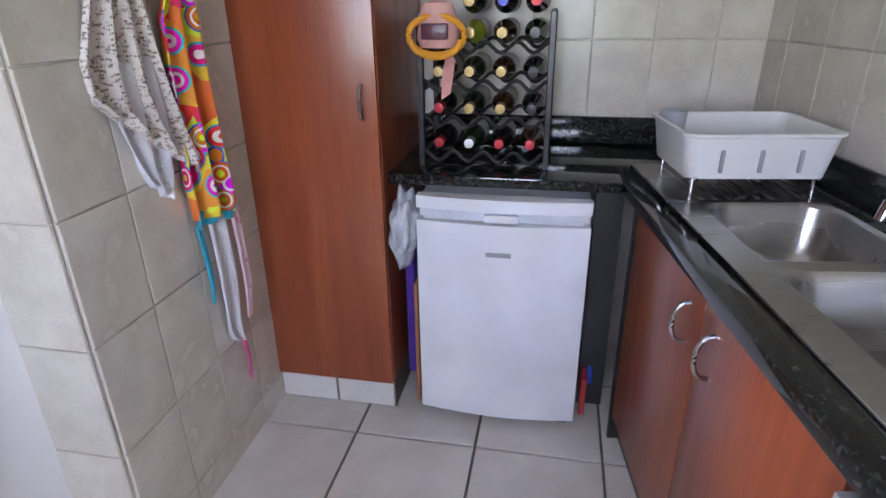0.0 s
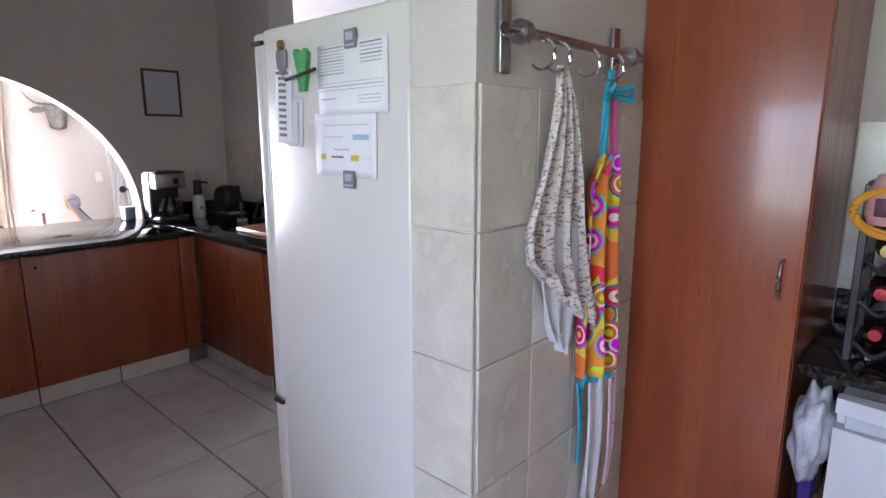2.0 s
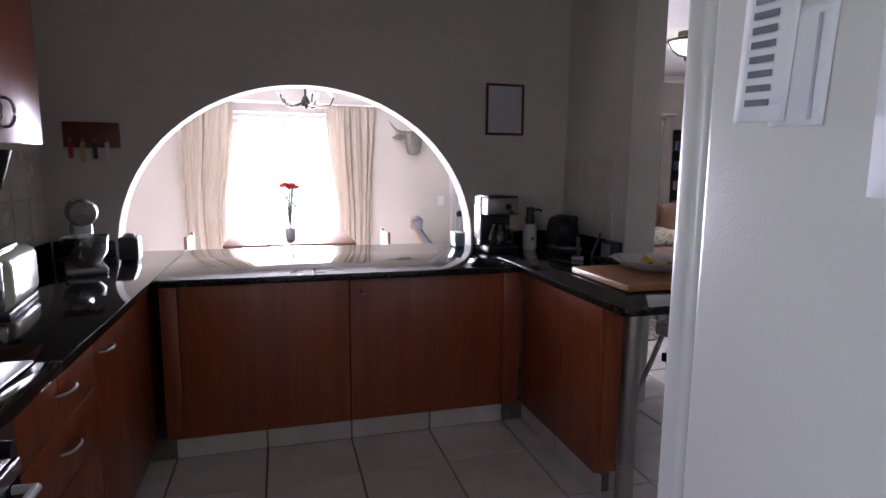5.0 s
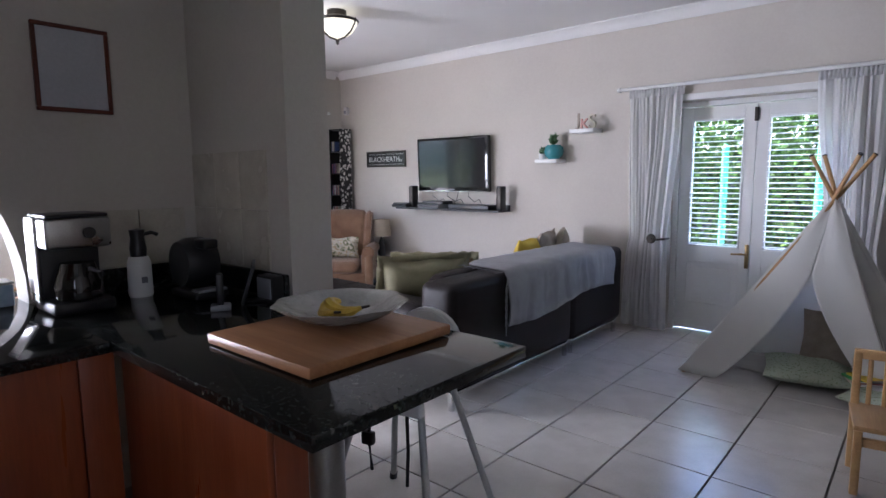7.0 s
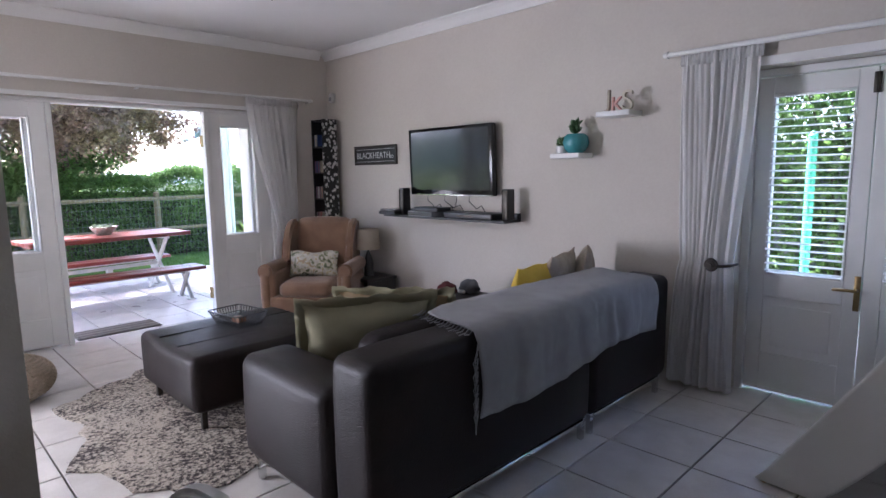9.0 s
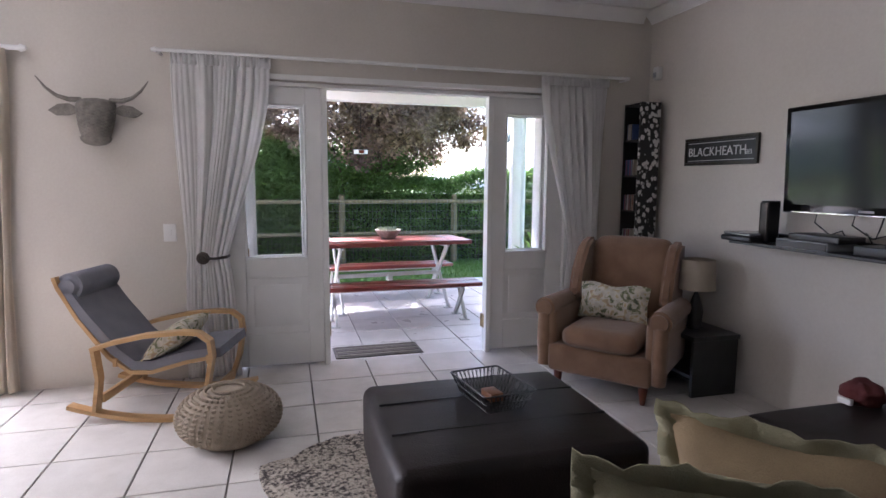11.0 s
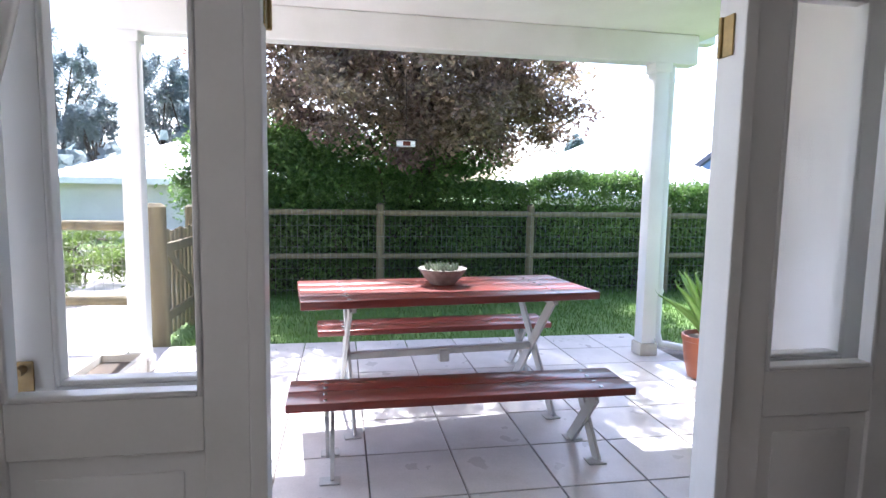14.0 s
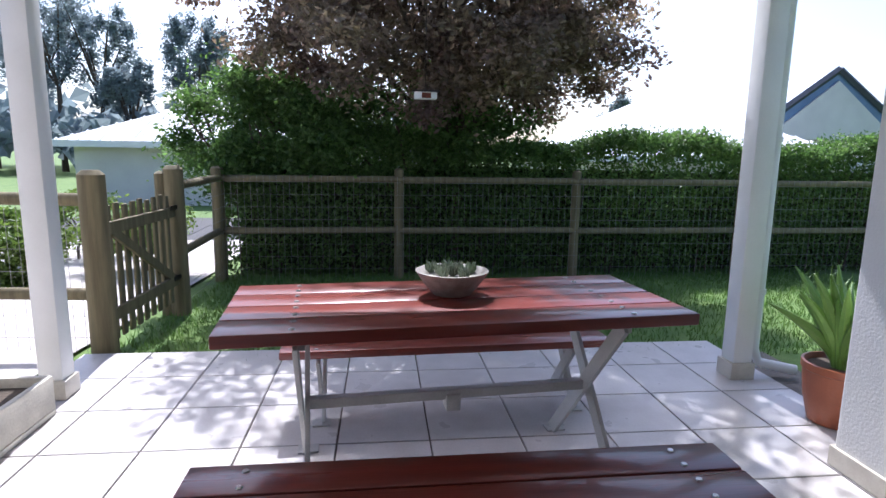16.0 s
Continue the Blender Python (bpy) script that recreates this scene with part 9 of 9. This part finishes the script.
for k in range(5):
    a = k * 2 * math.pi / 5 + 0.2
    c_, s_ = math.cos(a), math.sin(a)
    part("arm", tubed([(0.02 * c_, 0.02 * s_, 2.0), (0.12 * c_, 0.12 * s_, 1.96), (0.22 * c_, 0.22 * s_, 1.98), (0.25 * c_, 0.25 * s_, 2.05)], 0.007, 8), DARK_METAL, ch)
    part("shade", lathed([(0.02, 2.05), (0.05, 2.08), (0.075, 2.15), (0.072, 2.15), (0.045, 2.085), (0.015, 2.058)], 20, (0.25 * c_, 0.25 * s_, 0)), WHITE_PLASTIC, ch)
fd = thing("bird_feeder", "small white and brown box hanging in the tree", "bird feeder", (-12.88, 5.02, 1.83))
part("box", boxed(-0.05, 0.05, -0.11, 0.11, 0, 0.07, 0.006), WHITE, fd)
part("panel", boxed(0.05, 0.056, -0.04, 0.05, 0.01, 0.06), CHERRY_EDGE, fd)
part("roof", boxed(-0.07, 0.07, -0.13, 0.13, 0.07, 0.085, 0.004), DARK_METAL, fd)
part("cord", cyled((0, 0, 0.085), (0, 0, 0.9), 0.003, n=6), DARK_METAL, fd)

# ---- tiles, piece by piece ----
def tile_mesh(name, w, h, t, axis, mat, gap=0.0045):
    """One tile, centred, its face towards +axis, with a small worn bevel."""
    b = 0.0018
    def ring(dx, z):
        return [(-w / 2 + gap + dx, -h / 2 + gap + dx, z), (w / 2 - gap - dx, -h / 2 + gap + dx, z), (w / 2 - gap - dx, h / 2 - gap - dx, z), (-w / 2 + gap + dx, h / 2 - gap - dx, z)]
    vs = ring(0, 0) + ring(0, t - b) + ring(b, t)
    fs = [(a + i, a + (i + 1) % 4, a + 4 + (i + 1) % 4, a + 4 + i) for a in (0, 4) for i in range(4)] + [(8, 9, 10, 11)]
    turn = {"z": Matrix.Identity(3), "x": Matrix(((0, 0, 1), (1, 0, 0), (0, 1, 0))), "-y": Matrix(((1, 0, 0), (0, 0, -1), (0, 1, 0))), "y": Matrix(((-1, 0, 0), (0, 0, 1), (0, 1, 0))), "-x": Matrix(((0, 0, -1), (-1, 0, 0), (0, 1, 0)))}[axis]
    me = bpy.data.meshes.new(name)
    me.from_pydata([tuple(turn @ Vector(v)) for v in vs], [], fs)
    me.materials.append(mat)
    return me


def lay(mesh, parent, places, limit=300):
    """Tiles as parts; those past the limit joined into one piece."""
    for p in places[:limit]:
        o = new("tile", mesh)
        o.parent = parent
        o.matrix_parent_inverse = parent.matrix_basis.inverted()
        o.location = p
    rest = places[limit:]
    if rest:
        v0 = np.array([v.co[:] for v in mesh.vertices])
        f0 = [list(p.vertices) for p in mesh.polygons]
        vs, fs = [], []
        for i, p in enumerate(rest):
            vs += (v0 + np.array(p)).tolist()
            fs += [[k + i * len(v0) for k in f] for f in f0]
        raw_mesh("tile_field", vs, fs, mesh.materials[0], parent)["kind"] = "stuff"


P = 0.425
FX, FY = -7.02, 0.94
places = []
for i in range(-1, 24):
    for j in range(-10, 14):
        x, y = FX + P * (i + 0.5), FY + P * (j + 0.5)
        if x - P / 2 < XP - 0.16 or y > YT + 0.2:
            continue
        if x > 2.3 and y < YS or x > 2.9:
            continue
        if y < -0.3 and x > -4 and not (-0.4 < x < 1.7 and y > -1.3):
            continue
        places.append((x, y, -0.0115))
# the stretch between kitchen, sofa and patio first
places.sort(key=lambda p: abs(p[1] - (2.3 if p[0] > -2.5 else 3.4)) + 0.15 * abs(p[0] + 3))
lay(tile_mesh("floor_tile", P, P, 0.0115, "z", FLOOR_TILE), floor, places)
places = [(-9.985 + 0.43 * (i + 0.5), 4.375 + P * (j + 0.5), -0.0125) for i in range(-2, 6) for j in range(-4, 6) if -9.985 + 0.43 * (i + 1) < XP - 0.10 and 2.6 < 4.375 + P * (j + 0.5) < 7.1]
lay(tile_mesh("patio_tile", 0.43, P, 0.0115, "z", material("patio_tile_glaze", (0.56, 0.53, 0.51), 0.30, 0, (0.49, 0.465, 0.445), 6, 0.4, 120, 0.03, 30, vary=0.04)), patio, places)

walls = {o.name: o for o in scene.objects if o.name.startswith("wall_")}
TW, TH, TT = 0.205, 0.30, 0.008


def backed(name, b):
    return structure(name, boxed(*b), WALL_GROUT, "pale grout bed of the wall tiles", "grout")


# towel wall, its end, the scullery back wall and the sink wall
backed("trim_grout_towel", (-0.1495, -0.146, 1.602, 2.35, 0, 1.60))
lay(tile_mesh("wall_tile_x", TW, TH, TT, "x", WALL_TILE, 0.002), walls["wall_towel"], [(-0.147, 1.602 + TW * (i + 0.5), 0.1 + TH * (k + 0.5)) for i in range(4) for k in range(-1, 5)])
backed("trim_grout_towel_end", (-0.332, -0.146, 1.596, 1.5985, 0, 1.60))
lay(tile_mesh("wall_tile_end", 0.187, TH, TT, "-y", WALL_TILE, 0.002), walls["wall_towel"], [(-0.2365, 1.597, 0.1 + TH * (k + 0.5)) for k in range(-1, 5)])
backed("trim_grout_back", (0.31, 1.598, 2.9465, 2.9492, 1.0, 1.54))
lay(tile_mesh("wall_tile_back", 0.21, 0.27, TT, "-y", WALL_TILE, 0.002), walls["wall_scullery_back"], [(0.415 + 0.21 * i, 2.947, 1.002 + 0.27 * (k + 0.5)) for i in range(6) for k in range(2)])
backed("trim_grout_sink", (1.5965, 1.5992, 0.2, 2.94, 1.0, 1.54))
lay(tile_mesh("wall_tile_sink", 0.21, 0.27, TT, "-x", WALL_TILE, 0.002), walls["wall_sink"], [(1.597, 2.83 - 0.21 * i, 1.002 + 0.27 * (k + 0.5)) for i in range(13) for k in range(2)])
# kitchen splashbacks
lay(tile_mesh("wall_tile_arch", TW, 0.245, TT, "x", WALL_TILE, 0.002), walls["wall_arch"], [(XA + 0.001, 2.40 + TW * i, 1.003 + 0.1225) for i in range(3)])
lay(tile_mesh("wall_tile_stub", TW, 0.245, TT, "-y", WALL_TILE, 0.002), walls["wall_stub"], [(XA + 0.11 + TW * i, 2.969, 1.003 + 0.1225 + 0.245 * k) for i in range(3) for k in range(2)])
lay(tile_mesh("wall_tile_hob", TW, 0.245, TT, "y", WALL_TILE, 0.002), walls["wall_hob"], [(-3.79 + TW * i, YK + 0.001, 1.003 + 0.1225 + 0.245 * k) for i in range(16) for k in range(2)])
# plinth tiles
lay(tile_mesh("plinth_tile", P, 0.106, TT, "x", FLOOR_TILE), scene.objects["trim_kick"], [(-3.13, FY + P * (j + 0.5), 0.054) for j in range(-1, 3)])
lay(tile_mesh("plinth_tile_end", P, 0.106, TT, "-y", FLOOR_TILE), scene.objects["trim_kick"], [(-2.92 + P * i, 2.345, 0.054) for i in range(2)])
lay(tile_mesh("plinth_tile_larder", 0.225, 0.11, TT, "-y", FLOOR_TILE), scene.objects["trim_kick_larder"], [(-0.03 + 0.225 * i, 2.375, 0.056) for i in range(2)])
lay(tile_mesh("plinth_tile_hob", P, 0.096, TT, "y", FLOOR_TILE), scene.objects["trim_kick_hob"], [(-2.85 + P * i, 0.39, 0.049) for i in range(6)])

for o in [o for o in scene.objects if not o.parent and o.name in ("wall_sink", "sink_cabinet", "sink", "tap", "dish_rack", "cutlery_caddy", "serving_spoon", "dishwasher", "trim_kick_sink", "trim_grout_sink", "panel_sink_end")]:
    o.matrix_basis = SKEW @ o.matrix_basis
